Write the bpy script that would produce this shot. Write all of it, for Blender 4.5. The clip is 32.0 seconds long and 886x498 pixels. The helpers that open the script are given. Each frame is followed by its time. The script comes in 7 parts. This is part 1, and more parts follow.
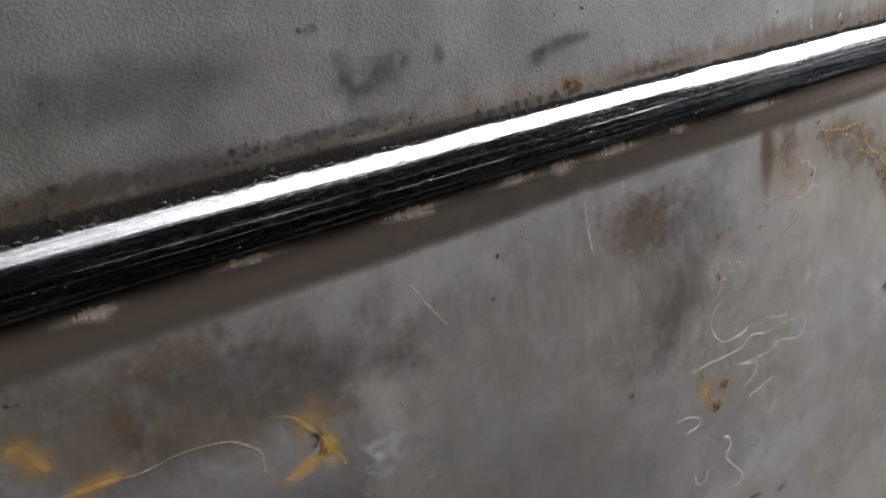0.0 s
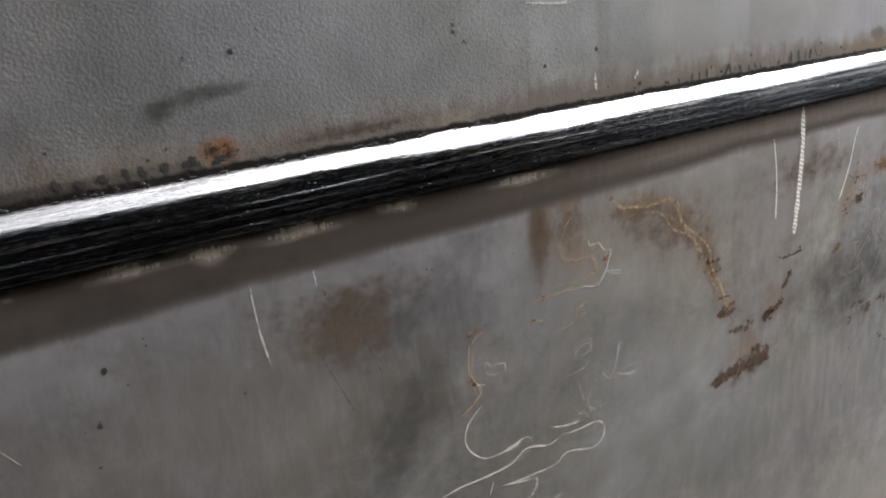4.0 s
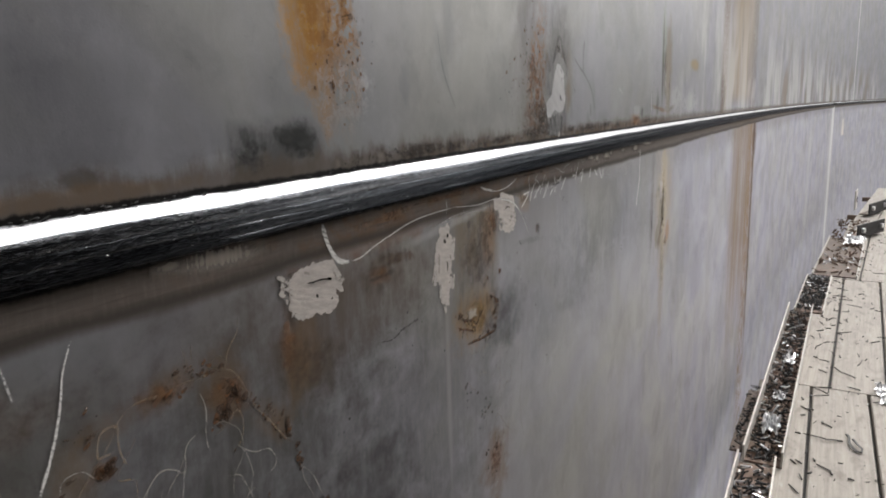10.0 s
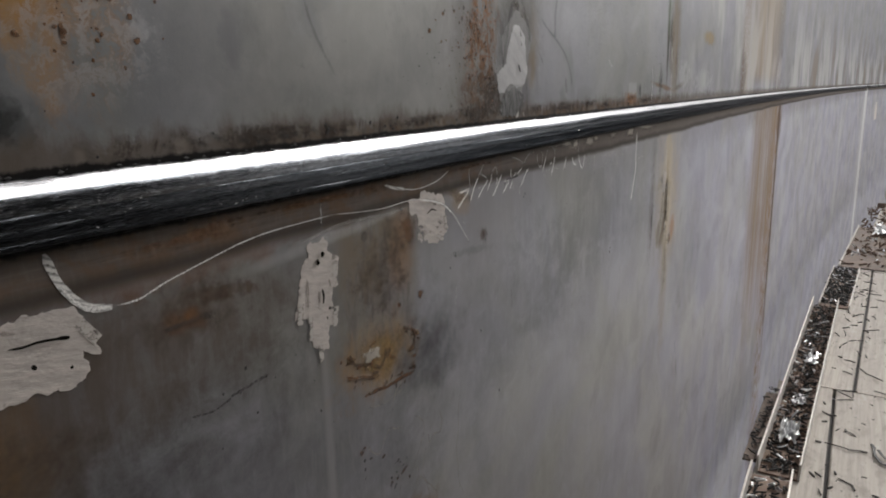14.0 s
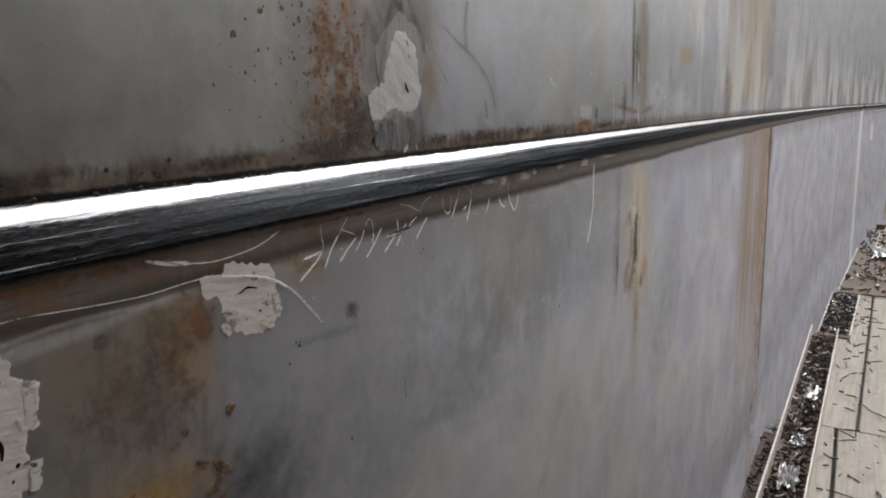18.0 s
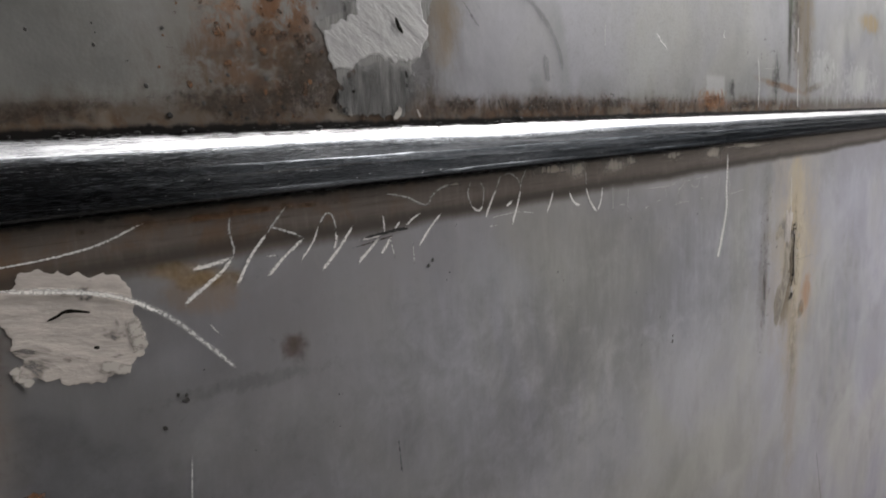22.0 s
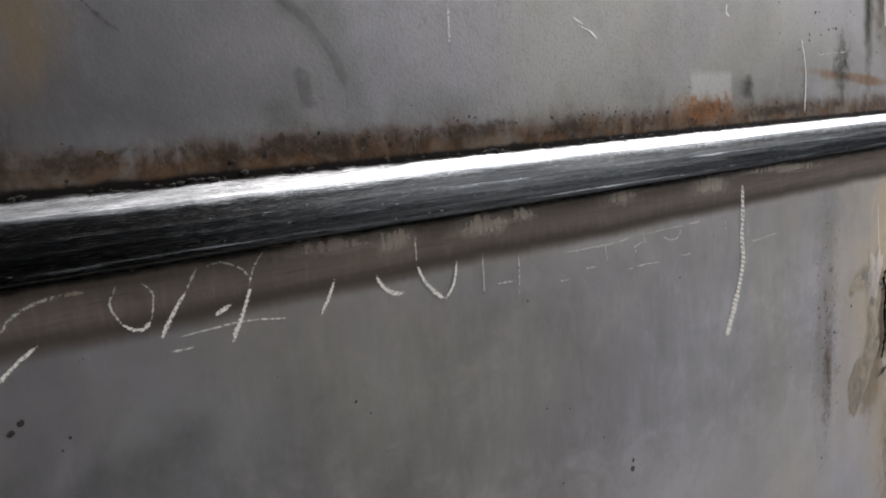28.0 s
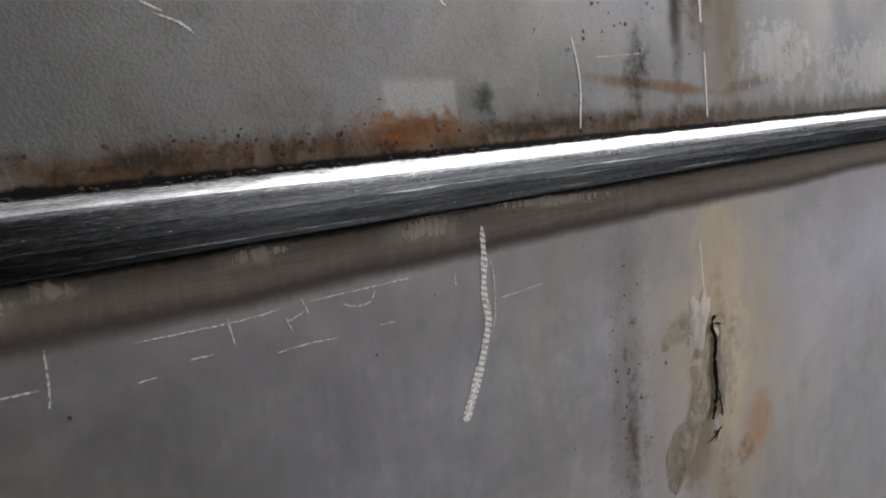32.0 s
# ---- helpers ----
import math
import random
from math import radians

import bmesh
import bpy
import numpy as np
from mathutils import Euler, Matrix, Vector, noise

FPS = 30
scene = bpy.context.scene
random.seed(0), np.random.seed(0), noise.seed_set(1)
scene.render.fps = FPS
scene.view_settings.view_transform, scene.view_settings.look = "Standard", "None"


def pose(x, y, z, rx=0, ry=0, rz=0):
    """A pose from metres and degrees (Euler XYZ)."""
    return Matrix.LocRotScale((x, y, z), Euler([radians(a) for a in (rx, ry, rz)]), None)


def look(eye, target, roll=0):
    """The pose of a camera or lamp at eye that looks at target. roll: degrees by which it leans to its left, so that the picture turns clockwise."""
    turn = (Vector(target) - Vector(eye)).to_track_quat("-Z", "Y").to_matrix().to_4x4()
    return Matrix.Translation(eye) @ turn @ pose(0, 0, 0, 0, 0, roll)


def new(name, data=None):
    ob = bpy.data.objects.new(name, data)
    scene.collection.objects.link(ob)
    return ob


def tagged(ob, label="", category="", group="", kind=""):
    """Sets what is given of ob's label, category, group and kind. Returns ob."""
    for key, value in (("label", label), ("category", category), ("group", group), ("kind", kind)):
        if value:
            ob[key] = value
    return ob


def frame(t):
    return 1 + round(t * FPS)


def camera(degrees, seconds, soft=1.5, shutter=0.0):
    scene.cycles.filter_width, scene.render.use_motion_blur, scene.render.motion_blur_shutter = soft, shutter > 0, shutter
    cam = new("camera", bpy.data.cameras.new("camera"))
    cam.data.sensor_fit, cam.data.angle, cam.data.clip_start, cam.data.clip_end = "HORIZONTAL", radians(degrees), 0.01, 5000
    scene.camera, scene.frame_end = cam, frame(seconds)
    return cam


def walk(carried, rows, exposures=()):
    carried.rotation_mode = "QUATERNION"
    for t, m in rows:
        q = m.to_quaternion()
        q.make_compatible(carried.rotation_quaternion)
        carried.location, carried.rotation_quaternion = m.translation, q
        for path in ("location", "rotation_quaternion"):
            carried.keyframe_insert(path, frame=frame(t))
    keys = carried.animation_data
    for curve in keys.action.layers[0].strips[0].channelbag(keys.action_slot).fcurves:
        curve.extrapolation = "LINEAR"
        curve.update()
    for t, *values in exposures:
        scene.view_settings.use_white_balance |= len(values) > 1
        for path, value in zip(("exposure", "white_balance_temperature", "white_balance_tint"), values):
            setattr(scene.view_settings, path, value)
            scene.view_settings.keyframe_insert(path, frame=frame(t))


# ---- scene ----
cam = camera(64.97, 32.0, soft=1.9)

# seconds, eye x, y, z, turn to the right of the wall's normal, tilt, lean
PATH = [
    (0.0, -0.0000, -0.2799, 0.0676, 28.63, -18.69, -9.10),
    (0.5, 0.0242, -0.2848, 0.0636, 27.04, -17.69, -10.74),
    (1.0, 0.0482, -0.2926, 0.0573, 26.03, -17.03, -10.64),
    (1.5, 0.0668, -0.2927, 0.0578, 26.40, -15.35, -9.65),
    (2.0, 0.0859, -0.2885, 0.0561, 27.14, -16.39, -8.87),
    (2.5, 0.1076, -0.2899, 0.0590, 28.43, -18.08, -8.46),
    (3.0, 0.1325, -0.2877, 0.0598, 30.20, -18.22, -6.00),
    (3.5, 0.1482, -0.2826, 0.0605, 31.28, -17.80, -5.47),
    (5.5, 0.2553, -0.2767, 0.0533, 29.91, -17.13, -6.11),
    (6.0, 0.2749, -0.2755, 0.0530, 31.70, -17.24, -4.90),
    (6.5, 0.3315, -0.2645, 0.0574, 42.97, -16.73, -2.68),
    (7.0, 0.3976, -0.2459, 0.0519, 57.25, -14.81, -0.66),
    (7.5, 0.4216, -0.2543, 0.0598, 62.13, -10.84, -0.81),
    (8.0, 0.4508, -0.2565, 0.0515, 63.90, -10.83, -1.60),
    (8.5, 0.4730, -0.2580, 0.0509, 63.39, -10.44, -1.93),
    (9.0, 0.4951, -0.2587, 0.0527, 63.18, -10.95, -2.06),
    (9.5, 0.5190, -0.2589, 0.0511, 63.41, -11.19, -2.15),
    (10.0, 0.5406, -0.2571, 0.0487, 62.95, -11.19, -1.83),
    (10.5, 0.5656, -0.2564, 0.0439, 62.23, -12.29, -1.96),
    (11.0, 0.5880, -0.2599, 0.0377, 62.02, -13.04, -1.97),
    (11.5, 0.6068, -0.2592, 0.0400, 62.66, -12.51, -1.40),
    (12.0, 0.6325, -0.2580, 0.0394, 62.61, -13.96, -2.09),
    (12.5, 0.6594, -0.2570, 0.0402, 62.36, -14.21, -1.95),
    (13.0, 0.6790, -0.2575, 0.0394, 61.85, -13.65, -1.88),
    (13.5, 0.7009, -0.2590, 0.0388, 61.65, -13.09, -1.46),
    (15.5, 0.7866, -0.2655, 0.0458, 59.87, -11.31, -2.25),
    (16.0, 0.8088, -0.2668, 0.0450, 60.14, -11.18, -2.38),
    (16.5, 0.8328, -0.2670, 0.0432, 60.28, -11.32, -2.47),
    (17.0, 0.8549, -0.2675, 0.0434, 60.53, -11.52, -2.29),
    (17.5, 0.8793, -0.2669, 0.0414, 60.83, -11.24, -2.27),
    (18.0, 0.9031, -0.2670, 0.0406, 61.23, -10.87, -1.80),
    (18.5, 0.9287, -0.2662, 0.0387, 61.42, -10.77, -1.86),
    (19.0, 0.9505, -0.2655, 0.0371, 61.05, -10.33, -2.05),
    (19.5, 0.9624, -0.2564, 0.0333, 57.85, -8.30, -2.16),
    (20.0, 0.9717, -0.2557, 0.0297, 51.59, -8.53, -2.06),
    (20.5, 0.9946, -0.2502, 0.0256, 45.80, -9.89, -3.09),
    (21.0, 1.0190, -0.2540, 0.0231, 45.39, -9.22, -3.30),
    (21.5, 1.0477, -0.2525, 0.0142, 46.24, -9.43, -3.08),
    (22.0, 1.0745, -0.2520, 0.0074, 48.35, -9.20, -2.96),
    (22.5, 1.0974, -0.2530, 0.0088, 48.47, -9.57, -3.23),
    (23.0, 1.1189, -0.2535, 0.0093, 48.86, -9.36, -3.02),
    (23.5, 1.1443, -0.2484, 0.0081, 51.84, -8.56, -2.19),
    (24.0, 1.1705, -0.2521, 0.0061, 53.09, -8.05, -2.57),
    (24.5, 1.1915, -0.2550, 0.0058, 52.48, -7.96, -3.01),
    (26.5, 1.2536, -0.2563, 0.0162, 34.21, -9.15, -5.27),
    (27.0, 1.2752, -0.2598, 0.0163, 34.60, -7.78, -6.06),
    (27.5, 1.2973, -0.2614, 0.0189, 35.99, -7.59, -5.97),
    (28.0, 1.3193, -0.2604, 0.0192, 36.44, -8.57, -4.95),
    (28.5, 1.3476, -0.2540, 0.0165, 36.52, -8.36, -5.08),
    (29.0, 1.3663, -0.2597, 0.0194, 37.14, -8.12, -5.15),
    (29.5, 1.3901, -0.2607, 0.0188, 37.38, -7.95, -5.32),
    (30.0, 1.4129, -0.2630, 0.0169, 37.91, -8.20, -4.98),
    (30.5, 1.4348, -0.2644, 0.0196, 38.62, -7.91, -5.16),
    (31.0, 1.4567, -0.2683, 0.0201, 39.07, -7.68, -5.20),
    (31.5, 1.4824, -0.2684, 0.0184, 39.39, -7.81, -5.35),
    (32.0, 1.5052, -0.2688, 0.0174, 39.27, -8.42, -5.33),
]


def heading(x, y, z, turn, tilt, lean):
    a, b = radians(turn), radians(tilt)
    way = Vector((math.sin(a) * math.cos(b), math.cos(a) * math.cos(b), math.sin(b)))
    eye = Vector((x, y, z))
    return look(eye, eye + way, lean)


walk(cam, [(r[0], heading(*r[1:])) for r in PATH],
     exposures=[(0.0, 1.84), (3.0, 1.74), (6.0, 1.72), (7.2, 0.76), (9.0, 0.58), (11.0, 0.56), (12.0, 0.28), (13.0, 0.22), (16.0, 0.32), (19.3, 0.3), (20.6, 0.46), (24.0, 0.48), (27.0, 0.53), (32.0, 0.3)])

# ---- light: open tank under an overcast sky ----
world = bpy.data.worlds.new("overcast_sky")
scene.world = world
world.use_nodes = True
wn = world.node_tree
wn.nodes.clear()
w_out = wn.nodes.new("ShaderNodeOutputWorld")
w_bg = wn.nodes.new("ShaderNodeBackground")
w_sky = wn.nodes.new("ShaderNodeTexSky")
w_sky.sky_type = "NISHITA"
w_sky.sun_disc = False
w_sky.sun_elevation = radians(42)
w_sky.sun_rotation = radians(108)
w_sky.dust_density = 6.0
w_hsv = wn.nodes.new("ShaderNodeHueSaturation")
w_hsv.inputs["Saturation"].default_value = 0.12
w_bg.inputs["Strength"].default_value = 0.14
wn.links.new(w_sky.outputs[0], w_hsv.inputs["Color"])
wn.links.new(w_hsv.outputs[0], w_bg.inputs["Color"])
wn.links.new(w_bg.outputs[0], w_out.inputs["Surface"])

sun_data = bpy.data.lights.new("sun", "SUN")
sun_data.energy = 1.0
sun_data.angle = radians(40)
sun_data.color = (1.0, 0.965, 0.94)
sun = new("sun", sun_data)
sun.matrix_world = look((0, 0, 0), (-0.71, 0.23, -0.67))

# ---- the plan: a round tank; s runs along the wall, d inwards from it ----
R = 63.97
BOARD_Z = -1.104
FLOOR_Z = -3.1
SEAM_S = 8.43


def at(s, z, d=0.0):
    a = s / R
    return Vector((math.sin(a) * (R - d), math.cos(a) * (R - d) - R, z))


def turn_at(s):
    """Heading of the wall at s: x along it, y into the plate, z up."""
    return Matrix.Rotation(-s / R, 4, "Z")


def place(s, z, d):
    return Matrix.Translation(at(s, z, d)) @ turn_at(s)


# ---- material helpers ----
def mat_new(name):
    m = bpy.data.materials.new(name)
    m.use_nodes = True
    m.node_tree.nodes.clear()
    return m, m.node_tree


def nd(t, kind, **inputs):
    n = t.nodes.new(kind)
    for k, v in inputs.items():
        key = k.replace("_", " ")
        if isinstance(v, bpy.types.NodeSocket):
            t.links.new(v, n.inputs[key])
        else:
            n.inputs[key].default_value = v
    return n


def link(t, a, n, i):
    t.links.new(a, n.inputs[i])


def rgb(c):
    return (c[0], c[1], c[2], 1.0)


def maths(t, op, a, b=0.0, clamp=False):
    n = t.nodes.new("ShaderNodeMath")
    n.operation = op
    n.use_clamp = clamp
    for i, v in enumerate((a, b)):
        if isinstance(v, bpy.types.NodeSocket):
            t.links.new(v, n.inputs[i])
        else:
            n.inputs[i].default_value = v
    return n.outputs[0]


def smooth(t, v, lo, hi, a=0.0, b=1.0):
    n = t.nodes.new("ShaderNodeMapRange")
    n.interpolation_type = "SMOOTHSTEP"
    t.links.new(v, n.inputs["Value"])
    n.inputs["From Min"].default_value = lo
    n.inputs["From Max"].default_value = hi
    n.inputs["To Min"].default_value = a
    n.inputs["To Max"].default_value = b
    return n.outputs[0]


def mix(t, f, a, b, mode="MIX"):
    n = t.nodes.new("ShaderNodeMix")
    n.data_type = "RGBA"
    n.blend_type = mode
    for i, v in ((0, f), (6, a), (7, b)):
        if isinstance(v, bpy.types.NodeSocket):
            t.links.new(v, n.inputs[i])
        else:
            n.inputs[i].default_value = v if i == 0 else rgb(v)
    return n.outputs[2]


def noise_at(t, vec, scale, detail=4.0, rough=0.6, distort=0.0, stretch=None):
    if stretch:
        mp = t.nodes.new("ShaderNodeMapping")
        mp.inputs["Scale"].default_value = stretch
        t.links.new(vec, mp.inputs["Vector"])
        vec = mp.outputs[0]
    n = nd(t, "ShaderNodeTexNoise", Vector=vec, Scale=scale, Detail=detail, Roughness=rough, Distortion=distort)
    return n.outputs["Fac"]


def finish(t, color, rough, metal=0.0, bump=None, strength=0.3, distance=0.001, alpha=None):
    out = t.nodes.new("ShaderNodeOutputMaterial")
    b = t.nodes.new("ShaderNodeBsdfPrincipled")
    for key, v in (("Base Color", color), ("Roughness", rough), ("Metallic", metal)):
        if isinstance(v, bpy.types.NodeSocket):
            t.links.new(v, b.inputs[key])
        else:
            b.inputs[key].default_value = rgb(v) if key == "Base Color" else v
    if bump is not None:
        bn = t.nodes.new("ShaderNodeBump")
        bn.inputs["Strength"].default_value = strength
        bn.inputs["Distance"].default_value = distance
        t.links.new(bump, bn.inputs["Height"])
        t.links.new(bn.outputs[0], b.inputs["Normal"])
    if alpha is None:
        t.links.new(b.outputs[0], out.inputs[0])
    else:
        tr = t.nodes.new("ShaderNodeBsdfTransparent")
        mx = t.nodes.new("ShaderNodeMixShader")
        t.links.new(alpha, mx.inputs[0])
        t.links.new(tr.outputs[0], mx.inputs[1])
        t.links.new(b.outputs[0], mx.inputs[2])
        t.links.new(mx.outputs[0], out.inputs[0])
    return b


def group_new(name, ins, outs):
    t = bpy.data.node_groups.new(name, "ShaderNodeTree")
    for side, socks in (("INPUT", ins), ("OUTPUT", outs)):
        for key, kind in socks:
            t.interface.new_socket(key, in_out=side, socket_type="NodeSocket" + kind)
    return t, t.nodes.new("NodeGroupInput").outputs, t.nodes.new("NodeGroupOutput").inputs


def oval_group():
    """Mask of about 1 inside a ragged, tipped oval."""
    t, i, o = group_new("ragged_oval", (("Where", "Vector"), ("Grain", "Float"), ("Edge", "Float"), ("Brush", "Float"), ("Location", "Vector"), ("Rotation", "Vector"),
                                        ("Size", "Vector"), ("Ragged", "Float"), ("Outer", "Float"), ("Inner", "Float")), (("Mask", "Float"),))
    mp = t.nodes.new("ShaderNodeMapping")
    mp.vector_type = "TEXTURE"
    for key, src in (("Vector", "Where"), ("Location", "Location"), ("Rotation", "Rotation"), ("Scale", "Size")):
        t.links.new(i[src], mp.inputs[key])
    ln = t.nodes.new("ShaderNodeVectorMath")
    ln.operation = "LENGTH"
    t.links.new(mp.outputs[0], ln.inputs[0])
    n = maths(t, "MULTIPLY", maths(t, "SUBTRACT", i["Grain"], 0.5), i["Ragged"])
    n = maths(t, "ADD", n, maths(t, "MULTIPLY", maths(t, "SUBTRACT", i["Edge"], 0.5), 0.9))
    k = smooth(t, maths(t, "ADD", ln.outputs["Value"], n), 1.0, 0.0)
    rng_node = k.node
    t.links.new(i["Outer"], rng_node.inputs["From Min"])
    t.links.new(i["Inner"], rng_node.inputs["From Max"])
    t.links.new(maths(t, "MULTIPLY", k, smooth(t, i["Brush"], 0.25, 0.65, 0.55, 1.0)), o["Mask"])
    return t


def cover_group():
    """Lays one colour over another and keeps track of how dull the surface gets."""
    t, i, o = group_new("laid_over", (("Color", "Color"), ("Dull", "Float"), ("Tint", "Color"), ("Amount", "Float"), ("Dulls", "Float"), ("Mask", "Float")), (("Color", "Color"), ("Dull", "Float")))
    t.links.new(mix(t, maths(t, "MULTIPLY", i["Mask"], i["Amount"]), i["Color"], i["Tint"]), o["Color"])
    t.links.new(maths(t, "MAXIMUM", i["Dull"], maths(t, "MULTIPLY", i["Mask"], i["Dulls"])), o["Dull"])
    return t


OVAL = oval_group()
COVER = cover_group()


def use_group(t, tree, **inputs):
    n = t.nodes.new("ShaderNodeGroup")
    n.node_tree = tree
    for key, v in inputs.items():
        if isinstance(v, bpy.types.NodeSocket):
            t.links.new(v, n.inputs[key])
        else:
            n.inputs[key].default_value = v
    return n.outputs


class Coat:
    """The surface of one plate: base steel, with stains laid over it one by one. Coordinates are s and z in metres."""

    def __init__(self, name, tone, seed, far):
        self.m, t = mat_new(name)
        self.t = t
        uv = t.nodes.new("ShaderNodeUVMap")
        uv.uv_map = "sz"
        self.uv = uv.outputs[0]
        sep = t.nodes.new("ShaderNodeSeparateXYZ")
        t.links.new(self.uv, sep.inputs[0])
        self.s, self.z = sep.outputs[0], sep.outputs[1]
        off = t.nodes.new("ShaderNodeVectorMath")
        off.operation = "ADD"
        t.links.new(self.uv, off.inputs[0])
        off.inputs[1].default_value = (seed * 3.7, seed * 1.9, seed)
        self.vec = off.outputs[0]
        cells = t.nodes.new("ShaderNodeTexVoronoi")
        cells.inputs["Scale"].default_value = 820.0
        t.links.new(self.vec, cells.inputs["Vector"])
        self.fine = cells.outputs["Distance"]
        self.mid = noise_at(t, self.vec, 34.0, 6.0, 0.68, 0.35)
        self.big = noise_at(t, self.vec, 6.0, 6.0, 0.62, 0.5)
        self.run = noise_at(t, self.vec, 1.0, 6.0, 0.66, 0.25, (24.0, 1.6, 1.0))
        self.edge = noise_at(t, self.vec, 95.0, 6.0, 0.75, 0.3)
        self.brush = noise_at(t, self.vec, 1.0, 5.0, 0.7, 0.3, (120.0, 22.0, 1.0))
        c = mix(t, smooth(t, self.big, 0.32, 0.68), [v * 0.84 for v in tone], [v * 1.13 for v in tone])
        c = mix(t, smooth(t, self.mid, 0.45, 0.75, 0.0, 0.32), c, (tone[0] * 1.5, tone[1] * 1.5, tone[2] * 1.52))
        c = mix(t, smooth(t, self.mid, 0.45, 0.25, 0.0, 0.3), c, [v * 0.6 for v in tone])
        c = mix(t, smooth(t, self.run, 0.46, 0.74, 0.0, 0.11), c, (tone[0] * 1.7, tone[1] * 1.7, tone[2] * 1.72))
        c = mix(t, smooth(t, self.run, 0.46, 0.24, 0.0, 0.13), c, [v * 0.6 for v in tone])
        c = mix(t, smooth(t, self.brush, 0.52, 0.72, 0.0, 0.07), c, [v * 1.6 for v in tone])
        c = mix(t, smooth(t, self.edge, 0.6, 0.74, 0.0, 0.4), c, [v * 0.45 for v in tone])
        self.mottle = noise_at(t, self.vec, 1.0, 6.0, 0.75, 0.5, (38.0, 22.0, 1.0))
        c = mix(t, smooth(t, self.mottle, 0.5, 0.7, 0.0, 0.2), c, [v * 1.45 for v in tone])
        c = mix(t, smooth(t, self.mottle, 0.46, 0.3, 0.0, 0.24), c, [v * 0.62 for v in tone])
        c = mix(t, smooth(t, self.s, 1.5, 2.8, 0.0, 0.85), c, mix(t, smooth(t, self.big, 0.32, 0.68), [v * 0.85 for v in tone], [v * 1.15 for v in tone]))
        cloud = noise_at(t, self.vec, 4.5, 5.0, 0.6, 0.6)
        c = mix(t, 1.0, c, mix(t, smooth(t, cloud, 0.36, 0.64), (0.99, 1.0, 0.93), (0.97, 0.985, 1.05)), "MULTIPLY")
        # tone farther along shifted to carry the sky's reflection in the colour
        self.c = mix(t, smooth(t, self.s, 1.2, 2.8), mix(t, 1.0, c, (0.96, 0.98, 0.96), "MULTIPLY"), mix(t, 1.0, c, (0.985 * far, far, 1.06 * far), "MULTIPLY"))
        self.dull = None

    def blob(self, s, z, rs, rz, lean=0.0, ragged=0.5, soft=0.25, grain=None):
        """A mask of about 1 inside a ragged oval; lean tips it, in degrees."""
        soft = soft + 0.15
        return use_group(self.t, OVAL, Where=self.uv, Grain=grain or self.mid, Edge=self.edge, Brush=self.brush, Location=(s, z, 0), Rotation=(0, 0, radians(lean)),
                         Size=(rs, rz, 1), Ragged=ragged * 3.2, Outer=1.0 + soft, Inner=1.0 - soft)["Mask"]

    def stain(self, color, amount, *blob, **kw):
        self.over(color, amount, self.blob(*blob, **kw))

    def over(self, color, amount, mask):
        dulls = color[0] > 1.35 * color[2] or sum(color) < 0.12
        if not dulls:
            color = [min(0.6, v * 2.2) for v in color]
        out = use_group(self.t, COVER, Color=self.c, Dull=0.0 if self.dull is None else self.dull, Tint=rgb(color), Amount=amount, Dulls=min(1.0, amount * 1.1) if dulls else 0.0, Mask=mask)
        self.c, self.dull = out["Color"], out["Dull"]

    def band(self, z0, z1, soft, ragged, color, amount, grain=None):
        """A stripe along the seam between two heights, with uneven rims."""
        t = self.t
        zz = maths(t, "ADD", self.z, maths(t, "MULTIPLY", maths(t, "SUBTRACT", grain or self.mid, 0.5), ragged))
        zz = maths(t, "ADD", zz, maths(t, "MULTIPLY", maths(t, "SUBTRACT", self.brush, 0.5), ragged * 0.8))
        up = smooth(t, zz, z0 - soft, z0 + soft)
        dn = smooth(t, zz, z1 + soft, z1 - soft)
        self.over(color, amount, maths(t, "MULTIPLY", up, dn))

    def between(self, s0, s1, soft):
        t = self.t
        return maths(t, "MULTIPLY", smooth(t, self.s, s0 - soft, s0 + soft), smooth(t, self.s, s1 + soft, s1 - soft))

    def done(self, rough=0.4, bump=0.25, peel=None, bright=0.88):
        t = self.t
        r = maths(t, "ADD", maths(t, "MULTIPLY", self.mid, 0.28), rough - 0.14)
        r = maths(t, "ADD", r, smooth(t, self.s, 1.6, 3.4, 0.0, 0.16))
        fine = maths(t, "MULTIPLY", self.fine, 0.08)
        if peel is not None:
            fine = maths(t, "MULTIPLY", self.fine, peel)
        h = maths(t, "ADD", fine, maths(t, "MULTIPLY", self.mid, 0.25))
        h = maths(t, "ADD", h, maths(t, "MULTIPLY", self.edge, 0.1))
        h = maths(t, "MULTIPLY", h, smooth(t, self.s, 1.5, 3.2, 1.0, 0.12))
        r = maths(t, "ADD", r, maths(t, "MULTIPLY", self.dull, 0.35))
        metal = maths(t, "MULTIPLY", maths(t, "SUBTRACT", 1.0, self.dull), bright)
        b = finish(t, self.c, r, metal, h, bump, 0.0009)
        t.links.new(maths(t, "SUBTRACT", 0.5, maths(t, "MULTIPLY", self.dull, 0.42)), b.inputs["Specular IOR Level"])
        return self.m


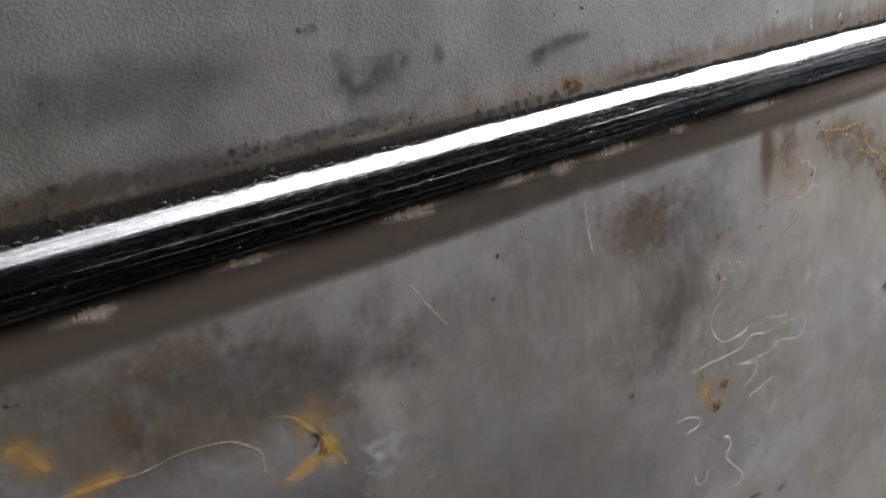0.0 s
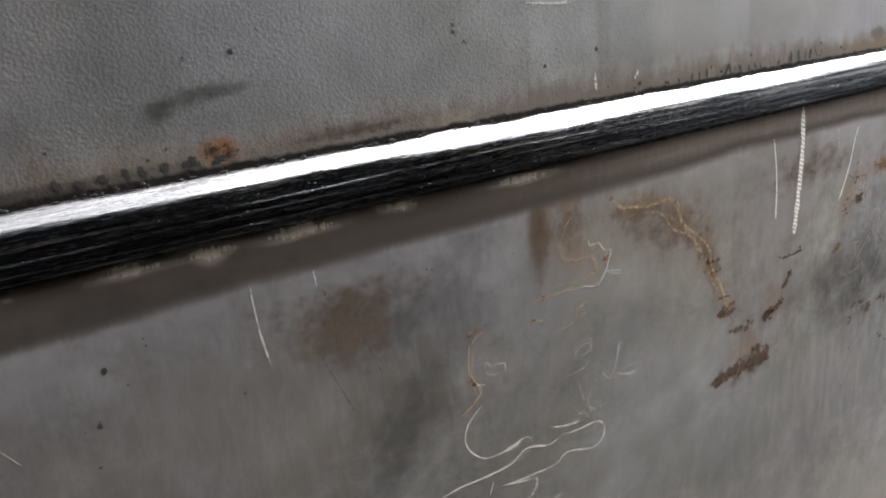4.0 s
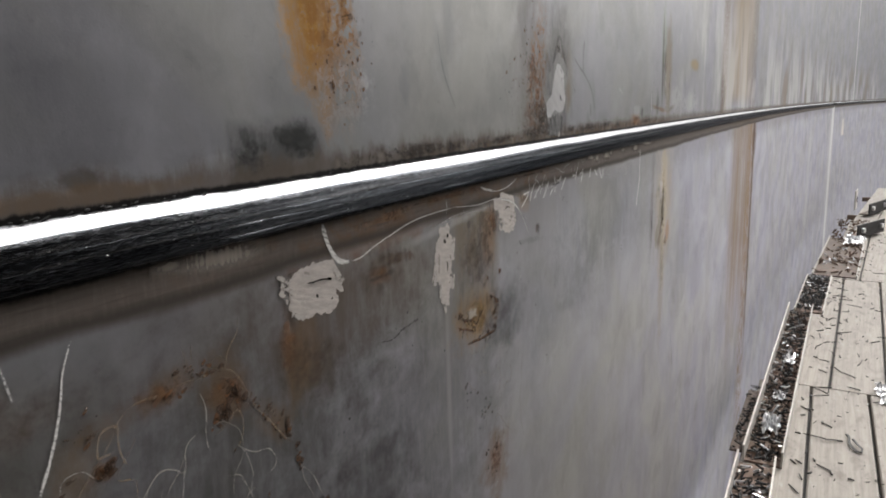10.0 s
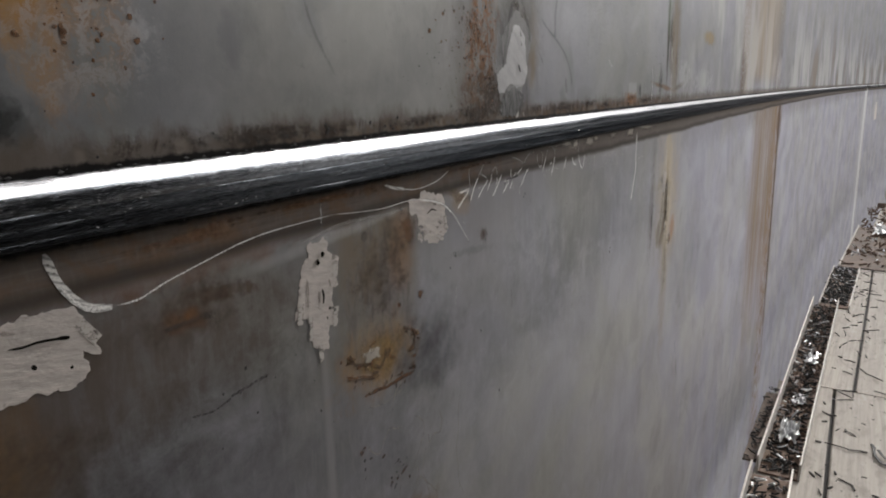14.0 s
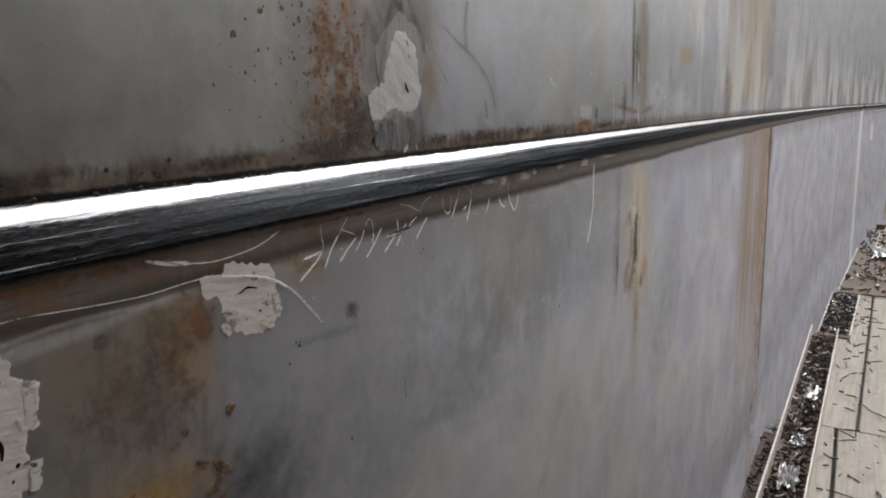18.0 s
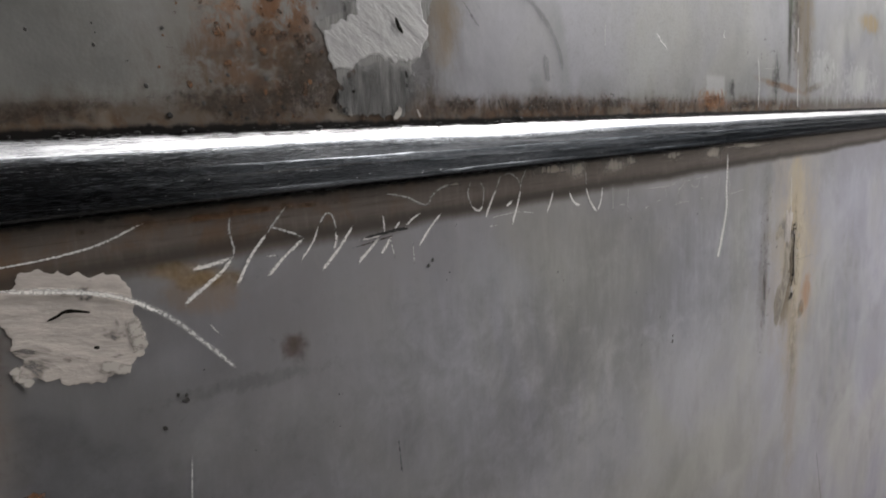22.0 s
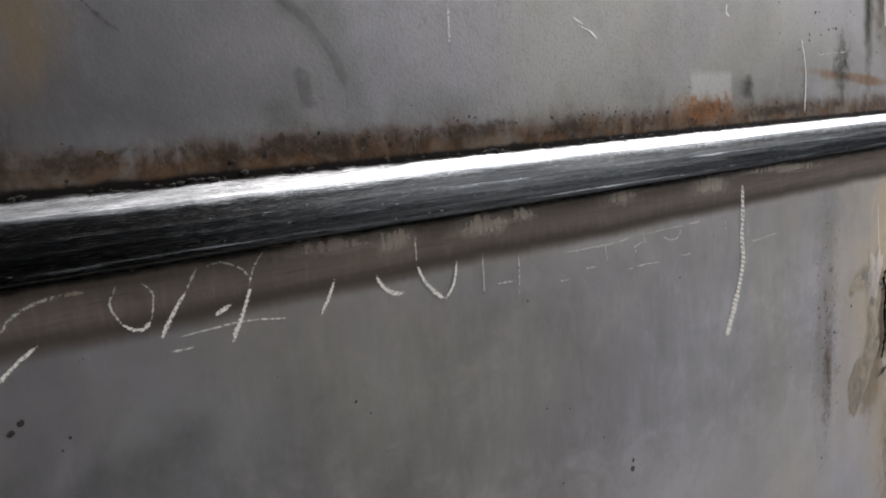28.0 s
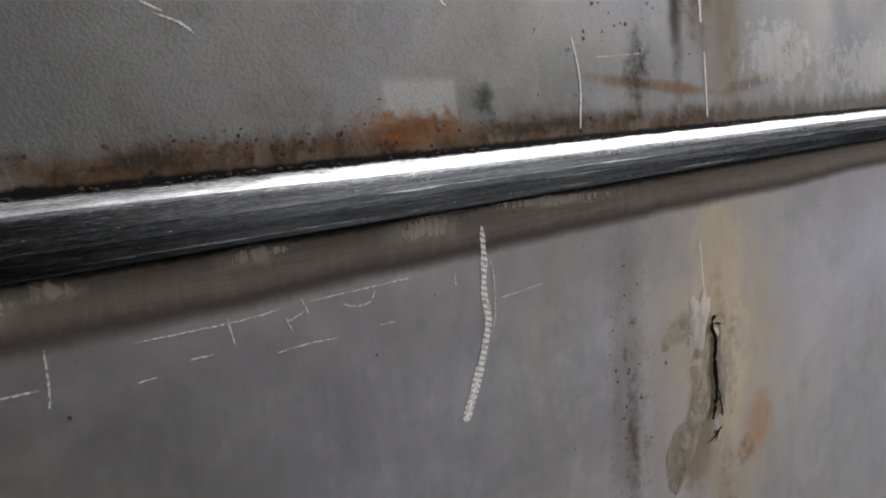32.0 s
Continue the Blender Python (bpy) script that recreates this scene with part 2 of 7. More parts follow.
def plain(name, color, rough, metal=0.0, scale=40.0, vary=0.35, bump=0.25, dist=0.001, stretch=None):
    m, t = mat_new(name)
    tc = t.nodes.new("ShaderNodeTexCoord")
    n1 = noise_at(t, tc.outputs["Object"], scale, 5.0, 0.65, 0.3, stretch)
    n2 = noise_at(t, tc.outputs["Object"], scale * 0.17, 3.0, 0.6)
    info = t.nodes.new("ShaderNodeObjectInfo")
    k = maths(t, "ADD", maths(t, "MULTIPLY", n1, 0.6), maths(t, "MULTIPLY", n2, 0.4))
    k = maths(t, "ADD", k, maths(t, "MULTIPLY", maths(t, "SUBTRACT", info.outputs["Random"], 0.5), 0.25))
    c = mix(t, smooth(t, k, 0.25, 0.75), [v * (1 - vary) for v in color], [min(1, v * (1 + vary)) for v in color])
    r = maths(t, "ADD", maths(t, "MULTIPLY", n1, 0.25), rough - 0.12, True)
    finish(t, c, r, metal, n1, bump, dist)
    return m


# ---- mesh helpers ----
def mesh_ob(name, verts, faces, material, parent=None, smooth_faces=False, uv=None, label="", rim=None):
    me = bpy.data.meshes.new(name)
    me.from_pydata([tuple(v) for v in verts], [], faces)
    if rim is not None:
        me.attributes.new("rim", "FLOAT", "POINT").data.foreach_set("value", rim)
    if uv is not None:
        layer = me.uv_layers.new(name="sz")
        idx = np.empty(len(me.loops), dtype=np.int32)
        me.loops.foreach_get("vertex_index", idx)
        layer.data.foreach_set("uv", np.asarray(uv, dtype=np.float32)[idx].ravel())
    if smooth_faces:
        me.polygons.foreach_set("use_smooth", [True] * len(me.polygons))
    me.materials.append(material)
    me.update()
    ob = new(name, me)
    ob.parent = parent
    if label:
        ob["label"] = label
    return ob


def part(name, bm, material, parent=None, label=""):
    me = bpy.data.meshes.new(name)
    bm.to_mesh(me)
    bm.free()
    me.materials.append(material)
    ob = new(name, me)
    ob.parent = parent
    if label:
        ob["label"] = label
    return ob


def grid_faces(nu, nv):
    return [(i * nv + j, (i + 1) * nv + j, (i + 1) * nv + j + 1, i * nv + j + 1) for i in range(nu - 1) for j in range(nv - 1)]


def box_bm(sx, sy, sz, m=None, bevel=0.0):
    bm = bmesh.new()
    bmesh.ops.create_cube(bm, size=1.0, matrix=(m or Matrix.Identity(4)) @ Matrix.Diagonal((sx, sy, sz, 1)))
    if bevel:
        bmesh.ops.bevel(bm, geom=bm.edges[:], offset=bevel, segments=1, affect="EDGES")
    return bm


def plate(name, s0, s1, z0, z1, material, thick=0.028, step=0.1):
    """A rolled shell plate: inner face, outer face and rims."""
    ns = max(2, int((s1 - s0) / step) + 1)
    nz = 8
    verts, uv, faces = [], [], []
    for d in (0.0, -thick):
        for i in range(ns):
            s = s0 + (s1 - s0) * i / (ns - 1)
            for j in range(nz):
                z = z0 + (z1 - z0) * j / (nz - 1)
                verts.append(at(s, z, d))
                uv.append((s, z))
    n = ns * nz
    f = grid_faces(ns, nz)
    faces += [q for q in f] + [tuple(n + k for k in reversed(q)) for q in f]
    for i in range(ns - 1):
        a, b = i * nz, (i + 1) * nz
        faces.append((b, a, n + a, n + b))
        faces.append((a + nz - 1, b + nz - 1, n + b + nz - 1, n + a + nz - 1))
    for j in range(nz - 1):
        faces.append((j, j + 1, n + j + 1, n + j))
        k = (ns - 1) * nz
        faces.append((k + j + 1, k + j, n + k + j, n + k + j + 1))
    return mesh_ob(name, verts, faces, material, uv=uv, smooth_faces=False)


# ---- materials of the shell ----
RUST = (0.17, 0.062, 0.018)
DARK_RUST = (0.06, 0.03, 0.015)
OCHRE = (0.24, 0.13, 0.035)
BROWN = (0.095, 0.07, 0.052)
TOE_BLACK = (0.02, 0.019, 0.018)
PALE = (0.22, 0.215, 0.21)

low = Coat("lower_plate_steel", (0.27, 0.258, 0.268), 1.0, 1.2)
# warm dusty film under the seam and cleaner steel below it
low.band(-0.075, -0.012, 0.03, 0.05, (0.085, 0.072, 0.062), 0.3)
low.blot = noise_at(low.t, low.vec, 9.0, 6.0, 0.6, 0.3)
low.over((0.042, 0.043, 0.041), 0.22, smooth(low.t, low.blot, 0.47, 0.33))
low.over((0.115, 0.118, 0.125), 0.25, smooth(low.t, low.blot, 0.54, 0.68))
low.over((0.075, 0.054, 0.038), 0.32, maths(low.t, "MULTIPLY", low.between(0.55, 1.28, 0.1), maths(low.t, "MULTIPLY", smooth(low.t, low.big, 0.42, 0.62), smooth(low.t, low.z, -0.25, -0.08))))
# broad dirt: brown film at the start; fields farther on mix dirt with painted shade
low.stain((0.055, 0.044, 0.034), 0.5, 0.02, -0.055, 0.075, 0.03, lean=-10, ragged=0.7, soft=0.6)
low.stain((0.035, 0.034, 0.031), 0.4, -0.03, -0.09, 0.06, 0.05, ragged=0.6, soft=0.6)
low.stain((0.036, 0.038, 0.04), 0.4, 0.315, -0.12, 0.03, 0.07, lean=-30, ragged=0.8, soft=0.6)
low.stain((0.037, 0.036, 0.03), 0.62, 0.79, -0.13, 0.1, 0.065, ragged=0.6, soft=0.6)
low.stain((0.05, 0.04, 0.029), 0.5, 0.87, -0.09, 0.1, 0.04, ragged=0.7, soft=0.6)
low.stain((0.037, 0.036, 0.032), 0.4, 1.02, -0.2, 0.1, 0.12, ragged=0.7, soft=0.6)
low.stain((0.038, 0.039, 0.037), 0.3, 1.58, -0.115, 0.2, 0.055, ragged=0.7, soft=0.6)
low.stain((0.038, 0.039, 0.037), 0.2, 1.3, -0.16, 0.14, 0.06, ragged=0.7, soft=0.6)
# yellow and brown seepage at the start of the walk
low.stain((0.05, 0.038, 0.027), 0.65, 0.005, -0.075, 0.07, 0.035, lean=-20, ragged=0.7, soft=0.4)
low.stain(OCHRE, 0.45, -0.036, -0.067, 0.009, 0.009, lean=-20, ragged=0.9, soft=0.5)
low.stain(OCHRE, 0.6, -0.022, -0.0868, 0.011, 0.0035, lean=8, ragged=0.7, soft=0.5)
low.stain((0.3, 0.16, 0.035), 0.75, 0.0655, -0.1195, 0.012, 0.004, lean=22, ragged=0.6, soft=0.5)
low.stain((0.3, 0.16, 0.035), 0.6, 0.076, -0.119, 0.004, 0.008, lean=-10, ragged=0.6, soft=0.5)
low.stain(OCHRE, 0.35, 0.07, -0.098, 0.012, 0.014, ragged=0.9, soft=0.5)
low.stain((0.11, 0.08, 0.05), 0.5, 0.02, -0.078, 0.06, 0.012, lean=-12, ragged=0.9, soft=0.5)
low.stain(DARK_RUST, 0.75, 0.0008, -0.072, 0.0012, 0.0105, ragged=0.5, grain=low.edge)
low.stain((0.12, 0.06, 0.025), 0.5, -0.0025, -0.067, 0.004, 0.009, ragged=0.8, soft=0.5)
low.stain(PALE, 0.35, 0.108, -0.148, 0.018, 0.016, ragged=1.2, grain=low.edge)
# two wide dark fields, dirt with shade painted in
low.stain((0.045, 0.038, 0.031), 0.5, 0.26, -0.1, 0.11, 0.055, ragged=0.7, soft=0.6)
low.stain((0.037, 0.036, 0.03), 0.5, 0.7, -0.24, 0.24, 0.1, ragged=0.6, soft=0.6)
# brushed brown dabs
low.stain((0.1, 0.08, 0.05), 0.4, 0.2, -0.1, 0.13, 0.035, lean=-8, ragged=1.1, soft=0.6, grain=low.mottle)
low.stain((0.12, 0.08, 0.05), 0.36, 0.277, -0.066, 0.026, 0.014, lean=-12, ragged=0.5, soft=0.2, grain=low.edge)
low.stain((0.1, 0.065, 0.04), 0.6, 0.302, -0.072, 0.004, 0.014, lean=-8, ragged=0.5, grain=low.edge)
low.over((0.1, 0.068, 0.042), 0.85, maths(low.t, "MULTIPLY", maths(low.t, "MULTIPLY", low.between(0.394, 0.43, 0.003), smooth(low.t, low.mottle, 0.3, 0.6)), smooth(low.t, low.z, -0.09, -0.045)))
low.stain((0.05, 0.034, 0.022), 0.9, 0.399, -0.052, 0.006, 0.02, ragged=0.4, soft=0.5)
low.stain((0.1, 0.072, 0.048), 0.5, 0.5, -0.075, 0.075, 0.035, lean=-25, ragged=0.6, soft=0.5)
low.stain((0.09, 0.068, 0.048), 0.4, 0.62, -0.1, 0.05, 0.07, ragged=0.6, soft=0.5)
for s, z, rs, rz, lean, amount in ((0.475, -0.051, 0.026, 0.006, 0, 0.6), (0.515, -0.066, 0.012, 0.012, -45, 0.6), (0.538, -0.095, 0.008, 0.02, 20, 0.6), (0.558, -0.135, 0.008, 0.02, 20, 0.55),
                                   (0.43, -0.07, 0.018, 0.014, 0, 0.4), (0.745, -0.073, 0.024, 0.007, 12, 0.6), (0.785, -0.085, 0.014, 0.012, -40, 0.6), (0.7, -0.095, 0.009, 0.016, -20, 0.5),
                                   (0.82, -0.118, 0.014, 0.008, -45, 0.5), (0.615, -0.152, 0.012, 0.01, 30, 0.5), (0.58, -0.18, 0.016, 0.016, 30, 0.5)):
    low.stain((0.15, 0.095, 0.05), amount * 1.1, s, z, rs, rz, lean=lean, ragged=0.9, soft=0.6, grain=low.mottle)
# rust under the patches
low.stain((0.19, 0.11, 0.04), 0.6, 0.85, -0.083, 0.012, 0.024, ragged=1.0, soft=0.6, grain=low.mottle)
low.stain((0.075, 0.045, 0.025), 0.6, 0.8415, -0.072, 0.002, 0.012, lean=4, ragged=0.8, soft=0.5)
low.stain((0.13, 0.085, 0.045), 0.5, 0.845, -0.105, 0.012, 0.012, ragged=1.0, soft=0.6, grain=low.mottle)
low.stain((0.085, 0.055, 0.036), 0.55, 0.9, -0.07, 0.09, 0.03, ragged=0.7, soft=0.5)
low.stain(DARK_RUST, 0.75, 0.957, -0.052, 0.018, 0.004, lean=-6, ragged=0.8, grain=low.edge)
low.stain(RUST, 0.35, 0.94, -0.035, 0.07, 0.008, ragged=0.8)
low.stain((0.24, 0.15, 0.07), 0.9, 1.087, -0.132, 0.036, 0.022, ragged=0.9, soft=0.5, grain=low.mottle)
low.tan = maths(low.t, "MULTIPLY", low.between(1.048, 1.135, 0.012), maths(low.t, "MULTIPLY", smooth(low.t, low.z, -0.17, -0.07), smooth(low.t, low.z, -0.028, -0.04)))
low.over((0.15, 0.115, 0.075), 0.75, maths(low.t, "MULTIPLY", low.tan, smooth(low.t, low.mottle, 0.36, 0.62, 0.15, 1.0)))
low.over((0.085, 0.075, 0.062), 0.6, maths(low.t, "MULTIPLY", low.tan, smooth(low.t, low.brush, 0.5, 0.36)))
low.stain((0.17, 0.1, 0.05), 0.6, 1.115, -0.055, 0.013, 0.02, ragged=0.9, soft=0.5, grain=low.mottle)
low.stain((0.24, 0.14, 0.075), 0.5, 1.122, -0.07, 0.014, 0.02, ragged=1.0, soft=0.5, grain=low.mottle)
low.stain((0.035, 0.03, 0.026), 0.75, 1.1305, -0.054, 0.005, 0.009, ragged=0.7, soft=0.5)
low.stain((0.035, 0.03, 0.026), 0.6, 1.077, -0.047, 0.004, 0.0035, lean=40, ragged=0.6, grain=low.edge)
low.stain(OCHRE, 0.3, 1.205, -0.044, 0.018, 0.008, lean=-20, ragged=0.8)
low.stain(BROWN, 0.6, 1.02, -0.02, 0.12, 0.008, ragged=0.6, soft=0.4)
low.stain((0.2, 0.13, 0.09), 0.6, 1.125, -0.295, 0.03, 0.03, ragged=0.8)
low.stain(DARK_RUST, 0.6, 1.244, -0.077, 0.005, 0.005, ragged=0.6, grain=low.edge)
low.stain((0.05, 0.05, 0.05), 0.5, 1.225, -0.087, 0.03, 0.003, lean=-5, ragged=0.8, grain=low.edge)
low.stain((0.04, 0.04, 0.04), 0.3, 1.346, -0.191, 0.03, 0.008, lean=-15, ragged=0.6, soft=0.5)
low.stain((0.16, 0.158, 0.155), 0.4, 1.031, -0.18, 0.0035, 0.08, ragged=0.3, soft=0.5)
low.stain((0.16, 0.158, 0.155), 0.5, 1.05, -0.041, 0.07, 0.0035, lean=4, ragged=0.6, soft=0.4)
# round the torn scar
low.stain((0.38, 0.32, 0.235), 0.85, 1.94, -0.145, 0.07, 0.105, lean=2, ragged=0.45, soft=0.6)
low.stain((0.48, 0.4, 0.29), 0.7, 1.94, -0.125, 0.03, 0.06, ragged=0.6, soft=0.6)
low.over((0.09, 0.055, 0.04), 0.7, maths(low.t, "MULTIPLY", low.blob(1.838, -0.15, 0.02, 0.08, lean=-4, ragged=0.7, soft=0.6), smooth(low.t, low.edge, 0.52, 0.62)))
low.stain((0.11, 0.1, 0.095), 0.4, 1.866, -0.155, 0.01, 0.085, lean=-3, ragged=0.8, soft=0.5)
low.stain((0.05, 0.048, 0.044), 0.8, 1.893, -0.112, 0.012, 0.008, ragged=0.5, soft=0.4)
low.stain((0.13, 0.1, 0.065), 0.8, 1.912, -0.185, 0.018, 0.045, lean=-14, ragged=0.4, soft=0.3)
low.stain((0.5, 0.44, 0.34), 0.45, 1.95, -0.16, 0.012, 0.06, ragged=0.6, soft=0.5)
low.stain((0.36, 0.3, 0.22), 0.8, 1.94, -0.065, 0.018, 0.05, ragged=0.5, soft=0.5)
low.stain((0.27, 0.22, 0.16), 0.55, 1.938, -0.28, 0.024, 0.12, ragged=0.5, soft=0.5)
low.stain((0.3, 0.15, 0.07), 0.75, 1.985, -0.205, 0.02, 0.02, ragged=0.7, soft=0.4)
low.stain((0.075, 0.06, 0.05), 0.4, 1.835, -0.13, 0.013, 0.075, lean=-4, ragged=0.8, soft=0.5, grain=low.edge)
# long tan run farther along
low.over((0.21, 0.15, 0.1), 0.9, maths(low.t, "MULTIPLY", maths(low.t, "MULTIPLY", low.between(3.0, 3.6, 0.1), smooth(low.t, low.run, 0.3, 0.65, 0.32, 1.0)), smooth(low.t, low.z, -1.1, -0.4)))
low.over((0.2, 0.12, 0.06), 0.8, maths(low.t, "MULTIPLY", low.between(3.42, 3.62, 0.06), smooth(low.t, low.mottle, 0.42, 0.6)))
low.over((0.06, 0.035, 0.02), 0.85, maths(low.t, "MULTIPLY", low.between(3.575, 3.615, 0.012), maths(low.t, "MULTIPLY", smooth(low.t, low.edge, 0.3, 0.45), smooth(low.t, low.z, -1.1, -0.6))))
low.stain((0.085, 0.05, 0.03), 0.75, 3.6, -0.1, 0.06, 0.07, ragged=0.7)
low.over((0.28, 0.275, 0.27), 0.85, low.between(8.28, 8.44, 0.02))
low.stain(PALE, 0.45, 8.25, -0.6, 0.12, 0.6, ragged=0.6, soft=0.6)
low.stain(PALE, 0.4, 6.6, -0.5, 0.1, 0.5, ragged=0.8, soft=0.6)
# ground strip along the seam, darker along its lower rim, with bare dabs at the toe
low.comb = noise_at(low.t, low.vec, 1.0, 4.0, 0.7, 0.0, (300.0, 60.0, 1.0))
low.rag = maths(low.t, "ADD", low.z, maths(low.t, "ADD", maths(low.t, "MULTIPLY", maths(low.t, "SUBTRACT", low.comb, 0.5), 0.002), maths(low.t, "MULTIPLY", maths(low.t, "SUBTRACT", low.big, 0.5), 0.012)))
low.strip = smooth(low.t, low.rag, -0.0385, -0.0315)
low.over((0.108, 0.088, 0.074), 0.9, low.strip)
low.over((0.2, 0.165, 0.14), 0.3, maths(low.t, "MULTIPLY", low.strip, smooth(low.t, low.comb, 0.46, 0.7)))
low.drag = noise_at(low.t, low.vec, 1.0, 5.0, 0.7, 0.2, (22.0, 520.0, 1.0))
low.over((0.17, 0.145, 0.122), 0.5, maths(low.t, "MULTIPLY", low.strip, smooth(low.t, low.drag, 0.5, 0.7)))
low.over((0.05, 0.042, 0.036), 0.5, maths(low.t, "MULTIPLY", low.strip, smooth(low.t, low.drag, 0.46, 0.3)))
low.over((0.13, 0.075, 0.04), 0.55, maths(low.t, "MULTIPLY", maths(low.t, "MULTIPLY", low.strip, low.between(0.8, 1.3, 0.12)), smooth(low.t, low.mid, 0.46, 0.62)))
# shade at the start of the walk, painted into the strip
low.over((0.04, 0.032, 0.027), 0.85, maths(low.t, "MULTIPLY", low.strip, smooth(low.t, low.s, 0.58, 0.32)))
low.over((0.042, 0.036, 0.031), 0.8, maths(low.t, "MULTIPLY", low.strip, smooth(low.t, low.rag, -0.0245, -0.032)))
# narrow near-black line along the lower toe
low.band(-0.0148, -0.011, 0.001, 0.004, TOE_BLACK, 0.9, low.edge)
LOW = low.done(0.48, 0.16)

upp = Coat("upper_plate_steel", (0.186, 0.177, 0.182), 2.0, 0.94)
upp.stain((0.11, 0.115, 0.12), 0.5, 0.33, 0.06, 0.12, 0.03, ragged=0.5, soft=0.5)
upp.stain((0.03, 0.031, 0.031), 0.62, 0.118, 0.047, 0.012, 0.014, lean=40, ragged=0.5, soft=0.5)
upp.stain((0.03, 0.031, 0.03), 0.6, 0.149, 0.052, 0.0035, 0.005, ragged=0.4, soft=0.6)
upp.stain((0.03, 0.031, 0.03), 0.6, 0.166, 0.05, 0.0035, 0.005, ragged=0.4, soft=0.6)
upp.stain((0.03, 0.031, 0.03), 0.6, 0.133, 0.05, 0.005, 0.006, ragged=0.4, soft=0.6)
upp.stain((0.037, 0.039, 0.036), 0.6, 0.235, 0.042, 0.02, 0.005, lean=18, ragged=0.5, soft=0.6)
upp.stain((0.034, 0.035, 0.033), 0.6, 0.219, 0.0385, 0.005, 0.005, ragged=0.4, soft=0.6)
upp.over((0.13, 0.132, 0.135), 0.5, maths(upp.t, "MULTIPLY", upp.between(0.40, 0.446, 0.0015), smooth(upp.t, upp.z, 0.022, 0.028)))
upp.over((0.12, 0.122, 0.125), 0.4, maths(upp.t, "MULTIPLY", upp.between(0.455, 0.573, 0.003), smooth(upp.t, upp.z, 0.024, 0.05)))
upp.blot = noise_at(upp.t, upp.vec, 10.0, 6.0, 0.62, 0.3)
upp.over((0.04, 0.041, 0.04), 0.3, smooth(upp.t, upp.blot, 0.47, 0.33))
upp.over((0.115, 0.118, 0.122), 0.28, smooth(upp.t, upp.blot, 0.54, 0.68))
# ochre run
upp.flake = smooth(upp.t, upp.edge, 0.4, 0.52)
upp.over((0.36, 0.18, 0.03), 0.95, maths(upp.t, "MULTIPLY", upp.blob(0.873, 0.115, 0.02, 0.06, lean=8, ragged=0.7, grain=upp.mottle), smooth(upp.t, upp.edge, 0.3, 0.44)))
upp.over((0.25, 0.115, 0.025), 0.9, maths(upp.t, "MULTIPLY", upp.blob(0.893, 0.108, 0.026, 0.062, lean=4, ragged=0.9, grain=upp.mottle), upp.flake))
upp.over((0.07, 0.04, 0.02), 0.85, maths(upp.t, "MULTIPLY", upp.blob(0.91, 0.108, 0.02, 0.055, ragged=1.2, grain=upp.mottle), smooth(upp.t, upp.edge, 0.53, 0.6)))
upp.over((0.2, 0.2, 0.2), 0.6, maths(upp.t, "MULTIPLY", upp.blob(0.905, 0.062, 0.03, 0.022, ragged=1.0, grain=upp.mottle), smooth(upp.t, upp.edge, 0.46, 0.58)))
upp.over((0.15, 0.09, 0.05), 0.6, maths(upp.t, "MULTIPLY", upp.blob(0.9, 0.055, 0.028, 0.016, ragged=1.2, grain=upp.mottle), smooth(upp.t, upp.edge, 0.52, 0.6)))
upp.box = maths(upp.t, "ADD", upp.s, maths(upp.t, "MULTIPLY", upp.mid, 0.006))
upp.over((0.026, 0.026, 0.025), 0.75, maths(upp.t, "MULTIPLY", maths(upp.t, "MULTIPLY", smooth(upp.t, upp.box, 0.804, 0.808), smooth(upp.t, upp.box, 0.888, 0.87)), maths(upp.t, "MULTIPLY", smooth(upp.t, maths(upp.t, "ADD", upp.z, maths(upp.t, "MULTIPLY", upp.mid, 0.01)), 0.056, 0.044), smooth(upp.t, upp.mottle, 0.3, 0.55, 0.3, 1.0))))
upp.stain((0.012, 0.012, 0.012), 0.9, 0.858, 0.038, 0.014, 0.0075, lean=0, ragged=0.7, grain=upp.edge)
upp.stain((0.02, 0.02, 0.02), 0.8, 0.874, 0.031, 0.004, 0.009, lean=12, ragged=0.8, grain=upp.edge)
upp.stain((0.02, 0.02, 0.02), 0.6, 0.816, 0.038, 0.003, 0.005, lean=25, ragged=0.9, grain=upp.edge)
upp.stain((0.03, 0.03, 0.03), 0.7, 0.721, 0.026, 0.009, 0.004, ragged=0.6)
upp.stain(OCHRE, 0.45, 0.72, 0.02, 0.05, 0.004, ragged=0.6)
upp.stain((0.05, 0.05, 0.052), 0.6, 1.048, 0.13, 0.009, 0.035, ragged=0.5, soft=0.4)
upp.stain((0.05, 0.05, 0.052), 0.6, 0.978, 0.065, 0.006, 0.014, ragged=0.5, soft=0.4)
upp.stain((0.055, 0.057, 0.058), 0.5, 0.905, 0.045, 0.06, 0.03, ragged=0.5, soft=0.6)
# brown, pitted field and its drips
upp.stain((0.13, 0.115, 0.095), 0.5, 1.228, 0.09, 0.036, 0.085, lean=-6, ragged=0.9, soft=0.5, grain=upp.mottle)
upp.over((0.21, 0.1, 0.045), 0.85, maths(upp.t, "MULTIPLY", upp.blob(1.248, 0.088, 0.023, 0.07, lean=-8, ragged=0.9, grain=upp.mottle), smooth(upp.t, upp.edge, 0.44, 0.58)))
upp.over((0.13, 0.062, 0.028), 0.85, maths(upp.t, "MULTIPLY", upp.blob(1.254, 0.066, 0.016, 0.022, ragged=0.9, grain=upp.mottle), smooth(upp.t, upp.edge, 0.42, 0.54)))
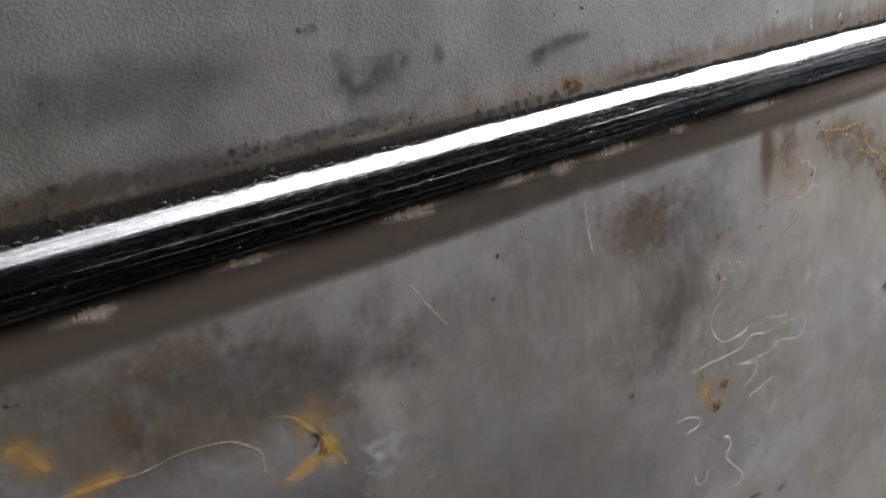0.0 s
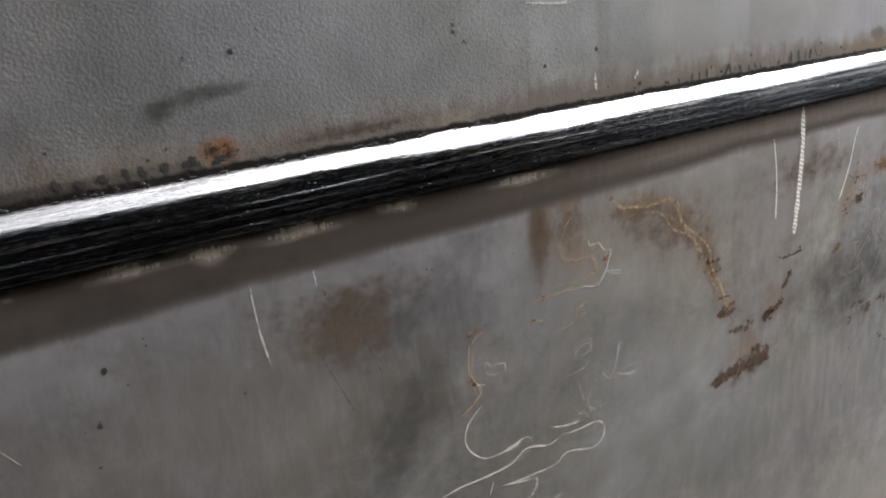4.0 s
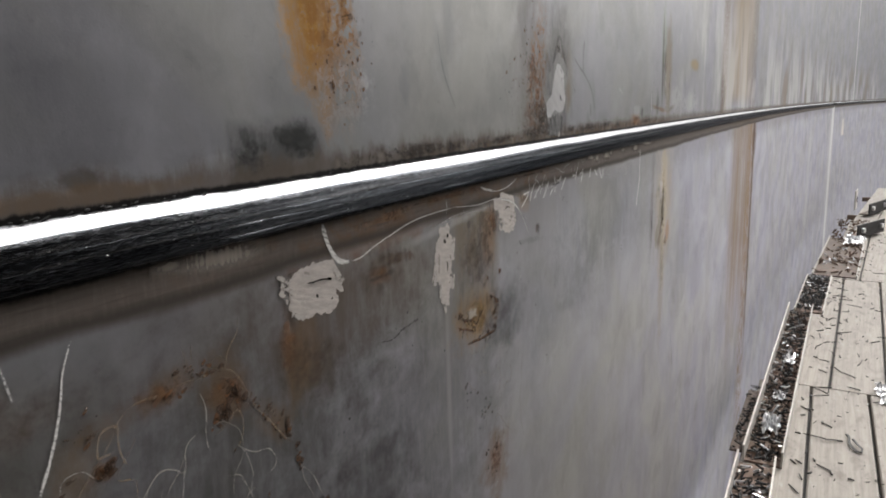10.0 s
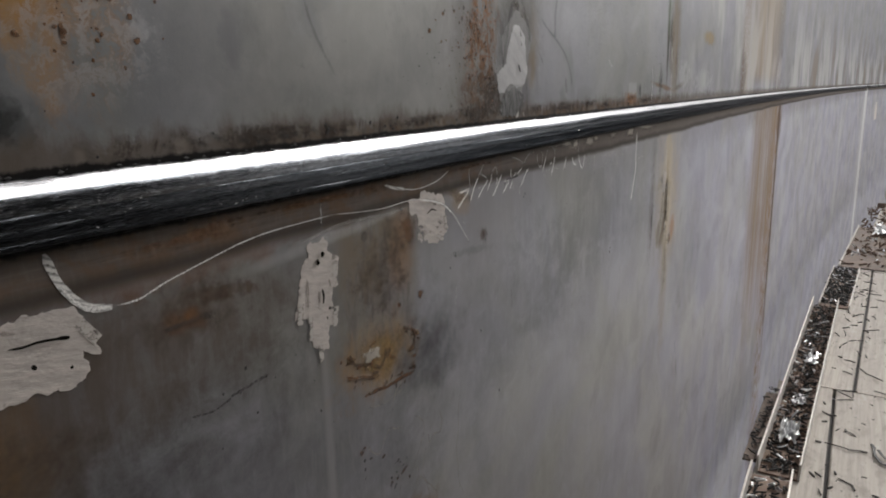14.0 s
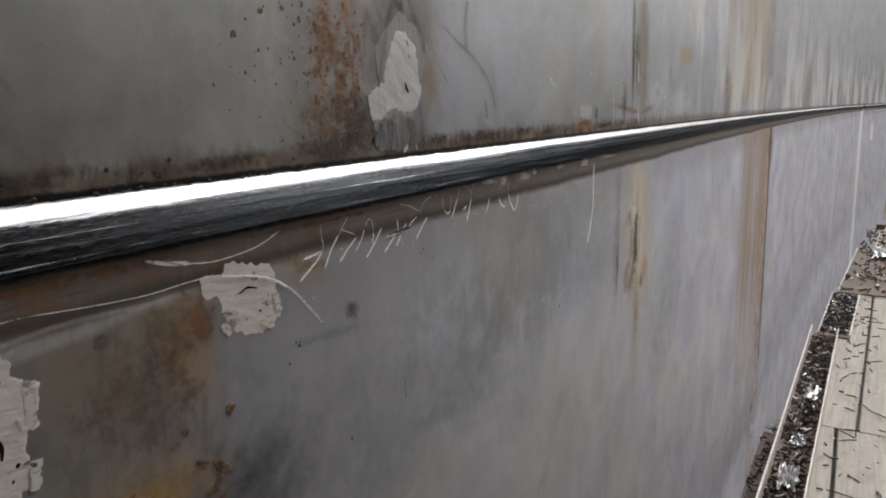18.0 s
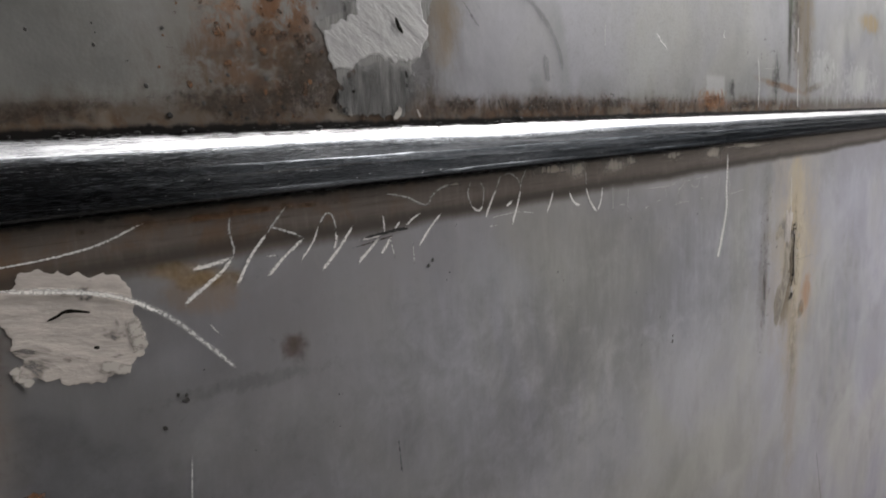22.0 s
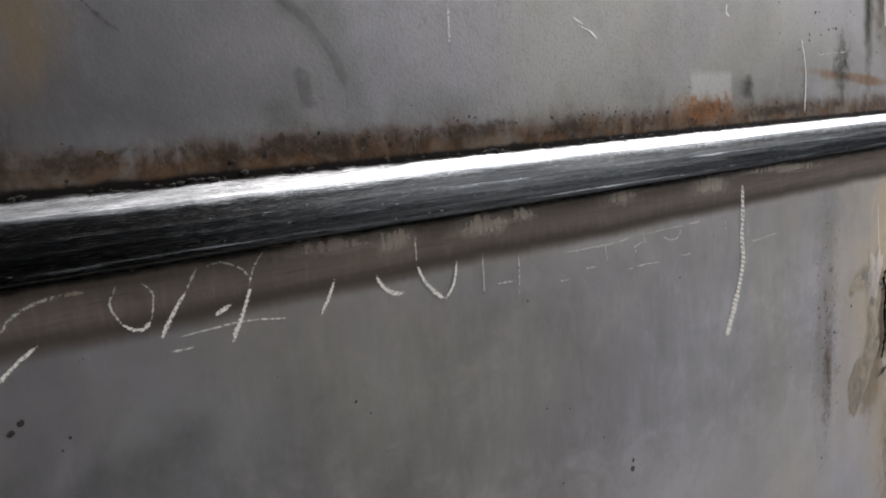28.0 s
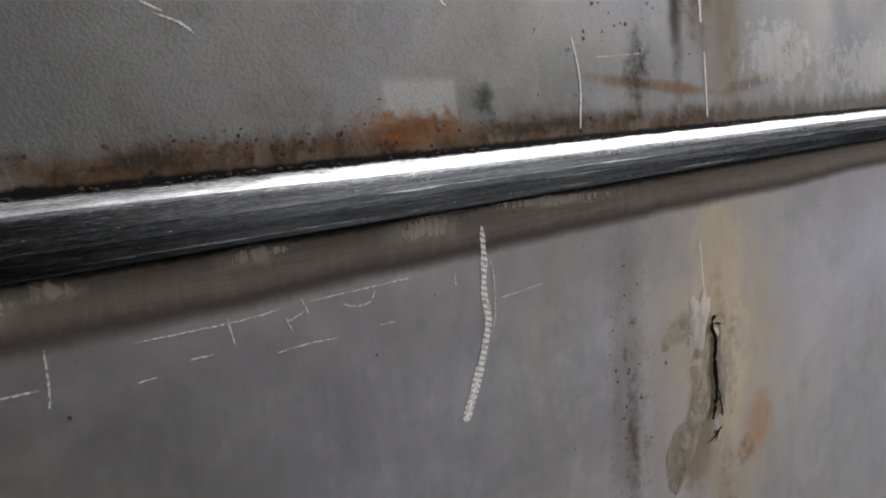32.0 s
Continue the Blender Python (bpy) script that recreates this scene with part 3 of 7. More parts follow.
upp.over((0.05, 0.028, 0.016), 0.85, maths(upp.t, "MULTIPLY", upp.blob(1.232, 0.062, 0.036, 0.05, ragged=0.8, grain=upp.mottle), smooth(upp.t, upp.edge, 0.63, 0.68)))
upp.over((0.075, 0.045, 0.026), 0.85, maths(upp.t, "MULTIPLY", upp.blob(1.255, 0.034, 0.045, 0.018, ragged=0.9, grain=upp.mottle), smooth(upp.t, upp.edge, 0.36, 0.56)))
upp.stain((0.05, 0.042, 0.036), 0.7, 1.316, 0.085, 0.042, 0.06, ragged=0.5, soft=0.5, grain=upp.mottle)
upp.over((0.025, 0.02, 0.017), 0.8, maths(upp.t, "MULTIPLY", upp.blob(1.3, 0.032, 0.04, 0.016, ragged=0.7, grain=upp.mottle), smooth(upp.t, upp.edge, 0.4, 0.56)))
upp.stain((0.055, 0.056, 0.056), 0.2, 1.4, 0.092, 0.05, 0.006, lean=-26, ragged=0.7, soft=0.6)
upp.stain((0.055, 0.056, 0.056), 0.25, 1.455, 0.06, 0.009, 0.026, lean=14, ragged=0.5, soft=0.6)
upp.stain((0.05, 0.05, 0.05), 0.5, 1.503, 0.034, 0.02, 0.008, ragged=0.8, soft=0.6)
upp.stain((0.05, 0.05, 0.05), 0.5, 1.64, 0.036, 0.012, 0.012, ragged=0.8, soft=0.6)
upp.stain((0.05, 0.05, 0.05), 0.55, 1.775, 0.036, 0.03, 0.012, ragged=0.8, soft=0.6)
upp.stain((0.055, 0.056, 0.056), 0.5, 1.036, 0.09, 0.006, 0.03, lean=22, ragged=0.5, soft=0.6)
upp.stain((0.15, 0.1, 0.045), 0.6, 1.349, 0.064, 0.011, 0.014, ragged=0.7, soft=0.5)
upp.stain((0.2, 0.15, 0.09), 0.35, 1.352, 0.085, 0.012, 0.03, ragged=0.7, soft=0.4)
upp.stain((0.06, 0.058, 0.055), 0.6, 1.325, 0.095, 0.028, 0.035, ragged=0.4, soft=0.3)
upp.stain((0.06, 0.062, 0.062), 0.5, 1.458, 0.06, 0.006, 0.03, lean=10, ragged=0.5, soft=0.5)
upp.stain((0.045, 0.047, 0.048), 0.6, 1.432, 0.036, 0.007, 0.006, ragged=0.5, soft=0.5)
upp.over((0.15, 0.15, 0.15), 0.5, maths(upp.t, "MULTIPLY", upp.between(1.682, 1.722, 0.002), maths(upp.t, "MULTIPLY", smooth(upp.t, upp.z, 0.026, 0.03), smooth(upp.t, upp.z, 0.05, 0.044))))
upp.stain((0.045, 0.046, 0.046), 0.6, 1.733, 0.035, 0.008, 0.01, ragged=0.5, soft=0.5)
upp.stain((0.05, 0.052, 0.05), 0.5, 1.8, 0.05, 0.04, 0.012, ragged=0.6, soft=0.5)
# drips of the second stretch
upp.stain((0.2, 0.16, 0.11), 0.85, 1.95, 0.115, 0.03, 0.08, ragged=0.5, soft=0.4)
upp.stain((0.05, 0.047, 0.036), 0.9, 1.9, 0.12, 0.007, 0.07, ragged=0.6, soft=0.5)
upp.stain((0.06, 0.07, 0.05), 0.6, 1.905, 0.17, 0.016, 0.06, ragged=0.8, grain=upp.edge)
upp.stain((0.17, 0.09, 0.04), 0.8, 1.885, 0.0405, 0.065, 0.0035, lean=-5, ragged=0.4, soft=0.4)
upp.stain((0.1, 0.07, 0.045), 0.7, 1.99, 0.041, 0.035, 0.004, lean=8, ragged=0.4, soft=0.4)
upp.stain((0.2, 0.2, 0.195), 0.4, 2.03, 0.06, 0.045, 0.02, ragged=1.0, grain=upp.edge)
upp.stain((0.2, 0.2, 0.195), 0.4, 2.2, 0.05, 0.08, 0.02, ragged=1.0, grain=upp.edge)
upp.stain((0.3, 0.2, 0.06), 0.6, 2.25, 0.133, 0.05, 0.012, ragged=0.7)
upp.over((0.27, 0.215, 0.155), 0.9, maths(upp.t, "MULTIPLY", maths(upp.t, "MULTIPLY", upp.between(2.84, 3.4, 0.12), smooth(upp.t, upp.run, 0.25, 0.7, 0.5, 1.0)), smooth(upp.t, upp.z, 0.03, 0.08)))
upp.over((0.12, 0.07, 0.035), 0.7, maths(upp.t, "MULTIPLY", upp.between(2.68, 2.8, 0.03), smooth(upp.t, upp.edge, 0.35, 0.55)))
upp.over((0.14, 0.09, 0.05), 0.45, maths(upp.t, "MULTIPLY", upp.between(3.4, 3.55, 0.03), smooth(upp.t, upp.edge, 0.35, 0.6)))
upp.drip = noise_at(upp.t, upp.vec, 1.0, 3.0, 0.6, 0.2, (3.4, 1.6, 1.0))
upp.over((0.26, 0.25, 0.235), 0.4, maths(upp.t, "MULTIPLY", maths(upp.t, "MULTIPLY", upp.between(1.95, 12.5, 0.4), smooth(upp.t, upp.drip, 0.48, 0.6)), smooth(upp.t, upp.z, 0.5, 0.05)))
upp.over((0.2, 0.15, 0.095), 0.6, maths(upp.t, "MULTIPLY", maths(upp.t, "MULTIPLY", upp.between(4.2, 12.5, 0.5), smooth(upp.t, upp.drip, 0.5, 0.38)), smooth(upp.t, upp.z, 0.6, 0.06)))
# burnt fringe over the seam
upp.band(0.0, 0.0265, 0.007, 0.026, (0.082, 0.06, 0.042), 0.72)
upp.over((0.022, 0.017, 0.013), 0.8, maths(upp.t, "MULTIPLY", smooth(upp.t, upp.s, 0.22, 0.08), smooth(upp.t, maths(upp.t, "ADD", upp.z, maths(upp.t, "MULTIPLY", upp.mid, 0.016)), 0.042, 0.024)))
upp.over((0.088, 0.043, 0.018), 0.85, maths(upp.t, "MULTIPLY", maths(upp.t, "MULTIPLY", upp.between(1.35, 1.95, 0.06), smooth(upp.t, upp.edge, 0.33, 0.56)), smooth(upp.t, maths(upp.t, "ADD", upp.z, maths(upp.t, "MULTIPLY", upp.mid, 0.012)), 0.036, 0.026)))
upp.over((0.08, 0.045, 0.022), 0.8, maths(upp.t, "MULTIPLY", maths(upp.t, "MULTIPLY", upp.between(1.0, 1.5, 0.1), smooth(upp.t, upp.edge, 0.4, 0.6)), smooth(upp.t, maths(upp.t, "ADD", upp.z, maths(upp.t, "MULTIPLY", upp.mid, 0.02)), 0.037, 0.026)))
upp.stain(RUST, 0.9, 0.242, 0.0215, 0.007, 0.0045, ragged=0.5, soft=0.5)
upp.over((0.03, 0.02, 0.013), 0.85, maths(upp.t, "MULTIPLY", upp.between(1.3, 1.95, 0.08), maths(upp.t, "MULTIPLY", smooth(upp.t, upp.mottle, 0.54, 0.4), smooth(upp.t, upp.z, 0.031, 0.023))))
upp.over((0.028, 0.018, 0.012), 0.85, maths(upp.t, "MULTIPLY", maths(upp.t, "MULTIPLY", upp.between(0.9, 1.12, 0.03), smooth(upp.t, upp.mottle, 0.46, 0.58)), smooth(upp.t, maths(upp.t, "ADD", upp.z, maths(upp.t, "MULTIPLY", upp.edge, 0.012)), 0.034, 0.028)))
upp.over((0.2, 0.17, 0.135), 0.4, maths(upp.t, "MULTIPLY", smooth(upp.t, noise_at(upp.t, upp.vec, 1.0, 3.0, 0.6, 0.0, (26.0, 4.0, 1.0)), 0.56, 0.62), smooth(upp.t, maths(upp.t, "ADD", upp.z, maths(upp.t, "MULTIPLY", upp.mid, 0.01)), 0.0285, 0.025)))
upp.stain((0.2, 0.08, 0.022), 0.85, 1.695, 0.026, 0.028, 0.007, ragged=0.9, grain=upp.edge)
# undercut's shade painted near black along the upper toe, wider at the start
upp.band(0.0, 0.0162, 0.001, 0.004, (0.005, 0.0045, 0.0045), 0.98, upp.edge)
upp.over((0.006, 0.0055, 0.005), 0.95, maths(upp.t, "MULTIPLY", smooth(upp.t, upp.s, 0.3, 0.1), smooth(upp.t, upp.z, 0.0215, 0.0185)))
upp.peel = maths(upp.t, "MAXIMUM", smooth(upp.t, upp.s, 0.6, 0.3), maths(upp.t, "MULTIPLY", upp.between(1.45, 1.9, 0.15), 0.45))
upp.over((0.03, 0.03, 0.029), 0.3, maths(upp.t, "MULTIPLY", upp.peel, smooth(upp.t, upp.fine, 0.6, 0.72)))
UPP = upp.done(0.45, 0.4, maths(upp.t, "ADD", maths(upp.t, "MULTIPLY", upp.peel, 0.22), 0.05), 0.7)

FAR = plain("far_shell_steel", (0.08, 0.078, 0.075), 0.6, 0.0, 0.6)
BOTTOM = plain("dusty_tank_bottom", (0.61, 0.605, 0.605), 0.8, 0.0, 1.5)
SEAM = plain("thin_vertical_weld", (0.5, 0.49, 0.48), 0.5, 0.1, 60.0, 0.3)
def stained_wood(name, color):
    """Sawn board: long grain, dust, grey scuffs and dark smears."""
    m, t = mat_new(name)
    tc = t.nodes.new("ShaderNodeTexCoord")
    vec = tc.outputs["Object"]
    info = t.nodes.new("ShaderNodeObjectInfo")
    grain = noise_at(t, vec, 1.0, 5.0, 0.65, 0.4, (3.0, 90.0, 40.0))
    dirt = noise_at(t, vec, 1.0, 6.0, 0.7, 0.6, (7.0, 16.0, 10.0))
    smear = noise_at(t, vec, 1.0, 5.0, 0.75, 1.0, (34.0, 55.0, 30.0))
    c = mix(t, smooth(t, grain, 0.3, 0.7), [v * 0.8 for v in color], [v * 1.12 for v in color])
    c = mix(t, maths(t, "MULTIPLY", info.outputs["Random"], 0.25), c, [v * 0.7 for v in color])
    c = mix(t, smooth(t, dirt, 0.5, 0.7, 0.0, 0.6), c, (0.17, 0.15, 0.13))
    c = mix(t, smooth(t, smear, 0.6, 0.7, 0.0, 0.75), c, (0.06, 0.05, 0.042))
    c = mix(t, smooth(t, dirt, 0.45, 0.28, 0.0, 0.5), c, (0.46, 0.44, 0.41))
    finish(t, c, 0.8, 0.0, grain, 0.3, 0.001)
    return m


WOOD = stained_wood("pale_dusty_board", (0.36, 0.325, 0.285))
RUSTY = plain("rusty_channel_steel", (0.13, 0.085, 0.06), 0.75, 0.0, 25.0, 0.5, 0.4)
WORN = plain("worn_channel_edge", (0.46, 0.43, 0.39), 0.5, 0.3, 40.0, 0.35, 0.3)
STUB = plain("burnt_electrode_stub", (0.018, 0.015, 0.013), 0.6, 0.1, 120.0, 0.5, 0.3)
SHINY = plain("bare_bright_wire", (0.6, 0.6, 0.6), 0.3, 0.9, 90.0, 0.3, 0.2)
SLAG = plain("black_slag_crumbs", (0.016, 0.014, 0.013), 0.7, 0.0, 150.0, 0.5, 0.5)
FOIL = plain("crumpled_bright_foil", (0.62, 0.62, 0.62), 0.3, 0.6, 60.0, 0.1, 0.2)
SPECK = plain("dark_scale_speck", (0.02, 0.018, 0.016), 0.6, 0.0, 300.0, 0.4, 0.3)
TORN = plain("torn_grey_metal", (0.175, 0.148, 0.113), 0.5, 0.1, 90.0, 0.6, 0.9, 0.002)
PIT = plain("deep_black_slit", (0.008, 0.007, 0.006), 0.8, 0.0, 100.0, 0.3)
PIT.node_tree.nodes["Principled BSDF"].inputs["Specular IOR Level"].default_value = 0.0


def ground_metal(name, color, dark, along, rough, metal, tip, gaps=0.0, relief=0.0007):
    """Steel bared by a grinder: fine drag lines, tipped by so many degrees, and dull smears."""
    m, t = mat_new(name)
    tc = t.nodes.new("ShaderNodeUVMap")
    tc.uv_map = "sz"
    mp = t.nodes.new("ShaderNodeMapping")
    mp.inputs["Rotation"].default_value = (0, 0, radians(tip))
    t.links.new(tc.outputs[0], mp.inputs["Vector"])
    line = noise_at(t, mp.outputs[0], 1.0, 5.0, 0.7, 0.2, along)
    smear = noise_at(t, mp.outputs[0], 1.0, 4.0, 0.6, 0.6, (along[0] * 0.5, along[1] * 0.22, 1.0))
    c = mix(t, smooth(t, line, 0.3, 0.7), [v * 0.82 for v in color], [min(1.0, v * 1.12) for v in color])
    c = mix(t, smooth(t, smear, 0.56, 0.74, 0.0, 0.55), c, dark)
    rim = t.nodes.new("ShaderNodeAttribute")
    rim.attribute_name = "rim"
    worn = smooth(t, rim.outputs["Fac"], 0.0, 1.0, 0.75, -0.25)
    kept = smooth(t, maths(t, "SUBTRACT", line, worn), 0.05, 0.22)
    if gaps:
        kept = maths(t, "MULTIPLY", kept, smooth(t, smear, 0.74 - gaps, 0.66 - gaps, 0.25, 1.0))
    finish(t, c, rough, metal, maths(t, "ADD", line, maths(t, "MULTIPLY", smear, 1.5)), 0.5, relief, kept)
    return m


PRIMED = ground_metal("ground_back_patch", (0.43, 0.385, 0.35), (0.2, 0.175, 0.155), (70.0, 260.0, 1.0), 0.6, 0.0, 12, 0.07)
CHIPPED = plain("chipped_pale_steel", (0.42, 0.375, 0.34), 0.6, 0.0, 90.0, 0.25, 0.3, 0.0006)
WEATHERED = ground_metal("dull_ground_steel", (0.145, 0.14, 0.134), (0.085, 0.08, 0.076), (260.0, 40.0, 1.0), 0.55, 0.3, 0)
BARE = ground_metal("brushed_bare_steel", (0.35, 0.34, 0.335), (0.22, 0.212, 0.208), (26.0, 80.0, 1.0), 0.42, 0.0, 35, 0.02, 0.0016)
# for the added sheet that blocks light behind the camera
LIGHT_BLOCK = plain("grey_windbreak_sheet", (0.03, 0.03, 0.032), 0.8, 0.0, 6.0, 0.3)


def bead_metal(name, dark, dark_lit, light, low_rough, high_rough, lip=None, edge=0.38):
    """Multi-pass weld metal, brushed along the seam; lip: heights where the painted highlight fades out; the dark tone
    lightens along the seam in place of reflected light.
    """
    m, t = mat_new(name)
    uv = t.nodes.new("ShaderNodeUVMap")
    uv.uv_map = "sz"
    lay = noise_at(t, uv.outputs[0], 1.0, 5.0, 0.7, 0.0, (14.0, 620.0, 1.0))
    fine = noise_at(t, uv.outputs[0], 1.0, 4.0, 0.75, 0.0, (160.0, 2600.0, 1.0))
    k = maths(t, "ADD", maths(t, "MULTIPLY", lay, 0.7), maths(t, "MULTIPLY", fine, 0.3))
    sep = t.nodes.new("ShaderNodeSeparateXYZ")
    t.links.new(uv.outputs[0], sep.inputs[0])
    # reflected light put into the dark tone, growing along the seam
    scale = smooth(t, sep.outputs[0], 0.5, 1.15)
    c = mix(t, smooth(t, k, 0.38, 0.7), mix(t, scale, dark, dark_lit), light)
    if lip:
        # lower fade of the highlight, painted as darker streaks
        z = maths(t, "ADD", sep.outputs[1], maths(t, "MULTIPLY", maths(t, "SUBTRACT", k, 0.5), 0.016))
        c = mix(t, smooth(t, z, lip[1], lip[0], 0.0, 0.85), c, (0.09, 0.095, 0.105))
        spot = noise_at(t, uv.outputs[0], 1.0, 3.0, 0.7, 0.0, (90.0, 300.0, 1.0))
        c = mix(t, smooth(t, spot, 0.66, 0.74, 0.0, 0.7), c, (0.03, 0.03, 0.032))
    r = smooth(t, fine, 0.3, 0.8, low_rough, high_rough)
    b = finish(t, c, r, 1.0, k, 0.42, 0.0005)
    b.inputs["Specular Tint"].default_value = rgb([edge] * 3)
    return m


# one metal in shaded to lit tones, from the lower passes up to the cap
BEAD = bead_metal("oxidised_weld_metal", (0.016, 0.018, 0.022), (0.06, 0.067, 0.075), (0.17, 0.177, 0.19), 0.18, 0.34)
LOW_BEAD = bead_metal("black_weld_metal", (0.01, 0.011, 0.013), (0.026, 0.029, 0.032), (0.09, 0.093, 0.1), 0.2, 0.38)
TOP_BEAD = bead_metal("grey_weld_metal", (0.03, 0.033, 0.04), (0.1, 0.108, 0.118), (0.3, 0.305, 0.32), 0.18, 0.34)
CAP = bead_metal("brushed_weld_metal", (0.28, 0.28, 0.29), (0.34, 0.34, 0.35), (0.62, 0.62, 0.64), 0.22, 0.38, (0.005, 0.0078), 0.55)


def grainy(name, color, lo, hi, scale, amount=0.92, stretch=None, rough=0.85, fuzz=0.25, metal=0.0):
    """A dry mark that catches only the high grain of the steel."""
    m, t = mat_new(name)
    uv = t.nodes.new("ShaderNodeUVMap")
    uv.uv_map = "sz"
    n = noise_at(t, uv.outputs[0], scale, 3.0, 0.7, 0.0, stretch)
    rim = t.nodes.new("ShaderNodeAttribute")
    rim.attribute_name = "rim"
    worn = smooth(t, rim.outputs["Fac"], 0.0, 0.75, fuzz, 0.0)
    a = smooth(t, maths(t, "SUBTRACT", n, worn), lo, hi, 0.0, amount)
    finish(t, color, rough, metal, alpha=a)
    return m


CHALK = grainy("white_chalk", (0.76, 0.74, 0.71), 0.26, 0.56, 1100.0, 0.92, fuzz=0.18)
FAINT = grainy("faint_white_chalk", (0.62, 0.61, 0.59), 0.26, 0.62, 700.0, 0.7, fuzz=0.2)


def hatched():
    """Chalk that skipped over the steel, leaving short cross strokes."""
    m, t = mat_new("stuttering_white_chalk")
    uv = t.nodes.new("ShaderNodeUVMap")
    uv.uv_map = "sz"
    sep = t.nodes.new("ShaderNodeSeparateXYZ")
    t.links.new(uv.outputs[0], sep.inputs[0])
    wob = noise_at(t, uv.outputs[0], 500.0, 3.0, 0.6)
    ph = maths(t, "ADD", maths(t, "MULTIPLY", sep.outputs[1], 2100.0), maths(t, "MULTIPLY", sep.outputs[0], 900.0))
    w = maths(t, "SINE", maths(t, "ADD", ph, maths(t, "MULTIPLY", wob, 2.0)))
    a = maths(t, "MULTIPLY", smooth(t, w, -0.9, 0.3, 0.5, 1.0), smooth(t, wob, 0.3, 0.5, 0.3, 0.9))
    finish(t, (0.68, 0.66, 0.63), 0.85, 0.0, alpha=a)
    return m


HATCH = hatched()
RUBBED = grainy("rubbed_out_chalk", (0.6, 0.58, 0.55), 0.3, 0.8, 1500.0, 0.45, fuzz=0.3)
DAB = grainy("bare_steel_dab", (0.36, 0.31, 0.265), -0.15, 0.6, 1.0, 0.72, (330.0, 50.0, 1.0), 0.6, 0.6)
GREYED = plain("weathered_ground_patch", (0.3, 0.275, 0.25), 0.6, 0.0, 120.0, 0.3, 0.4, 0.0006, (1, 1, 0.3))
DRAG = grainy("dragged_grinder_pass", (0.42, 0.385, 0.35), 0.32, 0.5, 1.0, 0.95, (170.0, 240.0, 1.0), 0.6, 0.08)
RUSTSPOT = grainy("brown_rust_spot", (0.12, 0.053, 0.018), 0.3, 0.56, 260.0, 0.9, fuzz=0.3)
THIN = grainy("thin_pale_tide_line", (0.46, 0.43, 0.39), 0.2, 0.56, 160.0, 0.55, fuzz=0.35)
TIDE = grainy("pale_tide_line", (0.46, 0.44, 0.41), 0.1, 0.5, 160.0, 0.78, fuzz=0.35)
VEIN = grainy("tan_rust_vein", (0.31, 0.225, 0.135), 0.28, 0.6, 240.0, 0.75, fuzz=0.3)
BROWNED = grainy("dark_brown_burnt_film", (0.042, 0.026, 0.015), 0.1, 0.7, 240.0, 0.85, fuzz=0.55)
RUSTLINE = grainy("rusty_tide_line", (0.34, 0.25, 0.16), 0.24, 0.66, 220.0, 0.6, fuzz=0.35)
YELLOW = grainy("yellow_seep_line", (0.31, 0.19, 0.05), 0.25, 0.75, 120.0, 0.6, fuzz=0.5)
SEEP = grainy("yellow_seep_stain", (0.3, 0.18, 0.045), 0.12, 0.85, 110.0, 0.8, fuzz=0.62)
UMBER = grainy("brown_film_stain", (0.1, 0.066, 0.04), 0.12, 0.85, 90.0, 0.75, fuzz=0.62)
HANDMARK = grainy("dark_hand_smear", (0.028, 0.029, 0.027), 0.05, 0.8, 160.0, 0.8, fuzz=0.5)
# serves for real grime and for shade painted on the plates
GRIME_SHADE = grainy("dark_grey_grime", (0.032, 0.031, 0.028), 0.05, 0.95, 45.0, 0.7, fuzz=0.6)
# pale film that brightens the plate in place of light
PALE_LIGHT = grainy("pale_grey_dust", (0.4, 0.405, 0.425), 0.05, 1.0, 30.0, 0.45, fuzz=0.6)
IVORY = grainy("pale_tan_stain", (0.36, 0.31, 0.235), 0.12, 0.85, 90.0, 0.66, fuzz=0.62)
BLOOM = grainy("pale_dried_bloom", (0.42, 0.43, 0.45), 0.3, 0.85, 170.0, 0.6, fuzz=0.6)
BURNT = grainy("orange_rust_stain", (0.2, 0.085, 0.024), 0.15, 0.8, 130.0, 0.85, fuzz=0.62)
DARKLINE = grainy("dark_rust_bar", (0.06, 0.03, 0.014), 0.34, 0.56, 300.0, 0.9, fuzz=0.3)
SCUFF = grainy("dark_scuff", (0.03, 0.03, 0.03), 0.3, 0.65, 400.0, 0.65, fuzz=0.4)
SOOTY = grainy("black_soot_mark", (0.01, 0.009, 0.008), 0.22, 0.46, 500.0, 0.95, fuzz=0.2)
SMUDGE = grainy("soft_dark_smudge", (0.04, 0.04, 0.04), 0.1, 0.75, 60.0, 0.3, fuzz=0.6)

# ---- the shell ----
UPPER_SEAM = 10.15
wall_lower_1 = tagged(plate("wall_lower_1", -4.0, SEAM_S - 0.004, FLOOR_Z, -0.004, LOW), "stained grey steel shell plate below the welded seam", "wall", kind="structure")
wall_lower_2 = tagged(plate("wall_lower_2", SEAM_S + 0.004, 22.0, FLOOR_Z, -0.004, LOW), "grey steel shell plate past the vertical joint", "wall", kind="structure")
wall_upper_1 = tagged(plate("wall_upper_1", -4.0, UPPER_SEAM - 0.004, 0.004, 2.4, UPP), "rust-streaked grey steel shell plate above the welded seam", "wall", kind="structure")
tagged(plate("wall_upper_2", UPPER_SEAM + 0.004, 22.0, 0.004, 2.4, UPP), "grey steel shell plate past the upper vertical joint", "wall", kind="structure")


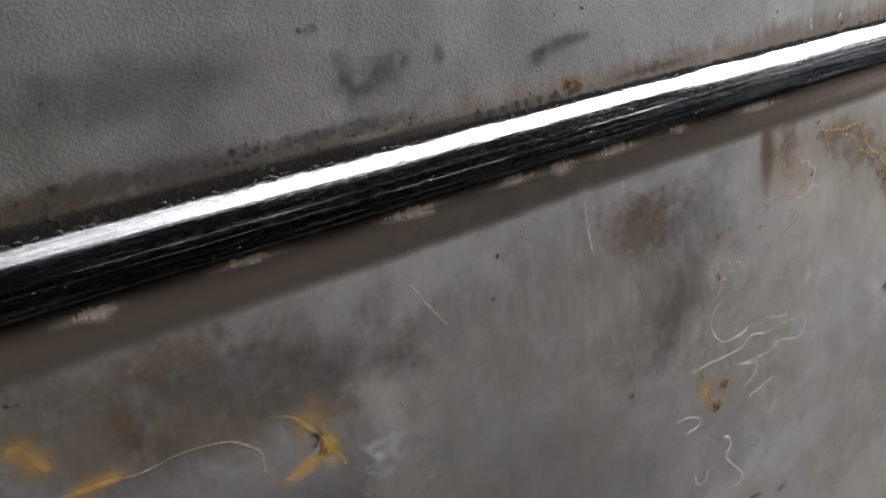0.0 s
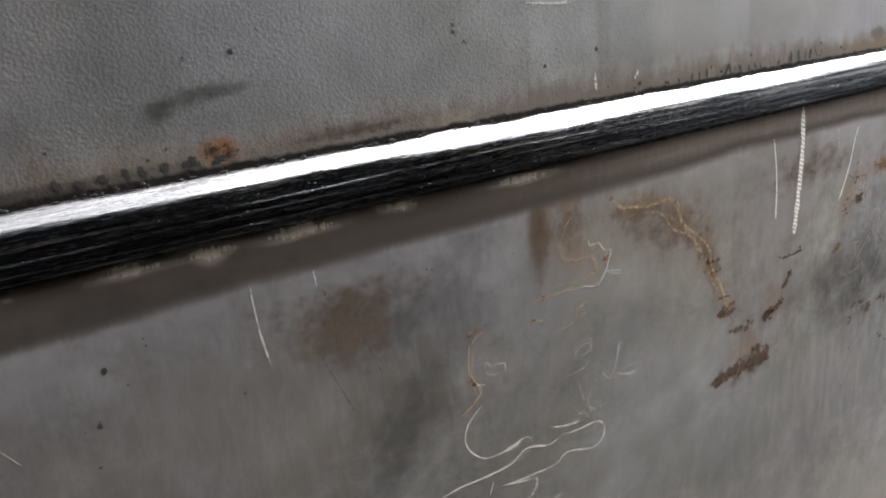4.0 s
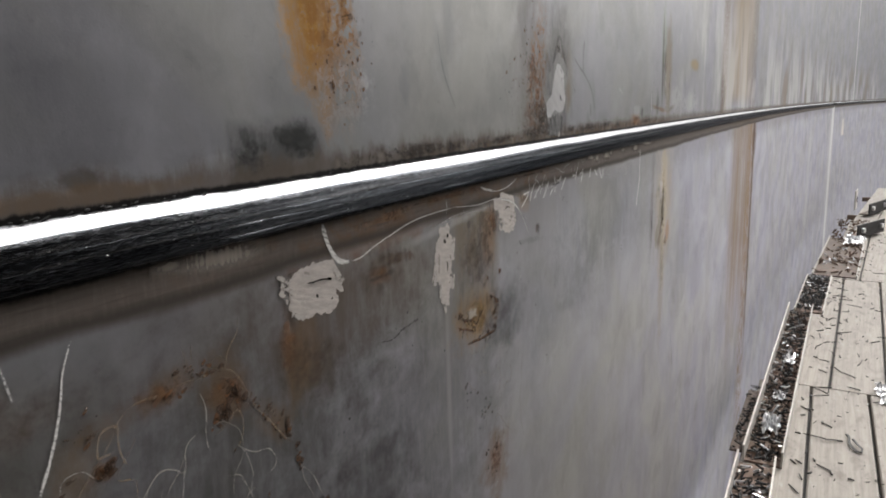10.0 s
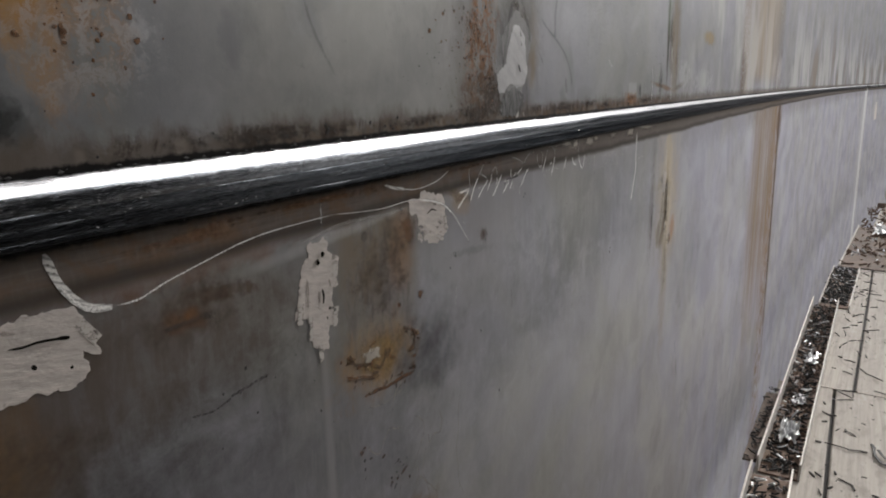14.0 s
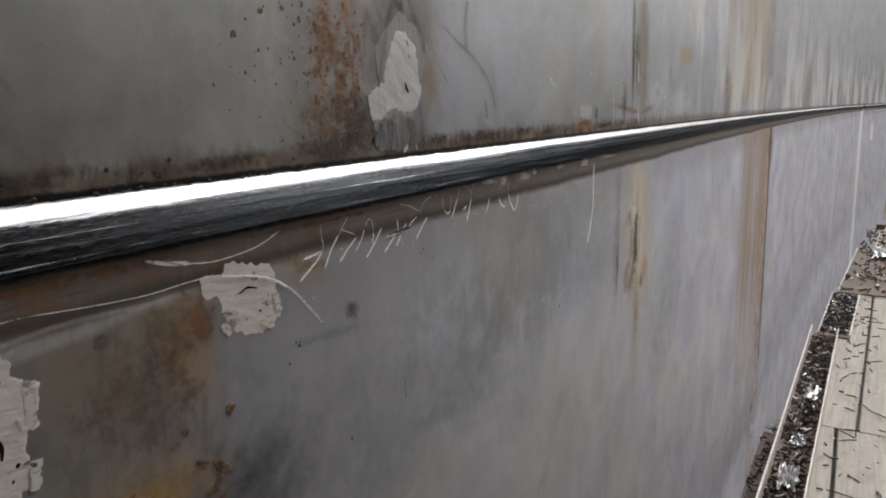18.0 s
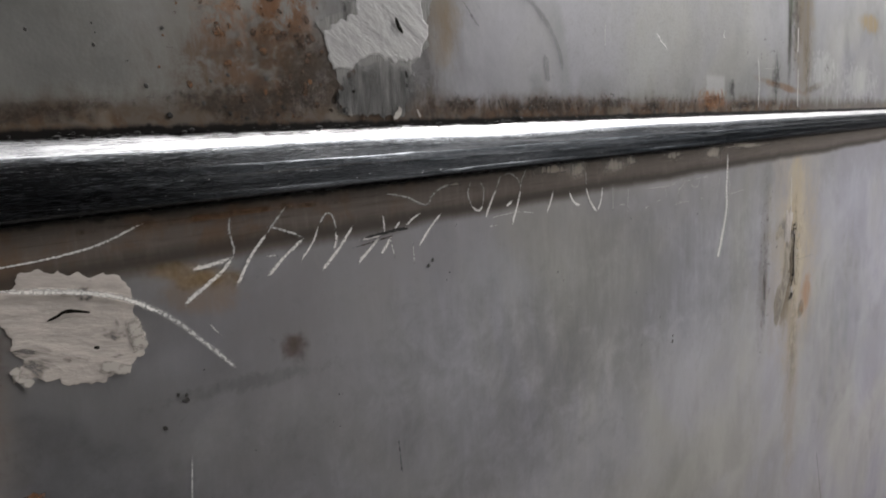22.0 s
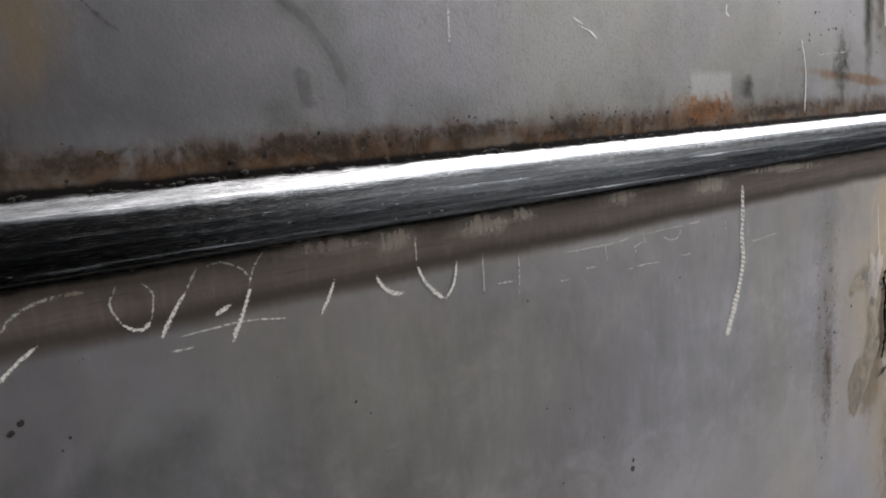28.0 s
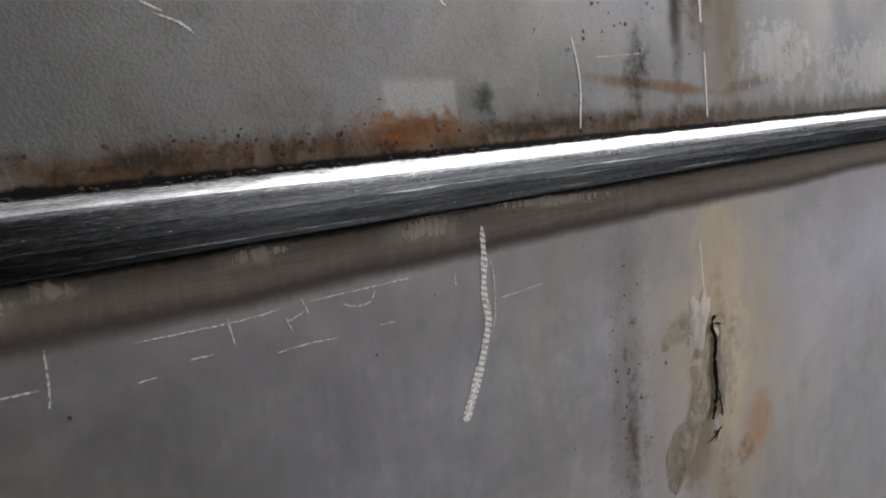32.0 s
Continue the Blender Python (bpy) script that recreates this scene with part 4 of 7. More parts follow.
def far_shell():
    verts, faces = [], []
    n = 160
    a0, a1 = 22.0 / R, 2 * math.pi - 4.0 / R
    for k in range(n):
        a = a0 + (a1 - a0) * k / (n - 1)
        for d, z in ((0, FLOOR_Z), (0, 2.4), (-0.03, 2.4), (-0.03, FLOOR_Z)):
            verts.append(at(a * R, z, d))
    for k in range(n - 1):
        for j in range(4):
            a, b = k * 4 + j, k * 4 + (j + 1) % 4
            faces.append((a, a + 4, b + 4, b))
    return mesh_ob("wall_far", verts, faces, FAR)


tagged(far_shell(), "grey steel shell on the far side of the tank", "wall", kind="structure")
bm = bmesh.new()
bmesh.ops.create_circle(bm, cap_ends=True, segments=128, radius=R + 900, matrix=Matrix.Translation((0, -R, FLOOR_Z)))
tagged(part("ground", bm, BOTTOM), "dusty grey steel tank bottom and ground", "ground", kind="structure")


# ---- the welded seam ----
def bead_depth(u, k):
    """How far the bead stands out; u runs from its lower toe to its upper one, k is its shoulder."""
    if u < 0.1:
        return 0.0052 * math.sin(u / 0.1 * math.pi / 2) ** 0.7
    if u < k:
        return 0.0052 + 0.0013 * (u - 0.1) / (k - 0.1) - 0.0008 * max(0.0, (u - k + 0.16) / 0.16) ** 2
    return 0.0057 - 0.0056 * ((u - k) / (1 - k)) ** 1.1


def weld_bead():
    bead = tagged(new("weld_bead"), "shiny multi-pass weld bead with a bright upper slope", "weld seam")
    passes = ((0.0, 0.17), (0.17, 0.36), (0.36, 0.52), (0.52, 0.75), (0.75, 1.0))
    cuts = [float(v) for v in np.arange(-1.2, -0.1, 0.02)] + [float(v) for v in np.arange(-0.1, 2.6, 0.0025)]
    cuts += [float(v) for v in np.arange(2.6, 5.0, 0.02)] + [float(v) for v in np.arange(5.0, 22.0, 0.1)]
    for p, (u0, u1) in enumerate(passes):
        nv = 10
        verts, uv = [], []
        for s in cuts:
            k = 0.785 - 0.06 * math.exp(-((s - 0.5) / 0.2) ** 2) + 0.025 * noise.noise((s * 6.0, 2.0, 7.0))
            if p > 2:
                u0, u1 = (0.52, k) if p == 3 else (k, 1.0)
            j0 = (noise.noise((s * 7.0, p * 3.1, 0.5)) + 0.5 * noise.noise((s * 45.0, p * 3.1, 0.5))) * 0.03
            j1 = (noise.noise((s * 7.0, p * 3.1 + 3.1, 0.5)) + 0.5 * noise.noise((s * 45.0, p * 3.1 + 3.1, 0.5))) * 0.03
            a = u0 + (j0 if p else noise.noise((s * 40, 3.0, 0)) * 0.03)
            b = u1 + (j1 if p < 4 else noise.noise((s * 30, 9.0, 0)) * 0.03 + noise.noise((s * 130, 5.0, 0)) * 0.02)
            for j in range(nv):
                v = j / (nv - 1)
                u = a + (b - a) * v
                hump = max(0.00006, 0.0003 + 0.0006 * noise.noise((s * 9.0, p * 5.0, 8.0))) * (math.sin(math.pi * v) ** 0.45) if p < 4 else 0.0002 * math.sin(math.pi * v)
                wob = noise.noise((s * 90, u * 14, 1.0 + p)) * 0.00022 + noise.noise((s * 14, u * 3, 4.0)) * 0.0004
                d = bead_depth(min(1.0, max(0.0, u)), k) + hump + wob
                if (p == 0 and j == 0) or (p == 4 and j == nv - 1):
                    d = -0.001
                verts.append(at(s, -0.0135 + 0.027 * u, d))
                uv.append((s, -0.0135 + 0.027 * u))
        mesh_ob("weld_pass", verts, grid_faces(len(cuts), nv), (LOW_BEAD, LOW_BEAD, BEAD, TOP_BEAD, CAP)[p], bead, True, uv, "brushed upper pass in a lighter tone for the light it catches" if p == 4 else "")
    notch = box_bm(0.09, 0.014, 0.024, place(SEAM_S, 0.0, 0.008), 0.004)
    part("notch", notch, SLAG, bead, "black gap where the joint crosses the bead")
    return bead


weld_bead()


def vertical_bead(name, s, z0, z1, label):
    n = 240
    verts, uv = [], []
    for i in range(n):
        z = z0 + (z1 - z0) * i / (n - 1)
        for j in range(6):
            v = j / 5.0
            verts.append(at(s + (v - 0.5) * 0.035 + noise.noise((z * 12, s, 0)) * 0.003, z, 0.004 * math.sin(math.pi * v) - 0.0004))
            uv.append((s, z))
    return tagged(mesh_ob(name, verts, [q[::-1] for q in grid_faces(n, 6)], SEAM, smooth_faces=True, uv=uv), label, "weld seam")


vertical_bead("vertical_weld", SEAM_S, FLOOR_Z, -0.016, "thin pale vertical weld between two shell plates")
vertical_bead("vertical_weld", UPPER_SEAM, 0.016, 2.4, "thin vertical weld of the upper course")


# ---- marks on the plates ----
def spline(pts, step=0.0025):
    """A smooth line through a few points."""
    p = [Vector((a, b)) for a, b in pts]
    if len(p) == 2:
        p = [p[0], (p[0] + p[1]) / 2, p[1]]
    q = [p[0] * 2 - p[1]] + p + [p[-1] * 2 - p[-2]]
    out = []
    for i in range(1, len(q) - 2):
        n = max(2, int((q[i + 1] - q[i]).length / step))
        for k in range(n):
            t = k / n
            out.append(0.5 * (2 * q[i] + (q[i + 1] - q[i - 1]) * t + (2 * q[i - 1] - 5 * q[i] + 4 * q[i + 1] - q[i + 2]) * t * t
                              + (3 * q[i] - q[i - 1] - 3 * q[i + 1] + q[i + 2]) * t ** 3))
    out.append(p[-1])
    return out


MARKS = [0]


def stroke(name, pts, width, material, taper=0.35, wander=0.0, label="", blunt=False, lift=0.0):
    """A dry stroke on the steel, hugging the plate; width in metres."""
    line = spline(pts)
    MARKS[0] += 1
    k = MARKS[0]
    verts, uv, rim = [], [], []
    n = len(line)
    for i, c in enumerate(line):
        a, b = line[max(0, i - 1)], line[min(n - 1, i + 1)]
        side = Vector((-(b - a).y, (b - a).x))
        side = side.normalized() if side.length > 0 else Vector((1, 0))
        f = i / max(1, n - 1)
        w = width * (1 - taper * (1 - f)) * (1.0 if blunt else min(1.0, 0.35 + 9 * min(f, 1.02 - f))) * (1 + 0.35 * noise.noise((i * 0.37, k, 0)))
        c = c + side * wander * noise.noise((i * 0.11, k, 3.0))
        for e in (-0.5, 0.0, 0.5):
            p = c + side * w * e
            verts.append(at(p.x, p.y, 0.00028 + 0.000012 * (k % 25) + lift))
            uv.append((p.x, p.y))
            rim.append((1.0 if blunt else min(1.0, 0.2 + 12 * min(f, 1 - f))) if e == 0 else 0.0)
    faces = [(3 * i + e, 3 * i + 1 + e, 3 * i + 4 + e, 3 * i + 3 + e) for i in range(n - 1) for e in (0, 1)]
    wall = wall_upper_1 if sum(c.y for c in line) > 0 else wall_lower_1
    return mesh_ob(name, verts, faces, material, wall, uv=uv, label=label, rim=rim)


def daub(name, s, z, rs, rz, material, jag=0.3, lean=0.0, seed=1, d=0.0012, square=0.0, label="", steps=56):
    """A ragged patch with a slight thickness, worn off at its rim."""
    verts, uv = [], []
    ca, sa = math.cos(radians(lean)), math.sin(radians(lean))
    rings = (0.0, 0.55, 0.93, 1.0)
    for r in rings:
        for i in range(steps):
            a = 2 * math.pi * i / steps
            x, y = math.cos(a), math.sin(a)
            k = 1.0 / max(abs(x), abs(y)) * square + (1 - square)
            j = 1 + jag * (0.55 * noise.noise((x * 1.4, y * 1.4, seed * 5.3)) + 0.3 * round(3 * noise.noise((x * 3.1, y * 3.1, seed * 3.1))) / 3 + 0.14 * noise.noise((x * 12, y * 12, seed * 2.1)))
            px, py = x * k * j * r * rs, y * k * j * r * rz
            px, py = px * ca - py * sa, px * sa + py * ca
            verts.append(at(s + px, z + py, d * (0.2 if r == 1.0 else 1.0) + 0.0002))
            uv.append((s + px, z + py))
    faces = [(r * steps + i, r * steps + (i + 1) % steps, (r + 1) * steps + (i + 1) % steps, (r + 1) * steps + i)
             for r in range(len(rings) - 1) for i in range(steps)]
    wall = wall_upper_1 if z > 0 else wall_lower_1
    return mesh_ob(name, verts, [f[::-1] for f in faces], material, wall, True, uv, label, [1.0 if r < 0.9 else 0.5 if r < 1 else 0.0 for r in rings for _ in range(steps)])


def specks(s, z, ds, dz, count, size, seed, material=None):
    rng = random.Random(seed)
    for _ in range(count):
        r = size * rng.choice((0.25, 0.35, 0.5, 0.8))
        daub("speck", rng.gauss(s, ds), rng.gauss(z, dz), r * rng.uniform(0.6, 1.3), r, material or SPECK, 0.6, rng.uniform(0, 90), rng.randint(0, 99), 0.00005, steps=12)


FILMS = [0]


def film(s, z, rs, rz, material, lean=0.0, seed=1, label="", name="stain"):
    """A thin film that thins out towards an uneven rim: a dried stain, or painted light and shade."""
    FILMS[0] += 1
    steps, rings = 40, 6
    verts, uv, rim = [], [], []
    ca, sa = math.cos(radians(lean)), math.sin(radians(lean))
    for r in range(rings + 1):
        f = r / rings
        for i in range(steps):
            a = 2 * math.pi * i / steps
            j = 1 + 0.4 * noise.noise((math.cos(a) * 1.3, math.sin(a) * 1.3, seed * 4.7)) + 0.2 * noise.noise((math.cos(a) * 4, math.sin(a) * 4, seed * 2.9))
            x, y = math.cos(a) * f * j * rs, math.sin(a) * f * j * rz
            x, y = s + x * ca - y * sa, z + x * sa + y * ca
            verts.append(at(x, y, 0.00005 + 0.000002 * FILMS[0]))
            uv.append((x, y))
            rim.append(0.75 * (1 - f) ** 0.8)
    faces = [(r * steps + i, r * steps + (i + 1) % steps, (r + 1) * steps + (i + 1) % steps, (r + 1) * steps + i) for r in range(rings) for i in range(steps)]
    return mesh_ob(name, verts, [f[::-1] for f in faces], material, wall_upper_1 if z > 0 else wall_lower_1, True, uv, label, rim)


# burnt brown film over the seam, thickest beside the grey patch
for k, (s, z, rs, rz, lean) in enumerate(((1.235, 0.024, 0.05, 0.014, 3), (1.262, 0.036, 0.026, 0.02, 25), (1.15, 0.021, 0.05, 0.007, 2), (1.36, 0.023, 0.03, 0.008, 2), (1.43, 0.0225, 0.045, 0.007, 1),
                                          (1.52, 0.024, 0.04, 0.008, 2), (1.58, 0.021, 0.03, 0.005, 0), (1.77, 0.022, 0.05, 0.006, 1), (0.0, 0.026, 0.07, 0.01, 2), (0.3, 0.021, 0.05, 0.005, 0), (1.0, 0.022, 0.06, 0.008, 0))):
    film(s, z, rs, rz, BROWNED, lean, k + 301, name="burnt_film")
film(1.315, 0.112, 0.011, 0.009, UMBER, 0, 331)
# shade painted over the plates as wide dark films
for k, (s, z, rs, rz) in enumerate(((0.19, -0.03, 0.11, 0.011), (0.04, 0.058, 0.1, 0.022))):
    film(s, z, rs, rz, GRIME_SHADE, 0, k + 351)
film(0.9, -0.23, 0.15, 0.1, GRIME_SHADE, 0, 335)
stroke("soot_mark", ((0.836, 0.0405), (0.85, 0.0385), (0.862, 0.0345), (0.871, 0.029)), 0.0115, HANDMARK, 0.1, 0.002)
stroke("soot_mark", ((0.84, 0.036), (0.852, 0.034), (0.862, 0.031)), 0.006, HANDMARK, 0.1, 0.002)
film(0.29, -0.055, 0.06, 0.02, UMBER, -6, 333)
film(1.33, 0.106, 0.016, 0.008, IVORY, -30, 332)
# two more films that darken the lower plate in place of shade
for k, (s, z, rs, rz, lean) in enumerate(((0.29, -0.07, 0.06, 0.04, -10), (1.15, -0.15, 0.08, 0.07, 0))):
    film(s, z, rs, rz, GRIME_SHADE, lean, k + 341)
# seeps and films at the start of the walk
for k, (s, z, rs, rz, m, lean) in enumerate(((-0.036, -0.065, 0.02, 0.012, SEEP, -35), (-0.016, -0.0865, 0.026, 0.007, SEEP, 4), (0.066, -0.1195, 0.022, 0.008, SEEP, 12), (0.077, -0.113, 0.009, 0.02, SEEP, 15),
                                             (0.07, -0.096, 0.012, 0.02, SEEP, -20), (0.024, -0.048, 0.06, 0.018, UMBER, -6), (0.0, -0.068, 0.01, 0.03, UMBER, 3),
                                             (0.102, -0.13, 0.03, 0.04, BLOOM, 10), (0.353, -0.201, 0.012, 0.012, BURNT, 0), (0.335, -0.2, 0.022, 0.03, SEEP, 20), (0.268, -0.173, 0.006, 0.006, BURNT, 0))):
    film(s, z, rs, rz, m, lean, k + 1)
for k, (s, z, rs, rz, m, lean) in enumerate(((0.4, -0.058, 0.012, 0.03, UMBER, 0), (0.42, -0.05, 0.025, 0.025, UMBER, 0), (0.285, -0.07, 0.04, 0.03, UMBER, -10), (0.47, -0.053, 0.04, 0.012, UMBER, -6), (0.54, -0.1, 0.015, 0.045, UMBER, 20),
                                             (0.585, -0.195, 0.05, 0.025, UMBER, 5), (0.79, -0.09, 0.03, 0.02, BURNT, -30), (0.75, -0.075, 0.03, 0.012, BURNT, -6), (0.836, -0.08, 0.012, 0.035, BURNT, 5), (0.86, -0.1, 0.05, 0.04, UMBER, -10),
                                             (0.94, -0.055, 0.06, 0.03, UMBER, 0), (0.935, -0.06, 0.03, 0.012, BURNT, 0), (0.715, -0.096, 0.014, 0.01, BURNT, 10))):
    film(s, z, rs, rz, m, lean, k + 14)
for k, (s, z, rs, rz, m, lean) in enumerate(((1.09, -0.13, 0.05, 0.035, SEEP, -10), (1.11, -0.06, 0.03, 0.04, UMBER, 0), (1.125, -0.29, 0.03, 0.04, BURNT, -20), (1.128, -0.05, 0.02, 0.02, BURNT, 0), (1.205, -0.04, 0.03, 0.012, SEEP, -15),
                                             (1.247, -0.078, 0.01, 0.013, UMBER, 20), (1.935, -0.14, 0.055, 0.09, IVORY, 0), (1.968, -0.22, 0.022, 0.022, SEEP, 0), (1.838, -0.17, 0.012, 0.08, UMBER, -3), (1.94, -0.27, 0.03, 0.12, IVORY, 0),
                                             (0.242, 0.0225, 0.012, 0.008, BURNT, 10), (1.7, 0.027, 0.04, 0.008, BURNT, 3), (1.25, 0.045, 0.05, 0.03, UMBER, 0), (1.275, 0.04, 0.025, 0.035, UMBER, 0), (1.235, 0.085, 0.035, 0.045, BURNT, -15))):
    film(s, z, rs, rz, m, lean, k + 30)
# hand smears on the upper plate
for k, (s, z, rs, rz, lean) in enumerate(((0.1195, 0.045, 0.005, 0.018, 10), (0.139, 0.047, 0.012, 0.011, 0), (0.1483, 0.049, 0.004, 0.006, 0), (0.1663, 0.0495, 0.004, 0.007, 0), (0.128, 0.0415, 0.014, 0.006, 0), (0.224, 0.0405, 0.012, 0.008, 15), (0.242, 0.044, 0.025, 0.005, 6),
                                          (0.108, 0.0685, 0.008, 0.003, 8), (0.04, 0.026, 0.09, 0.008, 0), (0.12, 0.026, 0.05, 0.006, 0), (0.857, 0.034, 0.02, 0.012, 0), (0.863, 0.034, 0.016, 0.012, 0), (0.82, 0.03, 0.02, 0.012, 0), (1.74, 0.036, 0.012, 0.014, 0),
                                          (1.86, 0.05, 0.02, 0.03, 0))):
    film(s, z, rs, rz, HANDMARK, lean, k + 60)
for k, (s, z, rs, rz, m, lean) in enumerate(((1.05, -0.0185, 0.14, 0.004, BURNT, 0), (1.22, -0.018, 0.1, 0.0035, BURNT, 0), (0.94, -0.022, 0.07, 0.008, BURNT, 0), (1.09, -0.08, 0.055, 0.05, UMBER, 0),
                                             (0.5, -0.07, 0.08, 0.04, UMBER, -20), (0.65, -0.06, 0.1, 0.03, UMBER, 0), (1.92, 0.11, 0.03, 0.09, UMBER, 0), (1.965, 0.075, 0.02, 0.06, IVORY, 0), (2.04, 0.065, 0.03, 0.025, BLOOM, 0), (1.9, 0.1, 0.006, 0.06, GRIME_SHADE, 0))):
    film(s, z, rs, rz, m, lean, k + 80)
# broad grime mixed with painted shade, and pale films painted in for light
for k, (s, z, rs, rz, m, lean) in enumerate(((0.06, -0.075, 0.16, 0.05, GRIME_SHADE, -8), (0.31, -0.13, 0.03, 0.06, GRIME_SHADE, -30), (0.5, -0.2, 0.16, 0.11, PALE_LIGHT, 0),
                                             (0.42, -0.29, 0.14, 0.1, PALE_LIGHT, 0), (0.72, -0.16, 0.12, 0.07, GRIME_SHADE, 0), (2.15, -0.3, 0.2, 0.2, PALE_LIGHT, 0))):
    film(s, z, rs, rz, m, lean, k + 45)
# chalk at the start
stroke("chalk_line", ((0.2435, -0.036), (0.244, -0.055), (0.246, -0.072)), 0.0018, THIN)
stroke("chalk_line", ((0.272, -0.0345), (0.2725, -0.045)), 0.0014, FAINT)
stroke("scratch", ((0.131, -0.05), (0.14, -0.066), (0.149, -0.081)), 0.0009, THIN)
stroke("scuff", ((0.288, -0.0636), (0.293, -0.08), (0.299, -0.0984)), 0.0012, SCUFF)
stroke("scuff", ((0.269, -0.0759), (0.282, -0.1115)), 0.0012, SCUFF)
# chalk ticks under the seam
stroke("chalk_line", ((0.604, -0.032), (0.609, -0.06), (0.61, -0.0896)), 0.002, CHALK, 0.5)
stroke("chalk_line", ((0.635, -0.0145), (0.637, -0.05), (0.633, -0.1055)), 0.0052, HATCH, 0.2, label="broad stuttering chalk tick")
stroke("chalk_line", ((0.68, -0.0353), (0.683, -0.0526)), 0.0018, FAINT)
stroke("chalk_line", ((0.7085, -0.036), (0.7035, -0.0475), (0.6998, -0.0632), (0.6944, -0.0782), (0.6875, -0.0924)), 0.0022, CHALK, 0.6)
# hooked chalk line and the two arcs
stroke("chalk_line", ((0.874, -0.0154), (0.879, -0.0295), (0.888, -0.04), (0.899, -0.0431)), 0.0036, HATCH, 0.1)
stroke("chalk_line", ((0.878, -0.029), (0.887, -0.04), (0.899, -0.0431)), 0.003, CHALK, 0.5)
stroke("chalk_line", ((0.899, -0.0431), (0.912, -0.0432), (0.9266, -0.0393), (0.954, -0.034), (0.975, -0.0305), (1.0, -0.0287), (1.047, -0.0284)), 0.0007, CHALK, -0.7)
stroke("chalk_line", ((1.047, -0.0284), (1.0715, -0.0309), (1.1, -0.0328), (1.127, -0.0321), (1.147, -0.0332)), 0.0008, CHALK)
stroke("chalk_line", ((1.147, -0.0332), (1.1717, -0.0401), (1.1896, -0.0503), (1.2053, -0.0661), (1.217, -0.079)), 0.0024, FAINT, 0.0, lift=0.001)
stroke("chalk_line", ((1.14, -0.0327), (1.1717, -0.0401), (1.1896, -0.0503)), 0.0015, CHALK, 0.0, lift=0.001)
stroke("chalk_line", ((1.005, -0.0392), (1.023, -0.0386), (1.048, -0.036), (1.0687, -0.0354), (1.0998, -0.0372), (1.128, -0.0362)), 0.0042, RUBBED, 0.1)
stroke("chalk_line", ((1.101, -0.0179), (1.112, -0.021), (1.125, -0.0235)), 0.0024, HATCH)
stroke("chalk_line", ((1.12, -0.0228), (1.141, -0.0255), (1.168, -0.0234), (1.187, -0.0175)), 0.0011, CHALK)
stroke("chalk_line", ((1.036, -0.02), (1.035, -0.034)), 0.002, FAINT)

# scrawled chalk strokes, not legible
for pts, w in ((((1.2211, -0.0345), (1.216, -0.0395), (1.208, -0.0442), (1.1988, -0.0493)), 0.0026), (((1.22, -0.0352), (1.2111, -0.0366), (1.2029, -0.037)), 0.0026),
               (((1.2366, -0.0282), (1.2287, -0.0356), (1.2212, -0.0465)), 0.0023), (((1.2548, -0.0325), (1.2438, -0.0395), (1.2356, -0.0458)), 0.0024),
               (((1.2634, -0.0277), (1.26, -0.0342), (1.2524, -0.0418)), 0.0014), (((1.2723, -0.032), (1.2725, -0.036), (1.2705, -0.0396)), 0.0022),
               (((1.2826, -0.0305), (1.2733, -0.04), (1.2633, -0.0479)), 0.0024), (((1.2995, -0.0375), (1.2918, -0.0376), (1.2861, -0.0377)), 0.0018),
               (((1.2981, -0.0383), (1.2912, -0.0431), (1.2838, -0.0481)), 0.0026)):
    stroke("chalk_stroke", pts, w, CHALK, 0.35, 0.0004)
for pts, w in ((((1.3008, -0.0279), (1.3015, -0.0306), (1.3015, -0.0371)), 0.0015), (((1.3053, -0.039), (1.3015, -0.0436), (1.2983, -0.0464)), 0.0026),
               (((1.3122, -0.0321), (1.3084, -0.0355)), 0.0017), (((1.3267, -0.03), (1.321, -0.0319), (1.3153, -0.0357)), 0.0016), (((1.3417, -0.0319), (1.3334, -0.0378), (1.324, -0.0465)), 0.0022),
               (((1.3884, -0.0233), (1.3838, -0.0294), (1.3776, -0.0386)), 0.0022), (((1.4035, -0.0315), (1.3968, -0.0341)), 0.0024),
               (((1.4105, -0.027), (1.4098, -0.0292), (1.4018, -0.0453)), 0.0025), (((1.445, -0.0299), (1.4422, -0.0358), (1.4373, -0.0431)), 0.0024)):
    stroke("chalk_stroke", pts, w, CHALK, 0.35, 0.0004)
for pts, w in ((((1.4636, -0.0315), (1.4659, -0.0363), (1.4707, -0.0406), (1.4765, -0.042)), 0.0026), (((1.4841, -0.0306), (1.4871, -0.0378), (1.4922, -0.0442), (1.4975, -0.0485)), 0.0026),
               (((1.5054, -0.0323), (1.504, -0.0391), (1.5017, -0.0444), (1.4975, -0.0485)), 0.0022), (((1.3664, -0.0308), (1.37, -0.0336), (1.3732, -0.0336), (1.3755, -0.0315)), 0.0019)):
    stroke("chalk_stroke", pts, w, CHALK, 0.3, 0.0003)
